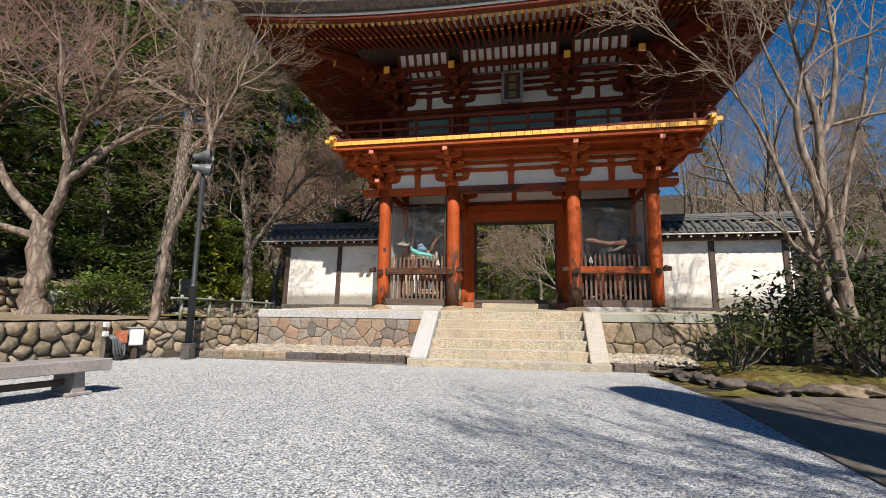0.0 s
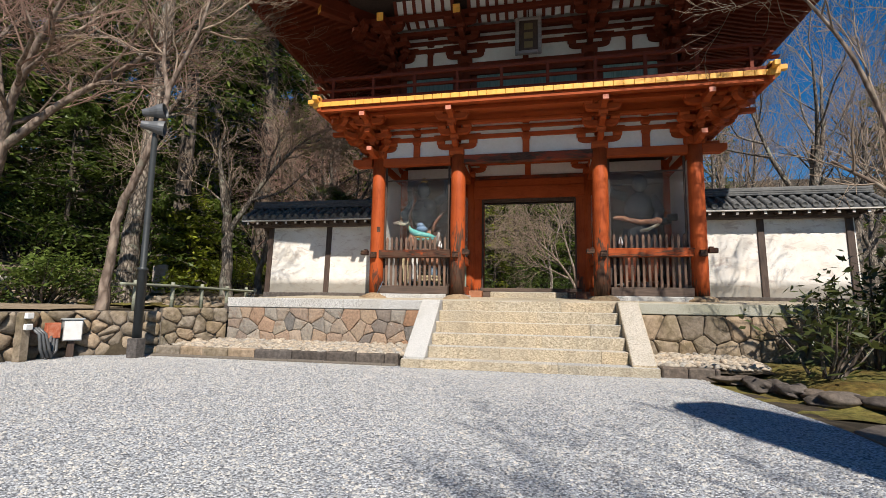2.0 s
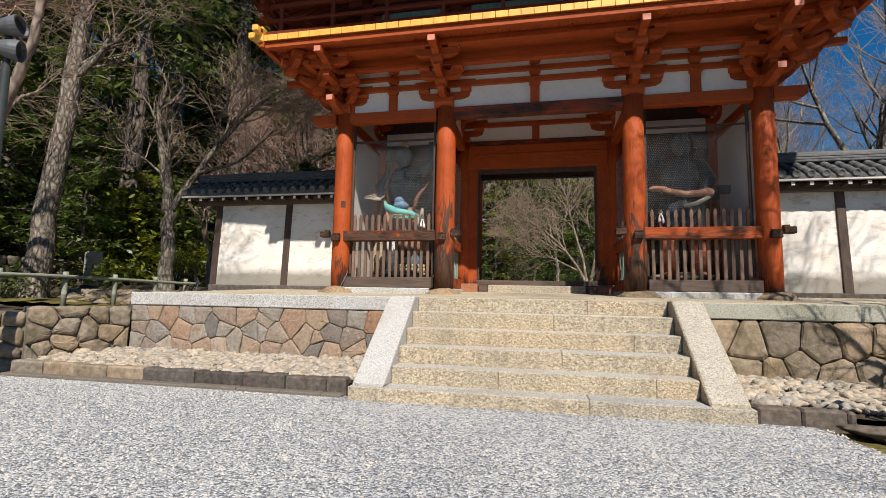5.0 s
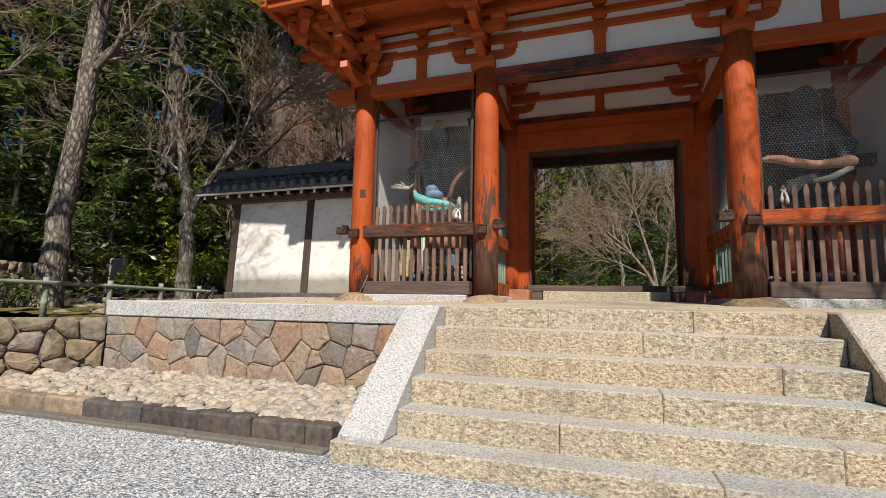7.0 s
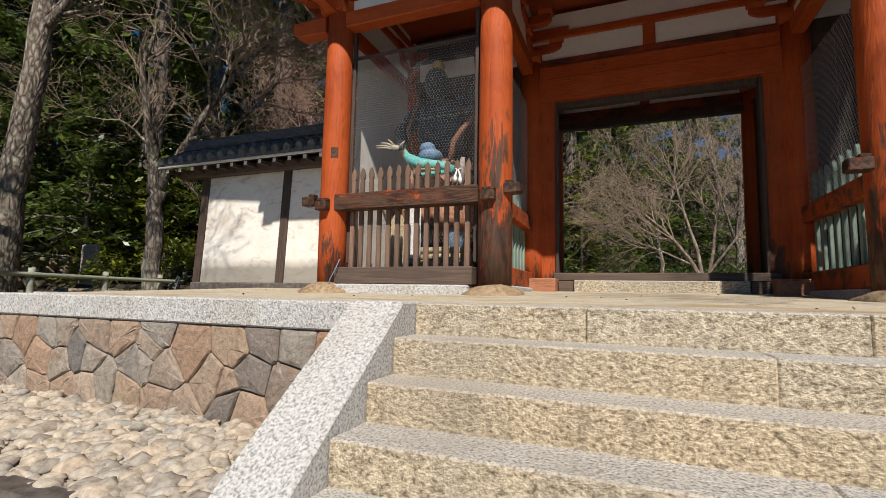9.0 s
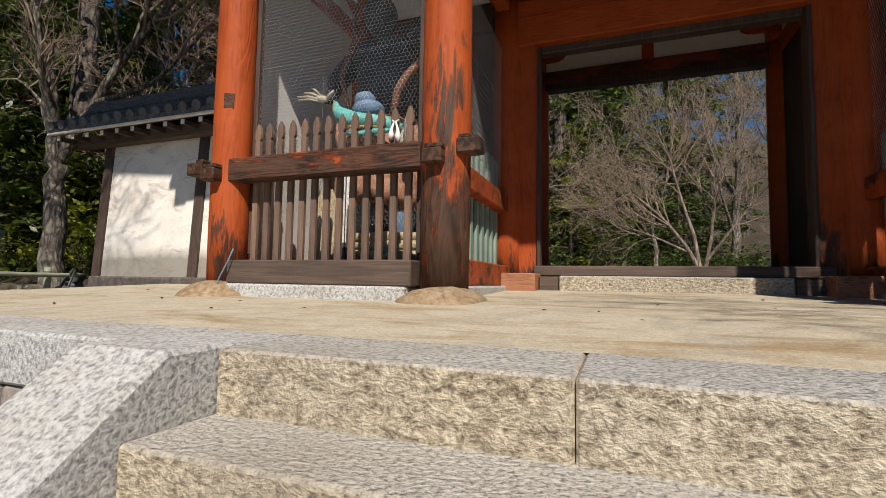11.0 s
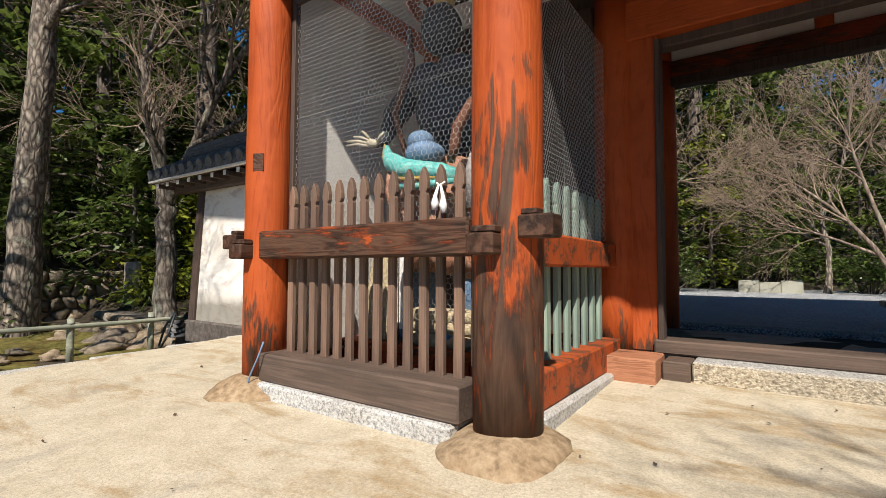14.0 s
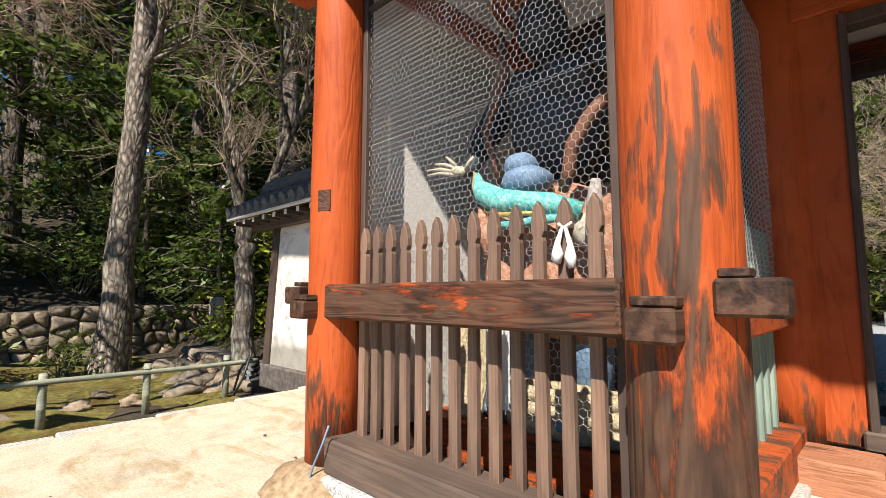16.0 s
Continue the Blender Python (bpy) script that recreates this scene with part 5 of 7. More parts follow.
beam_x(COLS[1] + 0.15, COLS[2] - 0.15, Y - 0.03, 4.02, 4.362, 0.20, M_BEAM, "lintel")
beam_x(COLS[1] + 0.38, COLS[2] - 0.38, Y + 0.05, 3.94, 4.03, 0.14, M_DARKWOOD, "door_stop")
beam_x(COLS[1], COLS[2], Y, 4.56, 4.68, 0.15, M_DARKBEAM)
panel(COLS[1], COLS[2], Y, 4.68, 5.40)
beam_x(COLS[1], COLS[2], Y, 5.0, 5.11, 0.13, M_PAINT)
part("strut", box(CX - 0.08, CX + 0.08, Y - 0.07, Y + 0.07, 4.68, 5.0, 0.008), M_PAINT, gate)
for a, b in ((COLS[0], COLS[1]), (COLS[2], COLS[3])):
    panel(a + 0.1, b - 0.1, Y + 0.02, 1.36, 5.4, None, M_DARKWOOD, 0.06, "back_boarding")
    beam_x(a + 0.15, b - 0.15, Y, 4.30, 4.46, 0.14, M_DARKWOOD)
    panel(a + 0.2, b - 0.2, Y - 0.04, 4.68, 4.95)
# back row between the columns
beam_x(COLS[1] + 0.15, COLS[2] - 0.15, ROWY[2] - 0.02, 4.32, 4.442, 0.16, M_DARKWOOD, "head_beam")
# sill, threshold and its blocks
SZ = floor_z(14.6)
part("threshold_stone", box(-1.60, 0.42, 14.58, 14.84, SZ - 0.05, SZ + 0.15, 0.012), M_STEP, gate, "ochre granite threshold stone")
part("sill_block", box(0.43, 0.86, 14.58, 14.84, SZ - 0.05, SZ + 0.14, 0.01), M_DARKX, gate)
part("sill_block", box(-1.80, -1.61, 14.56, 14.84, SZ - 0.04, SZ + 0.14, 0.01), M_DARKX, gate)
part("threshold_beam", box(-1.90, 0.80, 14.80, 15.08, SZ + 0.151, SZ + 0.26, 0.012), M_DARKX, gate, "worn dark wooden threshold beam")
for s in (-1, 1):
    x0, x1 = sorted((CX + s * 1.22, CX + s * 1.64))
    part("plinth_box", box(x0, x1, 14.36, 14.74, SZ - 0.02, SZ + 0.17, 0.012), M_PLINTH, gate, "low vermilion box at the column's foot")

# ceiling of the lower storey and the balcony deck
part("lower_ceiling", box(COLS[0] - 0.9, COLS[3] + 0.9, ROWY[0] - 0.85, ROWY[2] + 0.85, 5.531, 5.56, 0), M_PAINT, gate)
DX, DY0, DY1 = 4.83, 11.56, 18.34


def plank(length, w, h):
    b = box(0, length, -w / 2, w / 2, 0, h, 0.006)
    for f in b.faces:
        if f.calc_center_median().x < 0.012:
            f.material_index = 1
    return mesh_of("deck_plank", b, [M_PAINT, M_YELLOW])


deck = thing("balcony_deck", "", "")
deck.parent = gate
deck.matrix_parent_inverse = world_of(gate).inverted()
deck.name = "balcony"
N = 48
PF = plank(1.35, 2 * DX / N - 0.006, 0.115)
for i in range(N):
    x = CX - DX + (i + 0.5) * 2 * DX / N
    placed("deck_plank", PF, pose(x, DY0, 5.56, 0, 0, 90), deck)
    placed("deck_plank", PF, pose(x, DY1, 5.56, 0, 0, -90), deck)
M_ = 20
PS = plank(1.5, (DY1 - DY0 - 2.72) / M_ - 0.006, 0.115)
for i in range(M_):
    y = DY0 + 1.36 + (i + 0.5) * (DY1 - DY0 - 2.72) / M_
    placed("deck_plank", PS, pose(CX - DX, y, 5.56, 0, 0, 0), deck)
    placed("deck_plank", PS, pose(CX + DX, y, 5.56, 0, 0, 180), deck)
for y in (DY0 + 0.06, DY1 - 0.06):
    part("edge_beam", box(CX - DX + 0.05, CX + DX - 0.05, y - 0.05 + 0.04, y + 0.05 + 0.04, 5.45, 5.558, 0.01), M_PAINT, gate)
for x in (CX - DX + 0.1, CX + DX - 0.1):
    part("edge_beam", box(x - 0.05, x + 0.05, DY0, DY1, 5.452, 5.556, 0.01), M_PAINT, gate)
for sx in (-1, 1):
    for sy, yy in ((-1, DY0), (1, DY1)):
        for d, ln in ((0, 0.16), (90, 0.16)):
            c = pose(CX + sx * (DX - 0.08), yy - sy * 0.08, 5.66)
            ax = box(0.0, 0.27, -0.055, 0.055, 0, 0.11, 0.01, m=c @ pose(0, 0, 0, 0, 0, (0 if sx > 0 else 180) if d == 0 else (90 if sy > 0 else -90)))
            part("corner_rail_end", ax, M_YELLOW, gate)
        part("corner_cap", box(-0.09, 0.09, -0.09, 0.09, -0.12, 0.16, 0.015, m=pose(CX + sx * (DX - 0.05), yy - sy * 0.05, 5.66)), M_YELLOW, gate)
rail = thing("railing", "", "")
rail.parent = gate
rail.matrix_parent_inverse = world_of(gate).inverted()
# rails also wear the vermilion darkened for the eave's shade
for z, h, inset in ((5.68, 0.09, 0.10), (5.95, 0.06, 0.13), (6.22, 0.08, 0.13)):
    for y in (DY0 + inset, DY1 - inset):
        part("handrail", box(CX - DX - 0.1, CX + DX + 0.1, y - 0.04, y + 0.04, z, z + h, 0.01), M_EAVE_SHADE, rail)
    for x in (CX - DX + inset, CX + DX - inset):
        part("handrail", box(x - 0.04, x + 0.04, DY0 - 0.1, DY1 + 0.1, z + 0.003, z + h - 0.003, 0.01), M_EAVE_SHADE, rail)
POST = mesh_of("rail_post", box(-0.035, 0.035, -0.035, 0.035, 0, 0.56, 0.006), M_EAVE_SHADE)
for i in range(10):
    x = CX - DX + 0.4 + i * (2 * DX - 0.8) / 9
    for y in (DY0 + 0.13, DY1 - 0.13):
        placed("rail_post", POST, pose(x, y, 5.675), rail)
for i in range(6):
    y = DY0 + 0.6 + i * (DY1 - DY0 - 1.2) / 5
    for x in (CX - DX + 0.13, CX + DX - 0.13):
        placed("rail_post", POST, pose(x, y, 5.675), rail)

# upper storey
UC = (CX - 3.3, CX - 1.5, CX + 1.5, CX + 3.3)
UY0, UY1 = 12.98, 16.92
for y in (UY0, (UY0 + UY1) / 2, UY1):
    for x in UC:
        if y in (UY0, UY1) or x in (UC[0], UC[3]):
            part("upper_column", lathe([(0.15, 5.66), (0.15, 7.06)], 20, m=Matrix.Translation((x, y, 0))), M_EAVE_SHADE, gate, smooth=True)
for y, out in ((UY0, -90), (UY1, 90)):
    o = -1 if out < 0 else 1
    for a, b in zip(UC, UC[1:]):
        panel(a, b, y, 5.66, 6.95, None, M_EAVE_SHADE, 0.06, "wall_boarding")
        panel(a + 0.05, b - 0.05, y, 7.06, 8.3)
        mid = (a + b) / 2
        part("strut", box(mid - 0.07, mid + 0.07, y - 0.08, y + 0.08, 7.06, 7.42, 0.008), M_EAVE_SHADE, gate)
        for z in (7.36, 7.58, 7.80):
            placed("bearing_block", SHADED_KIT[1], pose(mid, y + o * 0.02, z), gate)
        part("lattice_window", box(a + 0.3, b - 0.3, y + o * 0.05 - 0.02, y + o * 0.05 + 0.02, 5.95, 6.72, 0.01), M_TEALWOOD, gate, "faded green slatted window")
    beam_x(UC[0] - 0.4, UC[3] + 0.4, y, 6.93, 7.06, 0.18, M_EAVE_SHADE, "head_beam")
    beam_x(UC[0] - 0.1, UC[3] + 0.1, y + o * 0.05, 6.72, 6.86, 0.12, M_EAVE_SHADE)
    beam_x(UC[0] - 0.5, UC[3] + 0.5, y, 7.43, 7.54, 0.14, M_EAVE_SHADE)
    beam_x(UC[0] - 0.5, UC[3] + 0.5, y, 7.64, 7.75, 0.14, M_EAVE_SHADE)
    beam_x(UC[0] - 0.5, UC[3] + 0.5, y, 7.85, 7.95, 0.14, M_EAVE_SHADE)
    beam_x(UC[0] - 0.9, UC[3] + 0.9, y + o * 0.40, 7.70, 7.80, 0.12, M_EAVE_SHADE)
    beam_x(UC[0] - 1.3, UC[3] + 1.3, y + o * 0.80, 7.88, 8.00, 0.14, M_EAVE_SHADE)
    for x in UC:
        bracket(x, y, 7.04, out, 3, False, SHADED_KIT)
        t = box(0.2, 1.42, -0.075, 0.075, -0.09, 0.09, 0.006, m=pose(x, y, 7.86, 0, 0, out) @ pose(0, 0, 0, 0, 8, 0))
        part("tail_rafter", t, M_EAVE_SHADE, gate)
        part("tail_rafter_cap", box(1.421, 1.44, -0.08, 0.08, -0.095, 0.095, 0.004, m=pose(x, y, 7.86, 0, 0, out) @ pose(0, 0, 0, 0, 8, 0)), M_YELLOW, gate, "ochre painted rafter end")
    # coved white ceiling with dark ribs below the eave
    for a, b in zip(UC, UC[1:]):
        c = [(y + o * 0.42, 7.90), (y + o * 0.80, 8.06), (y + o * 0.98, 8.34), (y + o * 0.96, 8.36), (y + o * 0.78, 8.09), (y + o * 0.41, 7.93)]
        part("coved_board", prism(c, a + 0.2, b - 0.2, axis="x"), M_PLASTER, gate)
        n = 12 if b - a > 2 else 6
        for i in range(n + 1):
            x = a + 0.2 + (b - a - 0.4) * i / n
            part("cove_rib", prism([(p + o * 0.015, q - 0.03) for p, q in c[:3]] + [(p, q) for p, q in c[2::-1]], x - 0.04, x + 0.04, axis="x"), M_EAVE_SHADE, gate)
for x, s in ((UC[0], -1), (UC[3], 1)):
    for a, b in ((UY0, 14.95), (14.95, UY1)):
        part("wall_boarding", box(x - 0.03, x + 0.03, a, b, 5.66, 6.95, 0), M_EAVE_SHADE, gate)
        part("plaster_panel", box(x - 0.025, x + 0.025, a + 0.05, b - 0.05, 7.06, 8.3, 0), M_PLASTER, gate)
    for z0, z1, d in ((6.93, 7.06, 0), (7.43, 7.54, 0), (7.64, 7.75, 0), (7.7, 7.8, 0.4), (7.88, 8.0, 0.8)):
        beam_y(x + s * d, UY0 - 0.4 - d, UY1 + 0.4 + d, z0 + 0.003, z1 + 0.003, 0.14, M_EAVE_SHADE)
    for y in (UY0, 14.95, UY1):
        bracket(x, y, 7.04, 0 if s > 0 else 180, 3, False, SHADED_KIT)
    for y, o in ((UY0, -1), (UY1, 1)):
        bracket(x, y, 7.04, math.degrees(math.atan2(o, s)), 3, True, SHADED_KIT)
        d = math.degrees(math.atan2(o, s))
        for z, ln in ((7.88, 2.1), (8.03, 3.0), (8.16, 4.0)):
            part("hip_rafter", box(0.2, ln, -0.09, 0.09, 0, 0.15, 0.008, m=pose(x, y, z, 0, 0, d)), M_EAVE_SHADE, gate)
            part("hip_rafter_cap", box(ln + 0.001, ln + 0.02, -0.092, 0.092, -0.003, 0.153, 0.004, m=pose(x, y, z, 0, 0, d)), M_YELLOW, gate)

# plaque under the upper eave
plaque = thing("name_plaque", "framed dark wooden name plaque hung under the eave", "plaque", CX + 0.08, 12.3, 6.8)
pm = pose(CX + 0.08, 12.30, 7.27, -14, 0, 0)
part("plaque_board", box(-0.22, 0.22, -0.02, 0.02, -0.46, 0.46, 0.006, m=pm), M_DARKWOOD, plaque)
for a in ((-0.30, -0.215, -0.54, 0.54), (0.215, 0.30, -0.54, 0.54), (-0.213, 0.213, 0.45, 0.54), (-0.213, 0.213, -0.54, -0.45)):
    part("plaque_frame", box(a[0], a[1], -0.05, 0.03, a[2], a[3], 0.012, m=pm), M_GREYWOOD, plaque)
for k in (-0.27, 0.0, 0.27):
    part("plaque_character", box(-0.10, 0.10, -0.026, -0.021, k - 0.10, k + 0.09, 0.002, m=pm), M_GOLD2, plaque)
part("plaque_hanger", tube([pm @ Vector((0, 0, 0.54)), (CX + 0.08, 12.2, 8.0)], 0.015, 6), M_DARKWOOD, plaque)

# great roof
RX, RY, RC = 6.55, 5.33, 14.95
UP = 0.15


def rise(s):
    return 0.44 * abs(s) ** 2.3


def rafter(length, w, h):
    b = box(0, length, -w / 2, w / 2, 0, h, 0)
    for f in b.faces:
        if f.calc_center_median().x < 0.001:
            f.material_index = 1
    return mesh_of("rafter", b, [M_EAVE_SHADE, M_YELLOW])


roof = thing("roof", "", "")
roof.parent = gate
roof.matrix_parent_inverse = world_of(gate).inverted()
FLY, LOW = rafter(1.5, 0.07, 0.085), rafter(2.5, 0.075, 0.09)
for sy in (-1, 1):
    n = 76
    for i in range(n):
        s = -1 + 2 * (i + 0.5) / n
        x = CX + s * RX * 0.975
        lim = max(0.25, RX * (1 - abs(s)) * 1.0 + 0.2)
        for me, y, z, full in ((FLY, 5.06, 7.62 + UP, 1.5), (LOW, 4.33, 7.76 + UP, 2.3)):
            k = min(1.0, lim / full)
            m = pose(x, RC + sy * y, z + rise(s), 0, 0, -sy * 90) @ pose(0, 0, 0, 0, -13 if me is FLY else -16, 0) @ Matrix.Diagonal((k, 1, 1, 1))
            placed("rafter", me, m, roof)
for sx in (-1, 1):
    n = 64
    for i in range(n):
        s = -1 + 2 * (i + 0.5) / n
        y = RC + s * RY * 0.97
        lim = max(0.25, RY * (1 - abs(s)) + 0.2)
        for me, x, z, full in ((FLY, 6.28, 7.62 + UP, 1.5), (LOW, 5.55, 7.76 + UP, 2.3)):
            k = min(1.0, lim / full)
            m = pose(CX + sx * x, y, z + rise(s), 0, 0, 180 if sx > 0 else 0) @ pose(0, 0, 0, 0, -13 if me is FLY else -16, 0) @ Matrix.Diagonal((k, 1, 1, 1))
            placed("rafter", me, m, roof)


def ring(dx, dy, z, curl=1.0, n=28):
    """Points round the eave, dx, dy in from its outer edge."""
    pts = []
    for k in range(4):
        for i in range(n):
            s = -1 + 2 * i / n
            if k == 0:
                p = (CX + s * (RX - dx), RC - (RY - dy))
            elif k == 1:
                p = (CX + (RX - dx), RC + s * (RY - dy))
            elif k == 2:
                p = (CX - s * (RX - dx), RC + (RY - dy))
            else:
                p = (CX - (RX - dx), RC - s * (RY - dy))
            pts.append((p[0], p[1], z + UP + rise(s) * curl))
    return pts


def band(name, rings, mat, label=""):
    v = np.array(rings, float)
    k, n = v.shape[:2]
    idx = np.arange(k * n).reshape(k, n)
    f = np.stack([idx[:-1], np.roll(idx[:-1], -1, 1), np.roll(idx[1:], -1, 1), idx[1:]], -1).reshape(-1, 4)
    return placed(name, quads(name, v.reshape(-1, 3), f, mat), Matrix.Identity(4), roof, label)


band("soffit", [ring(0.18, 0.18, 7.715), ring(1.0, 1.0, 7.90), ring(1.0, 1.0, 7.92), ring(0.18, 0.18, 7.735)], M_PLASTER, "pale boards between the rafters")
# inner boards take a dark colour to deepen the shade under the eave
band("soffit", [ring(0.85, 0.85, 7.872), ring(2.9, 2.3, 8.47, 0.3), ring(2.9, 2.3, 8.49, 0.3), ring(0.85, 0.85, 7.895)], M_DARKX, "dark boards above the lower rafters")
band("eave_board", [ring(0.25, 0.25, 7.70), ring(0.10, 0.10, 7.70), ring(0.10, 0.10, 7.81), ring(0.25, 0.25, 7.81), ring(0.25, 0.25, 7.70)], M_EAVE_SHADE, "vermilion eave board")
band("eave_fillet", [ring(0.25, 0.25, 7.812), ring(0.06, 0.06, 7.812), ring(0.06, 0.06, 7.86), ring(0.25, 0.25, 7.86), ring(0.25, 0.25, 7.812)], M_PLASTER, "white eave fillet")
M_BARKROOF = speckled("cypress_bark_roofing", [(0.05, 0.04, 0.032), (0.10, 0.078, 0.06), (0.15, 0.12, 0.095)], 10, 0.95, 0.6, 0.02, 1.0, (0.6, 0.6, 0.55), 0.6)
steps = [ring(0.25, 0.25, 7.862)]
for i in range(5):
    steps += [ring(0.02 - 0.03 * i, 0.02 - 0.03 * i, 7.862 + 0.05 * i), ring(0.0 - 0.03 * i, 0.0 - 0.03 * i, 7.90 + 0.05 * i)]
for i in range(1, 9):
    k = i / 8
    steps.append(ring(-0.12 + (RX - 2.6) * k, -0.12 + (RY - 0.16) * k, 8.12 + 3.6 * (0.55 * k + 0.45 * k * k), (1 - k) ** 2))
band("roof_covering", steps, M_BARKROOF, "dark layered bark roof covering")
part("roof_ridge", box(CX - 2.95, CX + 2.95, RC - 0.25, RC + 0.25, 11.75, 12.3, 0.05), M_TILE, roof)
part("roof_void", box(CX - 4.2, CX + 4.2, RC - 3.4, RC + 3.4, 8.3, 8.36, 0), M_DARKWOOD, roof)


# ---- roofed plaster walls beside the gate ----
def tile_half(r, length, seg=8):
    """A half-round cover tile along y, fatter at the lower end."""
    b = bmesh.new()
    rows = []
    for y, k in ((0, 1.06), (length, 0.94)):
        rows.append([b.verts.new((r * k * math.cos(math.pi * i / seg), y, r * k * math.sin(math.pi * i / seg))) for i in range(seg + 1)])
        rows.append([b.verts.new((r * (k - 0.2) * math.cos(math.pi * i / seg), y, r * (k - 0.2) * math.sin(math.pi * i / seg))) for i in range(seg + 1)])
    for a, c in ((rows[0], rows[2]), (rows[3], rows[1]), (rows[1], rows[0]), (rows[2], rows[3])):
        for i in range(seg):
            b.faces.new((a[i], a[i + 1], c[i + 1], c[i]))
    bmesh.ops.recalc_face_normals(b, faces=b.faces)
    return mesh_of("cover_tile", b, M_TILE, True)


COVER = tile_half(0.068, 0.27)
TILE_DISC = mesh_of("tile_end", lathe([(0.0, -0.012), (0.070, -0.012), (0.075, 0.0), (0.070, 0.012), (0.048, 0.014), (0.044, 0.008), (0.0, 0.008)], 16, caps=False), M_TILEEND, True)


def roofed_wall(name, label, x0, x1, posts, free_left):
    wall = thing(name, label, "wall", (x0 + x1) / 2, 14.5, 1.2)
    part("plaster_body", prism([(14.27, 1.30), (14.37, 3.24), (14.73, 3.24), (14.83, 1.30)], x0 + 0.08, x1 - 0.02, axis="x"), M_WALLPLASTER, wall, "stained white plaster")
    part("plinth", box(x0 - 0.02, x1, 14.20, 14.90, 1.0, 1.32, 0.02), M_DARKSTONE, wall, "dark weathered stone plinth")
    for p in posts:
        part("post", prism([(14.23, 1.30), (14.33, 3.26), (14.40, 3.26), (14.40, 1.30)], p - 0.075, p + 0.075, 0.006, axis="x"), M_DARKWOOD, wall)
    part("eave_beam", box(x0 - 0.45, x1, 14.20, 14.34, 3.20, 3.36, 0.01), M_DARKX, wall)
    part("eave_beam", box(x0 - 0.45, x1, 14.76, 14.90, 3.20, 3.36, 0.01), M_DARKX, wall)
    a, b = (x0 - 0.66, x1 + 0.06) if free_left else (x0 - 0.06, x1 + 0.5)
    for s in (-1, 1):
        y_e, y_r = 14.55 + s * 0.63, 14.55
        o = [(y_e, 3.37), (y_r, 3.74), (y_r, 3.82), (y_e, 3.43)]
        part("roof_bed", prism(o, a, b, axis="x"), M_TILE, wall)
        part("fascia", box(a, b, min(y_e, y_e - s * 0.05), max(y_e, y_e - s * 0.05), 3.335, 3.369, 0.006), M_RAFTEREND, wall, "pale weathered eave board")
        part("eave_soffit", prism([(y_e - s * 0.05, 3.325), (y_r - s * 0.1, 3.66), (y_r - s * 0.1, 3.69), (y_e - s * 0.05, 3.36)], a + 0.02, b - 0.02, axis="x"), M_DARKX, wall)
        n = int((b - a) / 0.24)
        for i in range(n + 1):
            x = a + 0.1 + i * (b - a - 0.2) / n
            for k in range(3):
                placed("cover_tile", COVER, pose(x, y_e - s * 0.20 * k, 3.44 + 0.118 * k, 0, 0, 0 if s < 0 else 180) @ pose(0, 0, 0, 31, 0, 0), wall)
            placed("tile_end", TILE_DISC, pose(x, y_e + s * 0.015, 3.455, 90 - 12 * s, 0, 0), wall)
        m = int((b - a) / 0.30)
        for i in range(m):
            x = a + 0.18 + i * 0.30
            part("rafter_end", box(x - 0.03, x + 0.03, min(y_e - s * 0.06, y_e - s * 0.36), max(y_e - s * 0.06, y_e - s * 0.36), 3.262, 3.322, 0.004), M_DARKWOOD, wall)
            part("rafter_tip", box(x - 0.031, x + 0.031, min(y_e - s * 0.058, y_e - s * 0.05), max(y_e - s * 0.058, y_e - s * 0.05), 3.261, 3.323, 0.002), M_RAFTEREND, wall)
    for k, (w, z) in enumerate(((0.17, 3.80), (0.14, 3.855), (0.12, 3.91))):
        part("ridge_tile", box(a + 0.04, b - 0.04, 14.55 - w, 14.55 + w, z, z + 0.05, 0.012), M_TILEEND if k else M_TILE, wall)
    part("ridge_cap", tube([(a, 14.55, 3.97), (b, 14.55, 3.97)], 0.07, 12), M_TILEEND, wall, smooth=True)
    return wall


def stained_plaster():
    m, nt, b = material("stained_wall_plaster")
    v = coords(nt, "Object")
    sep = nt.nodes.new("ShaderNodeSeparateXYZ")
    nt.links.new(v, sep.inputs[0])
    n1 = noise_tex(nt, v, 2.2, 6, 0.65, 0.4)
    n2 = noise_tex(nt, v, 16, 5, 0.6)
    c = ramp(nt, n1, [(0.3, (0.66, 0.60, 0.52)), (0.55, (0.76, 0.72, 0.66)), (0.75, (0.80, 0.77, 0.72))])
    pink = noise_tex(nt, coords(nt, "Object", (1, 1, 2.2)), 2.6, 6, 0.7, 0.9)
    c = mix(nt, ramp(nt, pink, [(0.54, (0, 0, 0)), (0.66, (0.7, 0.7, 0.7))]), c, (0.46, 0.37, 0.32))
    c = mix(nt, ramp(nt, n2, [(0.58, (0, 0, 0)), (0.72, (0.35, 0.35, 0.35))]), c, (0.42, 0.37, 0.31))
    damp = calc(nt, "ADD", calc(nt, "MULTIPLY", n1, 0.35), calc(nt, "SUBTRACT", 1.56, sep.outputs[2]))
    c = mix(nt, calc(nt, "MULTIPLY", ramp(nt, damp, [(0.0, (0, 0, 0)), (0.18, (1, 1, 1))]), 0.75), c, (0.13, 0.115, 0.085))
    nt.links.new(c, b.inputs["Base Color"])
    b.inputs["Roughness"].default_value = 0.92
    bump(nt, b, calc(nt, "ADD", n1, n2), 0.25, 0.005)
    return m


M_WALLPLASTER = stained_plaster()
M_RAFTEREND = plain("white_tipped_rafter", (0.62, 0.58, 0.52), 0.8)
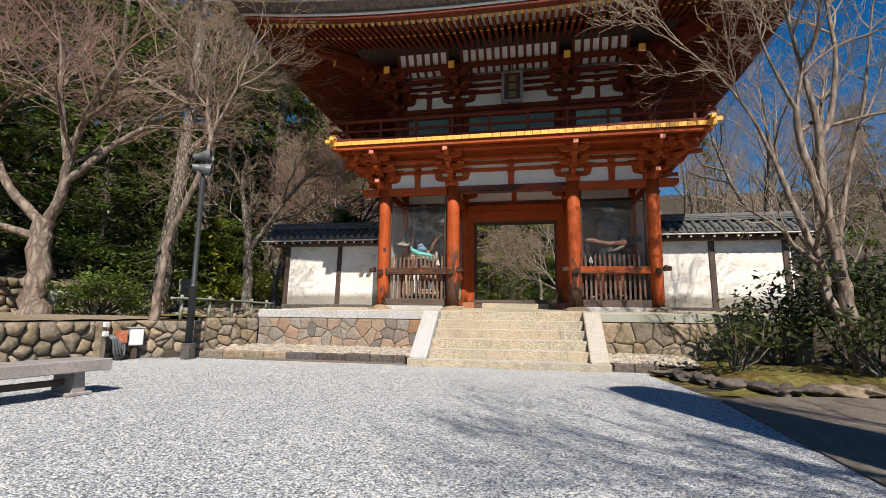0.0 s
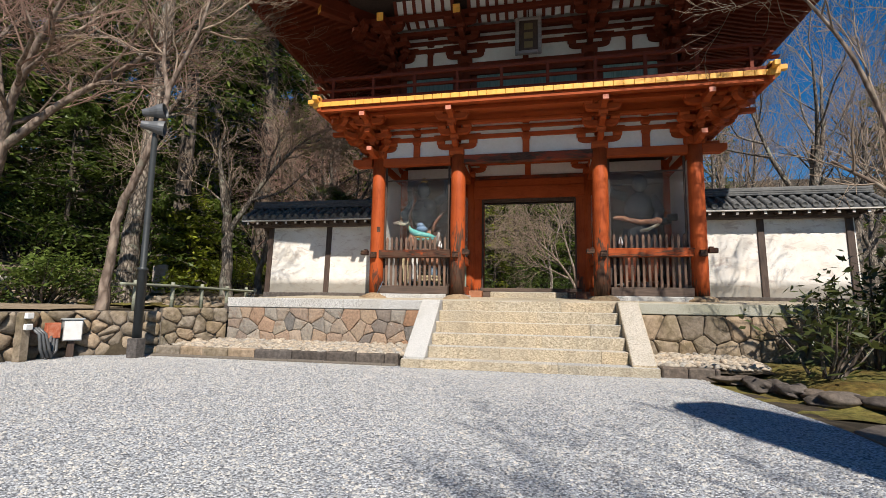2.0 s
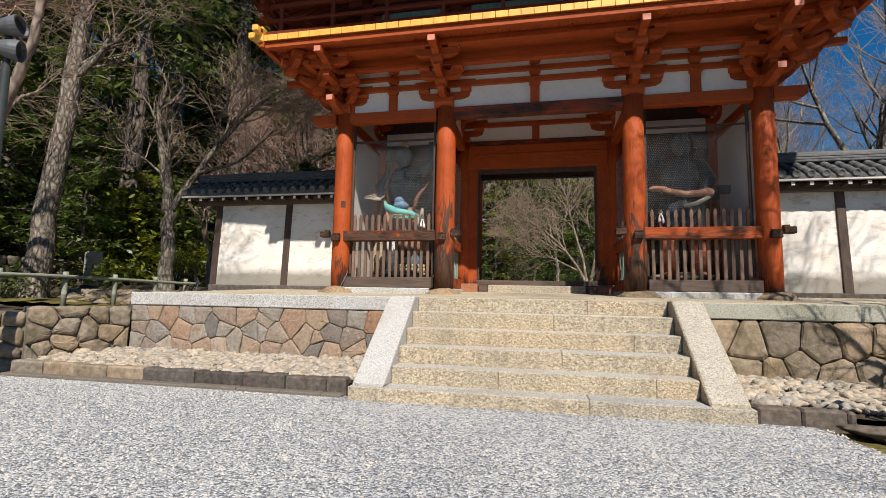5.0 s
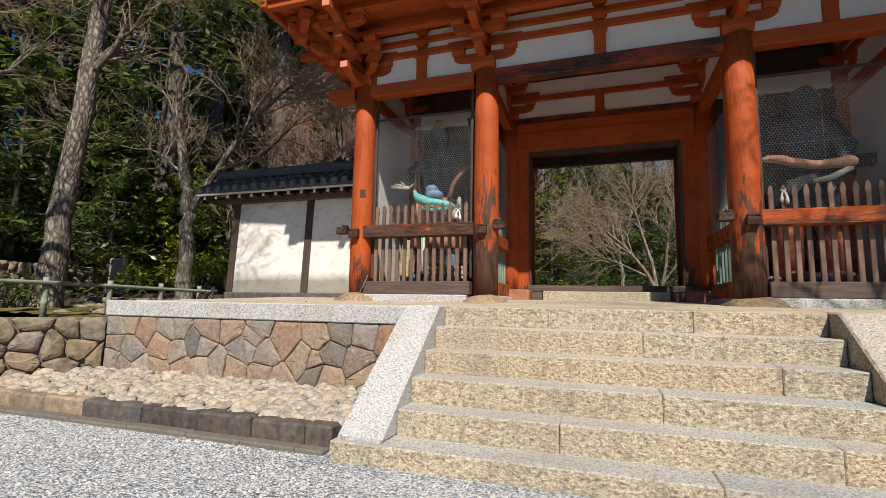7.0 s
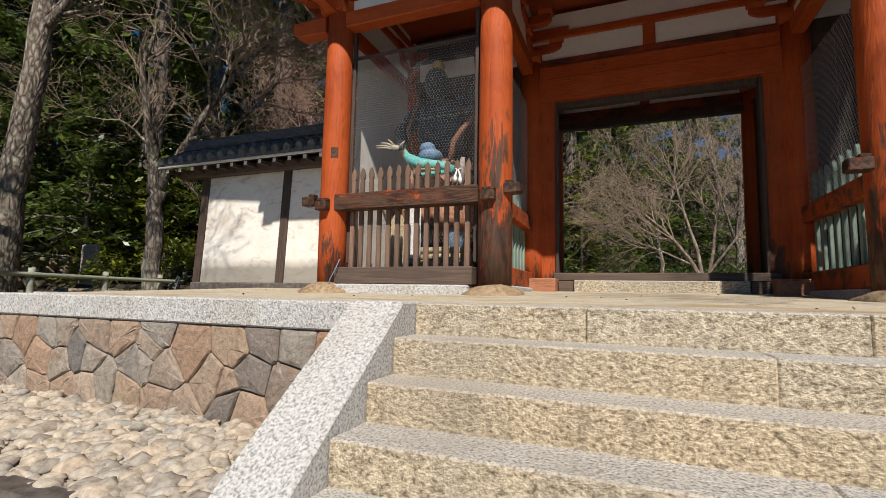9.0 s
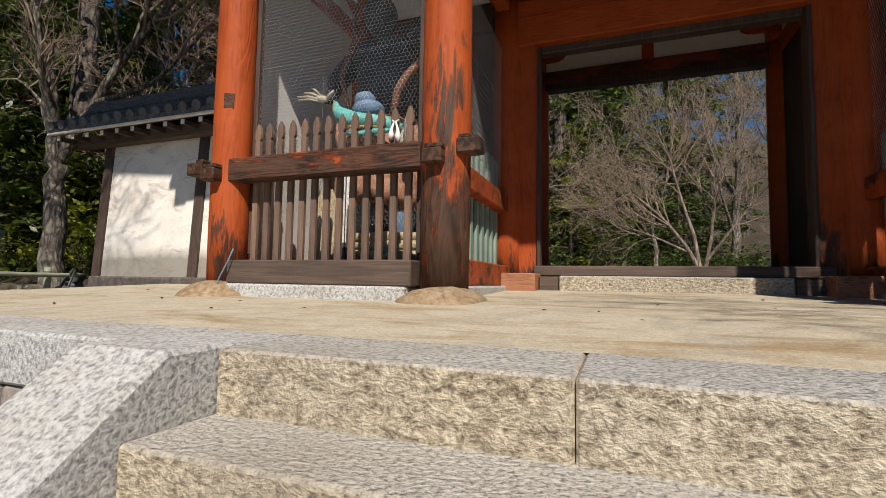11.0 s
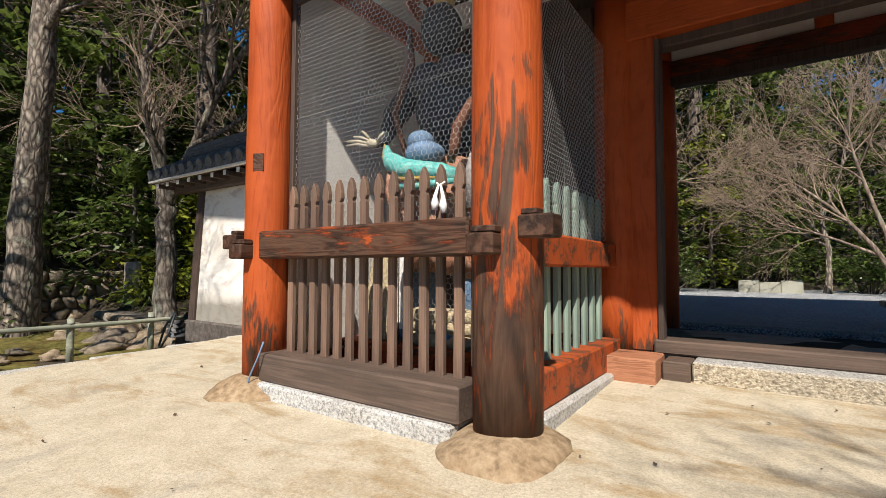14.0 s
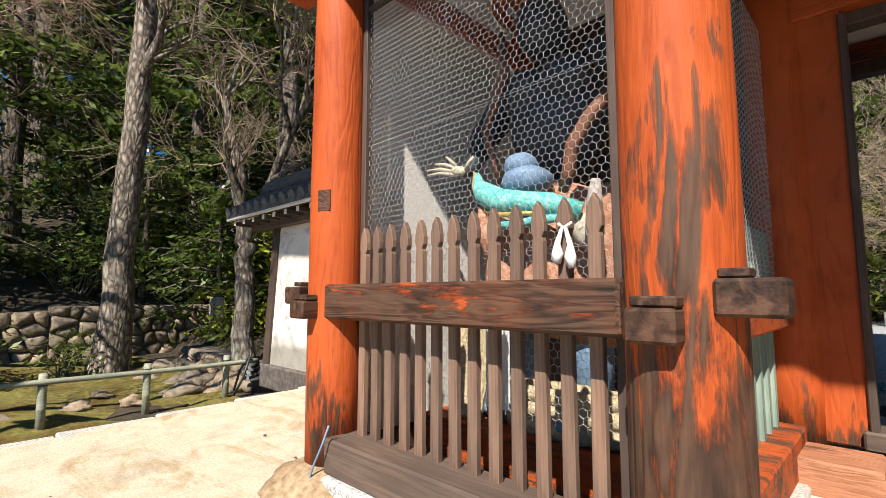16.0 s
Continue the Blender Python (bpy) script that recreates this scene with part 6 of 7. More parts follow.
roofed_wall("plaster_wall", "white plaster wall with dark posts and a grey tiled roof", -8.12, COLS[0] - 0.20, (-8.05, -6.22, -4.62), True)
roofed_wall("plaster_wall", "white plaster wall with dark posts and a grey tiled roof", COLS[3] + 0.20, 6.94, (3.5, 4.93, 6.80), False)

# ---- picket fences of the niches ----
def picket_mesh(h, mat, w=0.056, d=0.036):
    a = w / 2
    o = [(-a, 0), (a, 0), (a * 0.96, h - 0.17), (a * 0.78, h - 0.155), (a * 1.12, h - 0.13), (a * 1.15, h - 0.09), (a * 0.75, h - 0.035), (0, h), (-a * 0.75, h - 0.035), (-a * 1.15, h - 0.09), (-a * 1.12, h - 0.13), (-a * 0.78, h - 0.155), (-a * 0.96, h - 0.17)]
    return mesh_of("picket", prism(o, -d / 2, d / 2, 0.004), mat)


PICKET = picket_mesh(1.225, M_PICKET)
PICKET_TEAL = picket_mesh(1.165, M_TEALWOOD, 0.062)


def niche_fence(xa, xb, label, mat):
    f = thing("picket_fence", label, "fence", (xa + xb) / 2, 12.85, floor_z(12.8), "niche fences")
    part("bottom_beam", box(xa + 0.17, xb - 0.17, 12.70, 12.96, 1.275, 1.47, 0.012), M_DARKX, f)
    part("top_rail", box(xa + 0.12, xb - 0.12, 12.71, 12.85, 2.135, 2.335, 0.014), mat, f, "thick rail with flaking vermilion paint")
    n = 13
    for i in range(n):
        x = xa + 0.285 + (xb - xa - 0.57) * i / (n - 1)
        placed("picket", PICKET, pose(x, 12.885 + rnd.uniform(-0.004, 0.004), 1.445, 0, rnd.uniform(-0.5, 0.5), 0), f)
    part("footing_stone", box(xa + 0.2, xb - 0.2, 12.66, 12.98, floor_z(12.8) - 0.05, 1.276, 0.015), M_GRANITE, f, "white granite footing")
    return f


FENCE_L = niche_fence(COLS[0], COLS[1], "weathered brown picket fence with a worn vermilion rail", M_RAIL)
FENCE_R = niche_fence(COLS[2], COLS[3], "weathered brown picket fence with a vermilion rail", M_RAILR)


def side_fence(x, s):
    f = thing("picket_fence", "faded verdigris picket fence along the passage", "fence", x, 13.9, floor_z(13.9), "passage fences")
    part("bottom_beam", box(x - 0.10, x + 0.10, 13.03, 14.76, 1.285, 1.50, 0.012), M_RAILR, f)
    part("top_rail", box(x - 0.075, x + 0.075, 13.0, 14.76, 2.085, 2.285, 0.014), M_RAILR, f)
    for i in range(9):
        placed("picket", PICKET_TEAL, pose(x - s * 0.035, 13.15 + i * 0.185, 1.49, 0, 0, 90), f)
    part("footing_stone", box(x - 0.15, x + 0.15, 13.06, 14.4, floor_z(13.4) - 0.05, 1.286, 0.015), M_GRANITE, f)
    return f


side_fence(COLS[1], 1)
side_fence(COLS[2], -1)
# rail ends that pass through the columns
for x in COLS:
    part("rail_end", box(x - 0.06, x + 0.09, 12.59, 12.70, 2.135, 2.24, 0.01), M_BLOCK, gate, "worn beam end")
    part("rail_wedge", box(x - 0.045, x + 0.09, 12.61, 12.69, 2.242, 2.275, 0.006), M_BLOCK, gate)
for x, s in ((COLS[0], -1), (COLS[1], 1), (COLS[2], -1), (COLS[3], 1)):
    a, b = sorted((x + s * 0.16, x + s * 0.335))
    part("rail_end", box(a, b, 12.70, 12.83, 2.215, 2.325, 0.01), M_BLOCK, gate, "worn beam end")
    part("rail_wedge", box(min(x + s * 0.17, x + s * 0.25), max(x + s * 0.17, x + s * 0.25), 12.72, 12.81, 2.327, 2.355, 0.005), M_BLOCK, gate)
part("repair_patch", box(-0.042, 0.042, -0.168, -0.150, 2.775, 2.905, 0.003, m=pose(COLS[0] + 0.035, 12.85, 0, 0, 0, 28)), M_RAIL, gate, "dark let-in repair patch")

M_WIRE = plain("galvanised_wire", (0.55, 0.56, 0.55), 0.4, 0.5, 0.1)


def wire_net(name, origin, u, w, h, parent_label):
    """Hexagonal netting in the plane of u and z."""
    p = 0.036
    dx, dz = p, p * 0.866
    segs = []
    nx, nz = int(w / dx), int(h / dz)
    for j in range(nz):
        for i in range(nx):
            cx, cz = (i + 0.5 * (j % 2)) * dx, j * dz
            a = p / math.sqrt(3)
            k0, k1, k2, k3 = (cx, cz + a), (cx + dx / 2, cz + a / 2), (cx + dx / 2, cz - a / 2), (cx - dx / 2, cz + a / 2)
            segs += [(k0, k1), (k1, k2), (k0, k3)]
    for k in (0.30, 0.62):
        segs.append(((0, h * k), (w, h * (k + 0.01))))
    segs.append(((w * 0.43, 0), (w * 0.43, h)))
    s = np.array(segs, float)
    a3 = np.outer(s[:, 0, 0], u) + np.outer(s[:, 0, 1], (0, 0, 1)) + origin
    b3 = np.outer(s[:, 1, 0], u) + np.outer(s[:, 1, 1], (0, 0, 1)) + origin
    d = b3 - a3
    d /= np.linalg.norm(d, axis=1)[:, None]
    nrm = np.cross(np.array(u, float), (0, 0, 1.0))
    e = np.cross(d, nrm)
    r = 0.0011
    offs = [nrm * r * math.cos(t) + e * r * math.sin(t) for t in (0, 2.094, 4.189)]
    v = np.stack([a3 + o for o in offs] + [b3 + o for o in offs], 1).reshape(-1, 3)
    base = np.arange(len(s))[:, None, None] * 6
    f = (base + np.array([[0, 1, 4, 3], [1, 2, 5, 4], [2, 0, 3, 5]])[None]).reshape(-1, 4)
    return tagged(new(name, quads(name, v, f, M_WIRE)), parent_label, "netting", kind="stuff")


for a, b in ((COLS[0], COLS[1]), (COLS[2], COLS[3])):
    wire_net("wire_netting", np.array([a + 0.2, 12.945, 1.75]), (1, 0, 0), b - a - 0.4, 2.34, "galvanised hexagonal wire netting across the niche")
    for x in (a + 0.205, b - 0.205):
        part("net_frame", box(x - 0.022, x + 0.022, 12.92, 12.97, 1.53, 4.44, 0.004), M_DARKWOOD, gate)
    part("net_frame", box(a + 0.2, b - 0.2, 12.925, 12.965, 4.09, 4.12, 0.004), M_DARKWOOD, gate)
for x in (COLS[1], COLS[2]):
    wire_net("wire_netting", np.array([x, 13.02, 2.3]), (0, 1, 0), 1.72, 1.7, "galvanised hexagonal wire netting beside the passage")

# ---- guardian statues ----
M_STATUE = plain("dark_blue_grey_lacquer", (0.030, 0.038, 0.047), 0.6, 0, 0.4, 5)
M_BLUE = plain("faded_blue_paint", (0.13, 0.21, 0.32), 0.7, 0, 0.3, 10)
M_TURQ = speckled("crackled_turquoise_paint", [(0.06, 0.30, 0.28), (0.12, 0.46, 0.42), (0.35, 0.60, 0.52)], 26, 0.6, 0.4, 0.006)
M_FLESH = speckled("flaking_flesh_paint", [(0.22, 0.10, 0.06), (0.42, 0.20, 0.12), (0.50, 0.34, 0.25)], 14, 0.8, 0.4, 0.006)
M_RED = speckled("flaking_red_paint", [(0.30, 0.06, 0.03), (0.48, 0.14, 0.07), (0.55, 0.26, 0.17)], 12, 0.75, 0.4, 0.006)
M_IVORY = plain("ivory_paint", (0.44, 0.39, 0.29), 0.7)
M_GOLD = plain("dull_gold_leaf", (0.45, 0.30, 0.08), 0.5, 0.3)
M_RIBBON = plain("reddish_brown_ribbon", (0.16, 0.065, 0.035), 0.7, 0, 0.4, 6)
M_WHITE = plain("white_cotton", (0.72, 0.71, 0.68), 0.9, 0, 0.1)
M_ROPE = speckled("straw_rope", [(0.25, 0.19, 0.11), (0.42, 0.34, 0.21), (0.52, 0.44, 0.29)], 40, 0.95, 0.8, 0.008)


class Clay:
    """Rounded lumps gathered into one mesh with several paints."""

    def __init__(self, mats):
        self.b, self.mats = bmesh.new(), mats

    def lump(self, c, r, mat, turn=(0, 0, 0), rough=0.06):
        res = bmesh.ops.create_icosphere(self.b, subdivisions=3, radius=1.0)
        m = pose(*c, *turn) @ Matrix.Diagonal((*r, 1))
        for v in res["verts"]:
            v.co = m @ (v.co * (1 + rough * noise.noise(v.co * 2.3 + Vector(c))))
            for f in v.link_faces:
                f.material_index = mat

    def limb(self, pts, rad, mat, seg=10):
        n = len(self.b.faces)
        tube(pts, rad, seg, self.b)
        self.b.faces.ensure_lookup_table()
        for f in self.b.faces[n:]:
            f.material_index = mat

    def skirt(self, c, rings, mat, waves=7, amp=0.05):
        n = len(self.b.faces)
        prev = None
        for r, z in rings:
            row = []
            for i in range(40):
                t = 2 * math.pi * i / 40
                k = r * (1 + amp * math.sin(waves * t + 3 * z))
                row.append(self.b.verts.new((c[0] + k * math.cos(t), c[1] + 0.75 * k * math.sin(t), z + 0.03 * math.sin(3 * t))))
            if prev:
                for i in range(40):
                    self.b.faces.new((prev[i], prev[(i + 1) % 40], row[(i + 1) % 40], row[i]))
            prev = row
        self.b.faces.ensure_lookup_table()
        for f in self.b.faces[n:]:
            f.material_index = mat


c = Clay([M_STATUE, M_BLUE, M_TURQ, M_FLESH, M_IVORY, M_GOLD, M_RIBBON, M_GREYWOOD])
X, Y = -3.30, 13.95
c.limb([(X - 0.22, Y, 1.55), (X - 0.24, Y - 0.05, 2.1), (X - 0.15, Y, 2.8)], [0.13, 0.15, 0.19], 1)
c.limb([(X + 0.26, Y - 0.1, 1.55), (X + 0.28, Y - 0.15, 2.0), (X + 0.15, Y, 2.8)], [0.12, 0.14, 0.19], 1)
c.lump((X - 0.24, Y - 0.2, 1.58), (0.13, 0.26, 0.09), 1)
c.lump((X + 0.28, Y - 0.26, 1.58), (0.13, 0.26, 0.09), 1)
c.skirt((X, Y - 0.05), [(0.36, 2.95), (0.46, 2.6), (0.48, 2.2), (0.49, 2.02), (0.42, 2.1)], 3, 9, 0.08)
c.limb([(-3.59, 13.46, 3.04), (-3.57, 13.45, 2.96), (-3.50, 13.43, 2.89), (-3.36, 13.40, 2.82), (-3.20, 13.40, 2.79), (-3.05, 13.43, 2.77), (-2.90, 13.50, 2.72)], [0.018, 0.045, 0.075, 0.078, 0.07, 0.065, 0.05], 2, 12)
c.limb([(-3.47, 13.40, 2.78), (-3.34, 13.36, 2.735), (-3.20, 13.36, 2.725), (-3.06, 13.39, 2.72)], [0.012, 0.016, 0.016, 0.012], 5, 8)
c.limb([(-3.42, 13.41, 2.70), (-3.30, 13.39, 2.675), (-3.12, 13.39, 2.68), (-2.93, 13.43, 2.69)], [0.022, 0.03, 0.03, 0.02], 2, 10)
c.limb([(-3.60, 13.45, 3.05), (-3.585, 13.42, 2.95), (-3.535, 13.39, 2.86)], [0.010, 0.014, 0.012], 5, 8)
c.limb([(-3.52, 13.44, 2.82), (-3.50, 13.42, 2.66), (-3.46, 13.42, 2.50)], [0.035, 0.05, 0.04], 3, 8)
c.lump((-3.27, 13.54, 2.95), (0.16, 0.14, 0.095), 1)
c.lump((-3.31, 13.54, 3.05), (0.105, 0.10, 0.085), 1)
c.lump((X, Y, 3.45), (0.34, 0.25, 0.42), 0)
c.lump((X - 0.14, Y - 0.16, 3.64), (0.18, 0.13, 0.15), 0)
c.lump((X + 0.16, Y - 0.16, 3.64), (0.18, 0.13, 0.15), 0)
c.lump((X - 0.02, Y - 0.12, 4.06), (0.17, 0.19, 0.22), 0)
c.lump((X - 0.02, Y - 0.08, 4.32), (0.09, 0.09, 0.09), 5)
c.limb([(X - 0.30, Y, 3.75), (X - 0.55, Y - 0.1, 3.42), (X - 0.40, Y - 0.42, 3.10), (X - 0.44, Y - 0.48, 3.09)], [0.13, 0.11, 0.05, 0.045], 0)
c.limb([(X + 0.30, Y, 3.75), (X + 0.62, Y, 3.95), (X + 0.60, Y - 0.15, 4.35)], [0.13, 0.11, 0.08], 0)
c.lump((X - 0.44, Y - 0.50, 3.085), (0.07, 0.03, 0.034), 4, (0, 12, 0))
for z0, x1, z1 in ((3.06, -4.02, 3.10), (3.08, -4.02, 3.135), (3.10, -3.94, 3.165), (3.11, -3.84, 3.195)):
    c.limb([(X - 0.45, Y - 0.50, z0), ((X - 0.45 + x1) / 2, Y - 0.52, (z0 + z1) / 2 + 0.012), (x1, Y - 0.51, z1)], [0.013, 0.012, 0.009], 4, 8)
c.limb([(X - 0.38, Y - 0.50, 3.08), (X - 0.33, Y - 0.52, 3.12), (-3.60, Y - 0.51, 3.15)], [0.014, 0.013, 0.010], 4, 8)
c.limb([(X + 0.30, Y - 0.46, 2.84), (X + 0.35, Y - 0.48, 2.95), (X + 0.37, Y - 0.48, 3.08), (X + 0.46, Y - 0.46, 3.22), (X + 0.62, Y - 0.40, 3.42)], [0.03, 0.04, 0.04, 0.04, 0.03], 6)
c.limb([(X - 0.25, Y - 0.3, 3.0), (X - 0.33, Y - 0.35, 3.35), (X - 0.20, Y - 0.3, 3.75), (X - 0.30, Y - 0.2, 4.1)], [0.02, 0.03, 0.035, 0.02], 6)
c.limb([(X + 0.47, Y - 0.46, 2.50), (X + 0.48, Y - 0.46, 2.76), (X + 0.49, Y - 0.46, 2.88)], [0.05, 0.045, 0.025], 7)
c.lump((X + 0.42, Y - 0.42, 2.62), (0.09, 0.06, 0.10), 4)
c.lump((X - 0.1, Y + 0.05, 1.56), (0.60, 0.45, 0.10), 7)
tagged(part("guardian_statue", c.b, c.mats, smooth=True), "dark guardian statue with blue belly and turquoise skirt hem", "statue")
c = Clay([M_RED, M_STATUE, M_TURQ, M_FLESH, M_IVORY, M_GREYWOOD])
X = 2.12
c.limb([(X - 0.28, Y - 0.1, 1.55), (X - 0.30, Y - 0.15, 2.1), (X - 0.12, Y, 2.8)], [0.14, 0.16, 0.2], 0)
c.limb([(X + 0.22, Y, 1.55), (X + 0.26, Y - 0.05, 2.0), (X + 0.14, Y, 2.8)], [0.13, 0.15, 0.2], 0)
c.lump((X - 0.30, Y - 0.3, 1.58), (0.14, 0.28, 0.09), 3)
c.lump((X + 0.24, Y - 0.2, 1.58), (0.14, 0.28, 0.09), 3)
c.skirt((X, Y), [(0.36, 2.95), (0.44, 2.6), (0.47, 2.3), (0.40, 2.35)], 1, 8, 0.06)
c.lump((X, Y, 3.45), (0.35, 0.25, 0.42), 1)
c.lump((X, Y - 0.12, 4.06), (0.18, 0.19, 0.22), 1)
c.limb([(X - 0.30, Y, 3.75), (X - 0.65, Y + 0.05, 3.9), (X - 0.80, Y - 0.1, 4.2)], [0.13, 0.11, 0.08], 1)
c.limb([(X + 0.30, Y, 3.72), (X + 0.42, Y - 0.2, 3.35), (X + 0.22, Y - 0.45, 3.0)], [0.13, 0.12, 0.09], 1)
c.limb([(X + 0.30, Y - 0.46, 3.06), (X - 0.10, Y - 0.56, 3.02), (X - 0.50, Y - 0.62, 3.10), (X - 0.66, Y - 0.62, 3.14)], [0.07, 0.06, 0.05, 0.04], 3)
c.lump((X - 0.56, Y - 0.62, 3.12), (0.16, 0.07, 0.05), 3)
c.lump((X + 0.30, Y - 0.46, 3.06), (0.11, 0.08, 0.09), 3)
c.limb([(X + 0.32, Y - 0.48, 2.98), (X + 0.10, Y - 0.52, 2.86), (X - 0.1, Y - 0.5, 2.82)], [0.035, 0.04, 0.03], 4)
c.lump((X, Y + 0.05, 1.56), (0.60, 0.45, 0.10), 5)
tagged(part("guardian_statue", c.b, c.mats, smooth=True), "red guardian statue with one forearm stretched out", "statue")
for X in (-3.26, 2.10):
    ped = thing("pedestal", "low vermilion wooden dais behind the fence", "pedestal", X, 14.0, 1.25, "statue pedestals")
    part("dais_top", box(X - 0.78, X + 0.78, 13.40, 14.80, 1.44, 1.50, 0.01), M_RAILR, ped)
    for i in range(5):
        x0 = X - 0.76 + i * 0.305
        part("dais_panel", box(x0, x0 + 0.297, 13.43, 13.47, floor_z(13.4) - 0.01, 1.438, 0.008), M_RAILR, ped)
    part("niche_floor", box(X - 0.80, X + 0.80, 13.0, 14.85, 1.20, floor_z(13.9) + 0.012, 0), M_DARKX, ped)

# offerings in the near niche
rope = thing("straw_rope", "thick coil of twisted straw rope on the dais", "rope", -3.1, 13.62, 1.52)
for k, (dx, dz, r) in enumerate(((0, 0.05, 0.055), (0.02, 0.14, 0.05), (-0.02, 0.22, 0.045))):
    pts = [(-3.08 + dx + 0.34 * math.cos(t * 0.45), 13.60 + 0.11 * math.sin(t * 0.45), 1.50 + dz) for t in range(15)]
    part("rope_coil", tube(pts, [r * (1 + 0.12 * math.sin(i * 2.4)) for i in range(15)], 10), M_ROPE, rope, smooth=True)
banner = thing("paper_banner", "tall white paper banner hung inside the niche", "banner", -3.42, 13.42, 1.6)
part("banner_sheet", box(-3.50, -3.33, 13.42, 13.428, 1.62, 2.30, 0), M_WHITE, banner)
part("banner_rod", tube([(-3.52, 13.424, 2.305), (-3.31, 13.424, 2.305)], 0.008, 6), M_DARKWOOD, banner)
part("banner_post", tube([(-3.42, 13.424, 1.50), (-3.42, 13.424, 2.3)], 0.008, 6), M_DARKWOOD, banner)
snd = thing("straw_sandal", "large woven straw sandal leaning on the dais", "sandal", -3.72, 13.5, 1.5)
part("sandal_sole", prism([(-0.10, 0), (0.10, 0), (0.13, 0.2), (0.10, 0.62), (0.05, 0.72), (-0.05, 0.72), (-0.10, 0.62), (-0.13, 0.2)], -0.03, 0.03, 0.015, m=pose(-3.72, 13.5, 1.50, -8, 0, 10)), M_ROPE, snd)


def tassel(x, z, label):
    t = thing("knotted_cord", label, "cord", x, 12.83, z)
    part("cord", tube([(x - 0.03, 12.86, z), (x, 12.845, z - 0.02), (x + 0.03, 12.86, z)], 0.006, 6), M_WHITE, t)
    for dx, ln in ((-0.025, 0.16), (0.03, 0.18)):
        pts = [(x + dx * 0.3, 12.845, z - 0.02), (x + dx, 12.84, z - ln * 0.5), (x + dx, 12.84, z - ln * 0.75), (x + dx * 1.2, 12.84, z - ln)]
        part("cord_end", tube(pts, [0.006, 0.012, 0.024, 0.016], 8), M_WHITE, t, smooth=True)


tassel(-2.64, 2.56, "white knotted cords tied to a picket")
tassel(1.48, 2.60, "white knotted cords tied to a picket")
tube_l = thing("cable", "blue cable running down the column's foot", "cable", -4.1, 12.66, 1.2)
part("cable_run", tube([(-4.0, 12.67, 1.56), (-4.04, 12.655, 1.45), (-4.10, 12.64, 1.33), (-4.12, 12.63, 1.26), (-4.125, 12.62, 1.19)], 0.006, 6), M_BLUE, tube_l, smooth=True)


# ---- small things of the forecourt and the terrace ----
M_LAMPGREY = plain("dull_grey_aluminium", (0.13, 0.135, 0.14), 0.5, 0.3)
lamp = thing("flood_lamp_post", "black steel post with two grey floodlights", "street lamp", -7.30, 9.06, 0.0)
part("lamp_foot", box(-7.40, -7.20, 8.96, 9.16, 0.0, 0.36, 0.01), M_DARKSTONE, lamp, "weathered stone sleeve")
part("lamp_pole", lathe([(0.075, 0.3), (0.075, 1.55), (0.09, 1.56), (0.09, 1.60), (0.055, 1.62), (0.05, 4.02)], 16, m=Matrix.Translation((-7.30, 9.06, 0))), M_BLACK, lamp, smooth=True)
part("lamp_bracket", tube([(-7.30, 9.06, 3.98), (-7.30, 9.04, 4.25), (-7.30, 9.06, 4.50)], 0.04, 10), M_BLACK, lamp)
for z, tilt, az in ((4.50, 20, 110), (4.22, 35, 122)):
    head = part("lamp_head", lathe([(0.0, -0.18), (0.07, -0.18), (0.085, -0.05), (0.13, 0.10), (0.14, 0.20), (0.12, 0.20), (0.11, 0.12)], 18, m=pose(-7.30, 8.99, z, 0, 0, az) @ pose(0, 0, 0, 90, 0, 0) @ pose(0, 0, 0, tilt - 30, 0, 0), caps=False), M_LAMPGREY, lamp, "grey cylindrical floodlight")
    part("lamp_glass", lathe([(0.0, 0.0), (0.115, 0.0), (0.115, 0.01), (0.0, 0.01)], 18, m=pose(-7.30, 8.99, z, 0, 0, az) @ pose(0, 0, 0, 90, 0, 0) @ pose(0, 0, 0, tilt - 30, 0, 0) @ pose(0, 0, 0.14), caps=False), M_BLACK, head)

bench = thing("wooden_bench", "long low bench of silvered timber", "bench", -6.0, 4.3, 0.02)
bm_ = pose(-5.52, 5.22, 0.02, 0, 0, -101)
part("bench_seat", box(0, 2.6, -0.24, 0.24, 0.30, 0.42, 0.012, m=bm_), M_GREYWOOD, bench)
part("bench_seat", box(0.0, 2.6, 0.245, 0.31, 0.285, 0.425, 0.01, m=bm_), M_GREYWOOD, bench)
for d in (0.30, 2.2):
    leg = part("bench_leg", prism([(-0.08, 0.03), (0.08, 0.03), (0.055, 0.299), (-0.055, 0.299)], -0.20, 0.20, 0.008, m=bm_ @ pose(d, 0, 0)), M_GREYWOOD, bench)
    part("bench_foot", box(d - 0.14, d + 0.14, -0.24, 0.24, 0.0, 0.045, 0.01, m=bm_), M_GREYWOOD, leg)
part("bench_stretcher", box(0.35, 2.2, -0.035, 0.035, 0.12, 0.19, 0.006, m=bm_), M_DARKX, bench)

ebox = thing("electrical_box", "pale grey electrical cabinet against the stone wall", "electrical box", -8.1, 8.72, 0.0)
part("cabinet_body", box(-0.14, 0.14, -0.09, 0.09, 0.30, 0.66, 0.01, m=pose(-8.40, 8.80, 0, 0, 0, 60)), M_STEEL, ebox)
part("cabinet_door", box(-0.125, 0.125, -0.098, -0.091, 0.32, 0.64, 0.004, m=pose(-8.40, 8.80, 0, 0, 0, 60)), M_WHITE, ebox)
part("cabinet_lid", box(-0.16, 0.16, -0.11, 0.11, 0.661, 0.69, 0.006, m=pose(-8.40, 8.80, 0, 0, 0, 60)), M_STEEL, ebox)
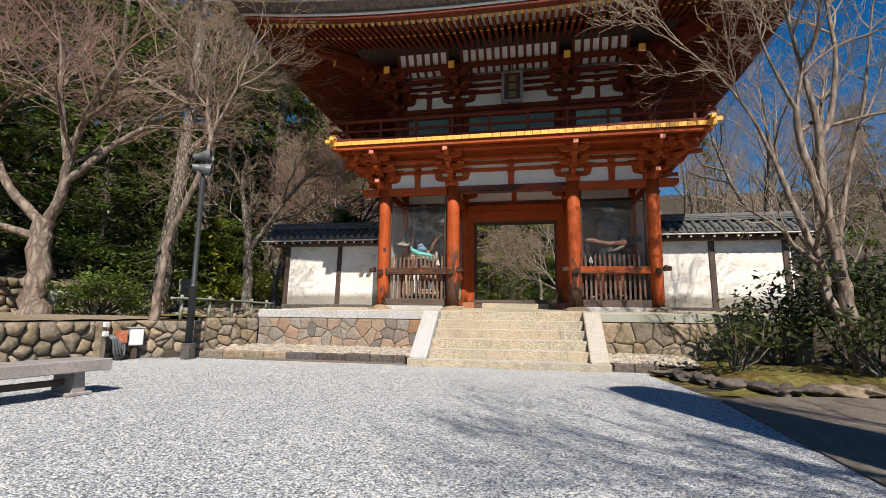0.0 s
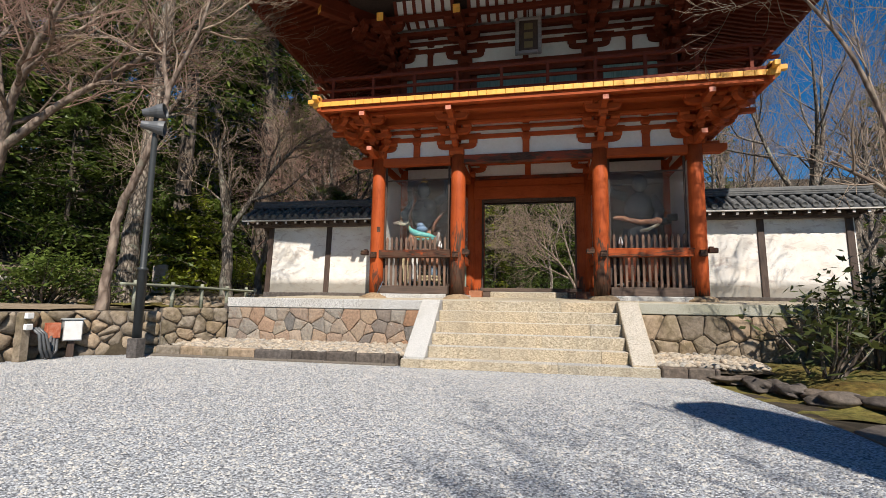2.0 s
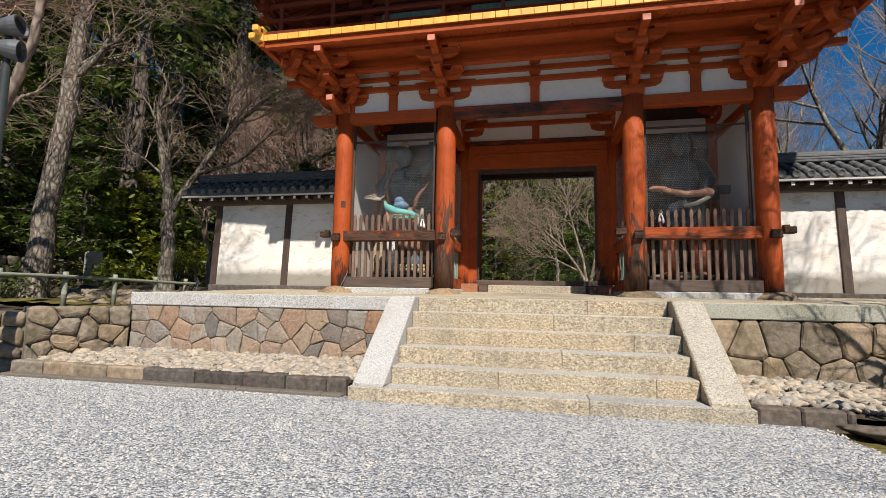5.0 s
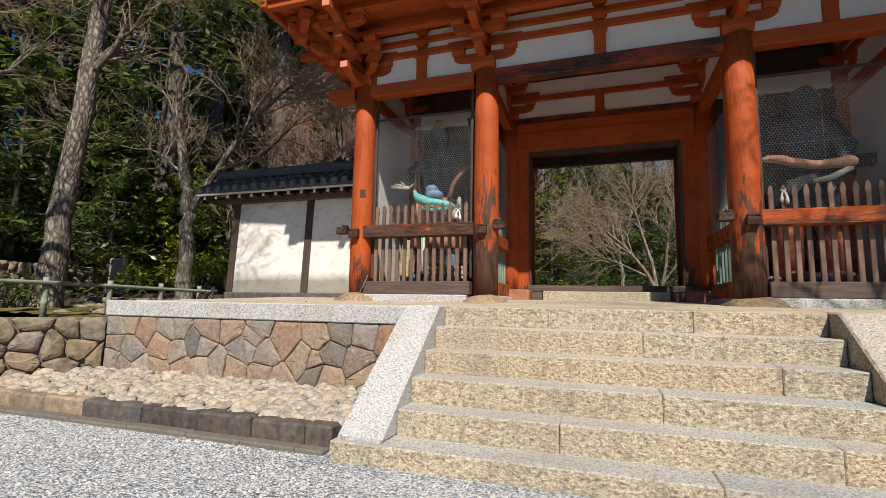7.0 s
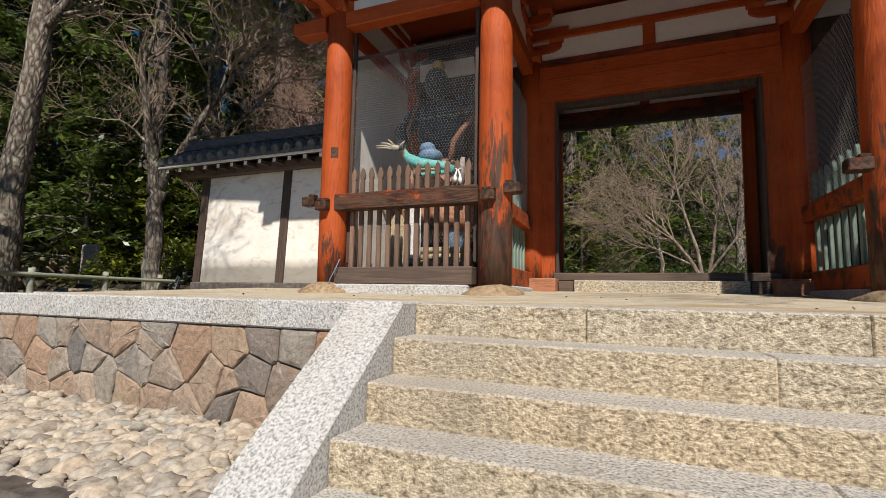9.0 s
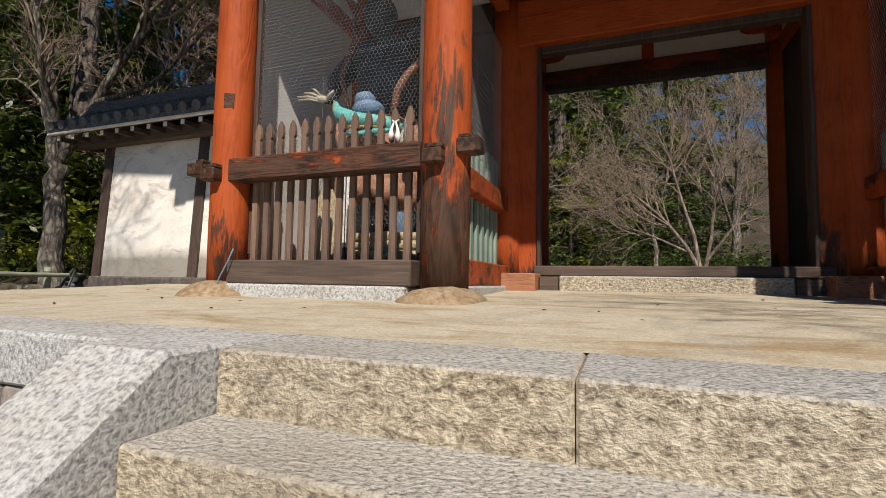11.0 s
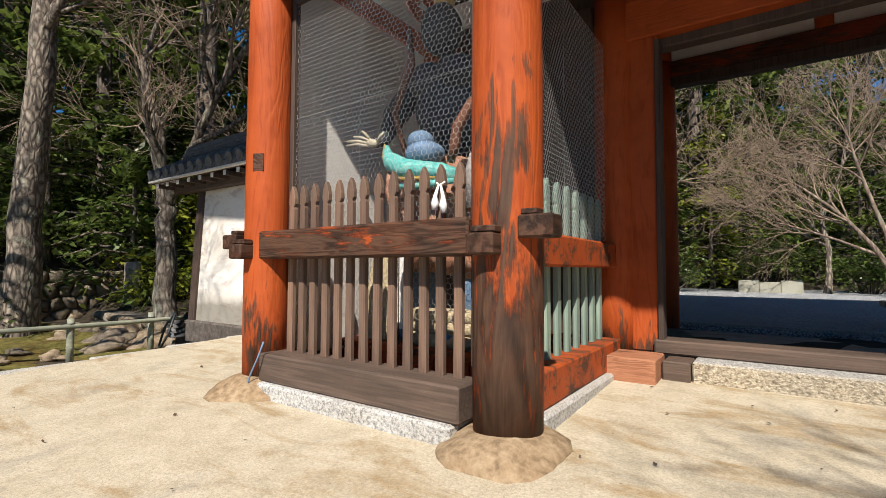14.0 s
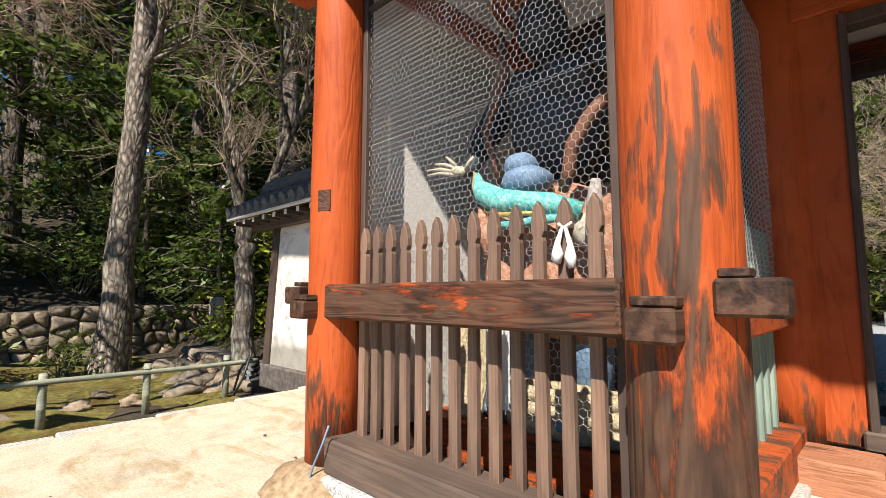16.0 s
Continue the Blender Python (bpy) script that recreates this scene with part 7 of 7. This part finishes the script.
part("cabinet_stand", box(-0.05, 0.05, -0.04, 0.04, 0.0, 0.30, 0.005, m=pose(-8.40, 8.80, 0, 0, 0, 60)), M_DARKWOOD, ebox)
bbox = thing("meter_box", "small rust-brown box beside the cabinet", "electrical box", -8.12, 8.5, 0.0)
part("box_body", box(-0.10, 0.10, -0.06, 0.06, 0.36, 0.62, 0.01, m=pose(-8.45, 8.50, 0, 0, 0, 70)), M_RED, bbox)
part("box_stand", box(-0.03, 0.03, -0.03, 0.03, 0, 0.36, 0.004, m=pose(-8.45, 8.50, 0, 0, 0, 70)), M_DARKWOOD, bbox)
epost = thing("socket_post", "short concrete post carrying white socket covers", "post", -8.08, 8.02, 0.0)
part("post_shaft", box(-8.52, -8.38, 7.95, 8.09, 0.0, 0.80, 0.01), M_BOULDER, epost)
for z in (0.52, 0.70):
    part("socket_cover", box(-8.38, -8.32, 7.96, 8.08, z, z + 0.10, 0.012), M_WHITE, epost, "white plastic socket cover")
for i in range(3):
    h = thing("hose", "grey corrugated cable conduit looping to the ground", "hose", -8.0, 8.3, 0.0, "cable conduits")
    part("hose_run", tube([(-8.38, 8.1 + 0.05 * i, 0.55), (-8.29, 8.16 + 0.05 * i, 0.45), (-8.29, 8.2 + 0.07 * i, 0.2), (-8.31, 8.28 + 0.06 * i, 0.06), (-8.36, 8.4 + 0.06 * i, 0.15), (-8.42, 8.46 + 0.05 * i, 0.4)], 0.024, 8), M_LAMPGREY, h, smooth=True)

# bamboo fence along the lawn
bam = thing("bamboo_fence", "low fence of grey-green bamboo poles on posts", "fence", -8.55, 12.0, 0.85)
PTS = [(-8.30, 9.95), (-8.30, 10.95), (-8.33, 11.92), (-8.36, 12.90), (-8.46, 13.88)]
for i, (x, y) in enumerate(PTS):
    part("fence_post", lathe([(0.042, 0.76), (0.042, 1.05), (0.046, 1.06), (0.042, 1.07), (0.042, 1.33), (0.046, 1.34), (0.042, 1.35), (0.040, 1.43)], 12, m=Matrix.Translation((x, y, 0))), M_BAMBOO, bam, smooth=True)
pts, rad = [], []
for k in range(41):
    t = k / 40
    pts.append((-8.25 - 0.17 * t * t + 0.01 * math.sin(9 * t), 9.55 + t * 4.75, 1.335 + 0.012 * math.sin(5 * t)))
    rad.append(0.030 if k % 4 else 0.034)
part("fence_pole", tube(pts, rad, 12), M_BAMBOO, bam, smooth=True)
for x, y in PTS:
    part("binding", lathe([(0.048, 1.30), (0.05, 1.335), (0.048, 1.37)], 12, m=Matrix.Translation((x, y, 0)), caps=False), M_BLACK, bam)

lan = thing("stone_basin", "round stone basin on a squat stone foot", "basin", -12.3, 10.2, 0.88)
part("basin_foot", box(-12.52, -12.12, 10.0, 10.4, 0.84, 1.10, 0.03), M_BOULDER, lan)
part("basin_bowl", lathe([(0.14, 1.10), (0.12, 1.25), (0.30, 1.40), (0.33, 1.50), (0.28, 1.52), (0.2, 1.46)], 20, m=Matrix.Translation((-12.32, 10.2, 0))), M_GRANITE, lan, smooth=True)
sb = thing("notice_stone", "upright flat stone slab beside the trees", "stone", -12.6, 15.27, 0.9)
part("slab_face", box(-12.88, -12.36, 15.2, 15.34, 0.85, 2.2, 0.03), M_GREYWOOD, sb)
sg = thing("garden_sign", "small white label on a thin stake", "sign", -10.6, 16.1, 1.0)
part("sign_plate", box(-10.70, -10.50, 16.09, 16.10, 1.50, 1.66, 0.003), M_WHITE, sg)
part("sign_stake", tube([(-10.6, 16.11, 0.9), (-10.6, 16.11, 1.6)], 0.012, 6), M_STEEL, sg)
for i in range(4):
    rt = thing("spare_roof_tile", "grey roof tile stacked beside the wall's end", "roof tile", -8.55, 14.35, 1.2, "stacked tiles")
    placed("tile_body", COVER, pose(-8.62 + 0.02 * i, 14.2, 1.02 + 0.07 * i, 0, 0, 12 * i), rt)
gh = thing("garden_hose", "black hose hanging at the wall's end", "hose", -8.4, 14.1, 0.9)
part("hose_loop", tube([(-8.36, 14.15, 1.42), (-8.42, 14.05, 1.2), (-8.5, 14.02, 0.95), (-8.42, 13.98, 0.88), (-8.34, 14.06, 1.1), (-8.33, 14.15, 1.4)], 0.016, 8), M_BLACK, gh, smooth=True)

# the courtyard seen through the door
cb = thing("low_bench", "low black bench on the courtyard gravel", "bench", 0.55, 19.4, 1.33)
part("bench_top", box(0.12, 1.0, 19.15, 19.6, 1.58, 1.66, 0.01), M_BLACK, cb)
for x in (0.24, 0.88):
    part("bench_leg", box(x - 0.05, x + 0.05, 19.2, 19.55, 1.33, 1.579, 0.006), M_BLACK, cb)
pb = thing("stone_planter", "pale rectangular stone planter by the courtyard shrubs", "planter", -1.6, 30.2, 1.33)
for k in range(3):
    part("planter_block", box(-2.05 + k * 0.6, -1.457 + k * 0.6, 29.9, 30.5, 1.30, 1.74 - 0.06 * (k % 2), 0.02), M_SLAB_SHADE, pb)


# ---- stones, pebbles, gravel ----
def cells(w, h, n, seed, relax=3):
    """Irregular cells that fill a w by h oblong."""
    rs = np.random.RandomState(seed)
    k = max(1, int(round(math.sqrt(n * w / h))))
    rows = max(1, int(round(n / k)))
    pts = np.array([((i + 0.5 + 0.5 * (j % 2) * 0.8 + rs.uniform(-0.48, 0.48)) * w / (k + 0.4), (j + 0.5 + rs.uniform(-0.42, 0.42)) * h / rows) for j in range(rows) for i in range(k)])
    out = []
    for p in pts:
        poly = [np.array(q, float) for q in ((0, 0), (w, 0), (w, h), (0, h))]
        near = pts[np.argsort(((pts - p) ** 2).sum(1))[1:16]]
        for q in near:
            mid, d = (p + q) / 2, q - p
            nxt = []
            for a, b in zip(poly, poly[1:] + poly[:1]):
                sa, sb_ = (a - mid) @ d, (b - mid) @ d
                if sa <= 0:
                    nxt.append(a)
                if sa * sb_ < 0:
                    nxt.append(a + (b - a) * sa / (sa - sb_))
            poly = nxt
            if len(poly) < 3:
                break
        if len(poly) >= 3:
            out.append(np.array(poly))
    return out


def stone_face(poly, joint, depth, bulge, rs, cut=0.18):
    """A dressed stone: the cell drawn in by the joint, domed outward along -y."""
    c = poly.mean(0)
    keep = [poly[0]]
    for p in poly[1:]:
        if np.linalg.norm(p - keep[-1]) > 0.02:
            keep.append(p)
    poly = np.array(keep)
    if len(poly) < 3:
        return None
    pts = []
    for a, b in zip(poly, np.roll(poly, -1, 0)):
        pts += [a * (1 - cut) + b * cut, a * 0.5 + b * 0.5 + (c - (a + b) / 2) * rs.uniform(-0.03, 0.05), a * cut + b * (1 - cut)]
    pts = np.array(pts)
    size = np.sqrt(((pts - c) ** 2).sum(1)).mean()
    if size < 0.03:
        return None
    b = bmesh.new()
    rings = []
    for inset, d in ((joint, 0.0), (joint, -depth * 0.6), (joint + 0.014, -depth), (joint + 0.05, -depth - bulge * 0.55)):
        k = max(0.15, 1 - inset / size)
        rings.append([b.verts.new((c[0] + (p[0] - c[0]) * k, d + (rs.uniform(-0.006, 0.006) if d < 0 else 0), c[1] + (p[1] - c[1]) * k)) for p in pts])
    n = len(pts)
    for lo, hi in zip(rings, rings[1:]):
        for i in range(n):
            b.faces.new((lo[i], lo[(i + 1) % n], hi[(i + 1) % n], hi[i]))
    top = b.verts.new((c[0], -depth - bulge, c[1]))
    for i in range(n):
        b.faces.new((rings[-1][i], rings[-1][(i + 1) % n], top))
    bmesh.ops.recalc_face_normals(b, faces=b.faces)
    return b


def stone_wall(name, label, p0, p1, z0, height, count, seed, mat, depth=0.04, bulge=0.03, joint=0.008, back=0.35, cut=0.18):
    """Fieldstones on a core, from p0 to p1; the face looks to the right of that way."""
    d = Vector((p1[0] - p0[0], p1[1] - p0[1]))
    ln, ang = d.length, math.degrees(math.atan2(d.y, d.x))
    m = pose(p0[0], p0[1], z0, 0, 0, ang)
    w = tagged(part(name, box(0, ln, 0.004, back, -0.1, height - 0.02, 0, m=m), M_MORTAR), label, "wall", kind="structure")
    rs = np.random.RandomState(seed)
    for poly in cells(ln, height, count, seed):
        b = stone_face(poly, joint, depth, bulge * rs.uniform(0.5, 1.5), rs, cut)
        if b:
            bmesh.ops.transform(b, matrix=m, verts=b.verts)
            part("stone", b, mat, w, smooth=bulge > 0.04)
    return w


stone_wall("plinth_facing", "irregular brown and grey fieldstones facing the platform", (-6.73, EDGE_Y + 0.05), (-2.56, EDGE_Y + 0.05), 0.18, 0.74, 36, 1, M_STONE, 0.035, 0.012, 0.004, cut=0.05)
stone_wall("plinth_facing", "mossy brown fieldstones facing the platform", (1.38, EDGE_Y + 0.05), (5.45, EDGE_Y + 0.05), 0.15, 0.77, 26, 2, M_BOULDER, 0.04, 0.03, 0.006, cut=0.09)
stone_wall("retaining_wall", "mossy boulder retaining wall below the terrace", (-9.5, -1.0), (-8.62, 9.0), -0.05, 0.87, 130, 3, M_BOULDER, 0.06, 0.07, 0.012, 0.5)
stone_wall("retaining_wall", "mossy boulder retaining wall below the terrace", (-8.62, 9.0), (-7.46, 9.76), -0.05, 0.88, 18, 4, M_BOULDER, 0.05, 0.05, 0.01, 0.5)
stone_wall("retaining_wall", "dark squared stones beside the pebble bed", (-7.46, 9.76), (-6.80, 10.80), 0.0, 0.90, 14, 5, M_BOULDER, 0.05, 0.035, 0.008, 0.5)
stone_wall("garden_wall", "dry stone wall under the trees", (-14.5, 4.0), (-14.35, 12.6), 0.80, 1.12, 130, 6, M_BOULDER, 0.07, 0.07, 0.014, 0.6)
stone_wall("garden_wall", "dry stone wall under the trees", (-14.35, 12.6), (-14.1, 16.6), 0.80, 1.22, 66, 7, M_BOULDER, 0.07, 0.07, 0.014, 0.6)
stone_wall("bed_wall", "low stone edging round the tree bed", (-12.9, 14.75), (-8.7, 14.35), 0.80, 0.38, 28, 8, M_BOULDER, 0.06, 0.06, 0.014, 0.6)


def rock_mesh(name, seed, mat, rough=0.35, sub=2):
    b = bmesh.new()
    bmesh.ops.create_icosphere(b, subdivisions=sub, radius=1.0)
    for v in b.verts:
        v.co *= 1 + rough * noise.noise(v.co * 1.1 + Vector((seed * 5.1, seed * 1.7, 0))) + 0.3 * rough * noise.noise(v.co * 2.9 + Vector((seed, 0, seed)))
        v.co.z = max(v.co.z, -0.6)
    return mesh_of(name, b, mat, sub > 1)


ROCKS = [rock_mesh("boulder", i, M_BOULDER, 0.8, 3) for i in range(5)]
DARKROCKS = [rock_mesh("boulder", i + 9, M_DARKSTONE, 0.8, 3) for i in range(4)]
rb = random.Random(8)
for i, (x, y, r) in enumerate(((2.35, 9.2, 0.16), (2.5, 8.95, 0.17), (2.62, 8.7, 0.15), (2.75, 8.45, 0.18), (2.88, 8.2, 0.15), (3.0, 7.95, 0.18), (3.2, 7.75, 0.15), (3.5, 7.65, 0.18), (3.85, 7.65, 0.16), (4.2, 7.7, 0.18), (4.6, 7.8, 0.2), (5.2, 7.9, 0.2), (5.8, 8.0, 0.22), (6.5, 8.1, 0.2))):
    o = new("boulder", (DARKROCKS[i % 4] if i < 9 else ROCKS[i % 5]))
    o.matrix_basis = pose(x, y, 0.04, rb.uniform(-15, 15), 0, rb.uniform(0, 360)) @ Matrix.Diagonal((r * 1.7, r * 0.9, r * 0.5, 1))
    tagged(o, "low mossy boulder edging the garden", "rock", "garden edging rocks")
for i, (x, y, r) in enumerate(((-9.3, 13.6, 0.22), (-9.9, 13.9, 0.3), (-10.6, 13.5, 0.18), (-8.95, 12.9, 0.14), (-9.6, 12.7, 0.12), (-10.9, 14.1, 0.3), (-11.6, 13.9, 0.22), (-9.2, 14.15, 0.3), (-10.2, 14.35, 0.35), (-8.9, 11.6, 0.12), (-9.1, 12.3, 0.14), (-12.6, 11.3, 0.14), (-10.9, 10.9, 0.1))):
    o = new("boulder", ROCKS[i % 5])
    o.matrix_basis = pose(x, y, gz(x, y) + 0.05, rb.uniform(-15, 15), 0, rb.uniform(0, 360)) @ Matrix.Diagonal((r * 1.2, r, r * 0.6, 1))
    tagged(o, "flat weathered rock lying on the mossy lawn", "rock", "lawn rocks")

# kerb stones in front of the pebble bed
kerb = thing("kerb", "row of dark kerb stones in front of the pebbles", "kerb", -5, 9.55, 0.0, kind="structure")
x = -7.30
while x < -2.66:
    e = min(-2.62, x + rb.uniform(0.45, 0.75))
    part("kerb_stone", box(x + 0.004, e - 0.004, 9.50 + rb.uniform(-0.01, 0.01), 9.66, -0.05, 0.20 + rb.uniform(-0.012, 0.012), 0.02), M_DARKSTONE if x > -5.6 else M_BOULDER, kerb)
    part("kerb_foot", box(x + 0.003, e - 0.003, 9.38, 9.498, -0.05, 0.055 + rb.uniform(-0.006, 0.006), 0.012), M_MORTAR, kerb, "flat worn foot stone")
    x = e
x = 1.44
while x < 2.2:
    e = min(2.24, x + rb.uniform(0.35, 0.5))
    part("kerb_stone", box(x + 0.004, e - 0.004, 9.42, 9.58, -0.05, 0.17, 0.02), M_DARKSTONE, kerb)
    x = e
for k in range(9):
    y0 = EDGE_Y + 0.2 + k * 0.42
    part("edge_rock", box(-6.99, -6.76, y0, y0 + 0.41, 0.78, 0.98 + rb.uniform(-0.02, 0.03), 0.03), M_DARKSTONE, kerb)


def bed(x, y):
    return 0.12 + 0.07 * (y - 9.6)


tagged(new("pebble_bed", grid_mesh("pebble_bed", np.arange(-7.4, -2.5, 0.2), np.arange(9.58, 10.9, 0.2), bed, M_FOREST, 0.01)), "earth under the loose pebbles", "ground", kind="structure")
tagged(new("pebble_bed", grid_mesh("pebble_bed", np.arange(1.4, 3.3, 0.2), np.arange(9.5, 10.9, 0.2), bed, M_FOREST, 0.01)), "earth under the loose pebbles", "ground", kind="structure")
PEB = [rock_mesh("pebble", i + 20, M_PEBBLE1, 0.5, 2) for i in range(7)]
peb = thing("pebble_strip", "strip of loose rounded pale pebbles", "pebbles", -4, 10.1, 0.1, kind="structure")
rs = np.random.RandomState(9)
count, VV, FF, base_n = 0, [], [], 0
src = []
for me in PEB:
    co = np.zeros(len(me.vertices) * 3, np.float32)
    me.vertices.foreach_get("co", co)
    tri = np.array([list(p.vertices) for p in me.polygons])
    src.append((co.reshape(-1, 3), tri))
for i in range(2600):
    right = i % 5 == 0
    x = rs.uniform(1.42, 3.0) if right else -2.6 - 4.6 * rs.uniform(0, 1)
    y = rs.uniform(9.62, 10.72)
    if not right and x < -6.75 and y > 9.55 + (x + 7.5) * 1.6:
        continue
    r = rs.uniform(0.026, 0.072) * (1.25 if rs.uniform() > 0.85 else 1)
    m = pose(x, y, bed(x, y) + r * 0.45 + rs.uniform(0, 0.02), rs.uniform(-25, 25), rs.uniform(-25, 25), rs.uniform(0, 360)) @ Matrix.Diagonal((r * 1.3, r * 0.95, r * 0.6, 1))
    k = i % 7
    if count < 300 and not right and x > -4.4:
        placed("pebble", PEB[k], m, peb)
        count += 1
    else:
        a = np.array(m)
        VV.append(src[k][0] @ a[:3, :3].T + a[:3, 3])
        FF.append(src[k][1] + base_n)
        base_n += len(src[k][0])


def tris(name, v, f, mat):
    me = bpy.data.meshes.new(name)
    me.vertices.add(len(v))
    me.vertices.foreach_set("co", v.astype(np.float32).ravel())
    me.loops.add(f.size)
    me.loops.foreach_set("vertex_index", f.astype(np.int32).ravel())
    me.polygons.add(len(f))
    me.polygons.foreach_set("loop_start", np.arange(0, f.size, 3, dtype=np.int32))
    me.materials.append(mat)
    me.update(calc_edges=True)
    return me


joined = placed("pebbles", tris("pebbles", np.concatenate(VV), np.concatenate(FF), M_PEBBLE), Matrix.Identity(4), peb)
tagged(joined, kind="stuff")

# loose crushed stones on the forecourt
n = 70000
rs = np.random.RandomState(10)
gx = rs.uniform(-8.6, 2.0, n)
gy = 9.35 - 9.6 * rs.uniform(0, 1, n) ** 1.15
octa = np.array([(1, 0, 0), (-1, 0, 0), (0, 1, 0), (0, -1, 0), (0, 0, 1), (0, 0, -0.6)], float)
of = np.array([(0, 2, 4), (2, 1, 4), (1, 3, 4), (3, 0, 4)])
rad = rs.uniform(0.006, 0.0135, n)[:, None, None]
v = octa[None] * rad * rs.uniform(0.6, 1.3, (n, 1, 3)) * (1 + rs.uniform(-0.25, 0.25, (n, 6, 1)))
a = rs.uniform(0, 2 * math.pi, n)
ca, sa = np.cos(a)[:, None], np.sin(a)[:, None]
v = np.stack([v[..., 0] * ca - v[..., 1] * sa + gx[:, None], v[..., 0] * sa + v[..., 1] * ca + gy[:, None], v[..., 2] * 0.8 + 0.021], -1).reshape(-1, 3)
f = (of[None] + np.arange(n)[:, None, None] * 6).reshape(-1, 3)
inside = ~((gx > -2.7) & (gx < 1.5) & (gy > 9.2))
f = f.reshape(n, 4, 3)[inside & (gx > np.interp(gy, [-1, 4, 8.3, 9.5], [-8.9, -8.8, -8.4, -7.3]))].reshape(-1, 3)
tagged(new("loose_gravel", tris("loose_gravel", v, f, M_CHIP)), "loose pale crushed stones lying on the forecourt", "gravel", kind="stuff")
# leaf litter and grit on the platform
n = 60
lx, ly = rs.uniform(-5.5, 4.5, n), rs.uniform(11.2, 14.4, n)
lv, lf = leaves(rs, np.stack([lx, ly, np.array([floor_z(q) + 0.013 for q in ly])], 1), 0.03, 1.6, 0.0, 0.12)
tagged(new("fallen_leaves", quads("fallen_leaves", lv, lf, M_DARKX)), "few dry brown leaves scattered on the platform", "leaves", kind="stuff")
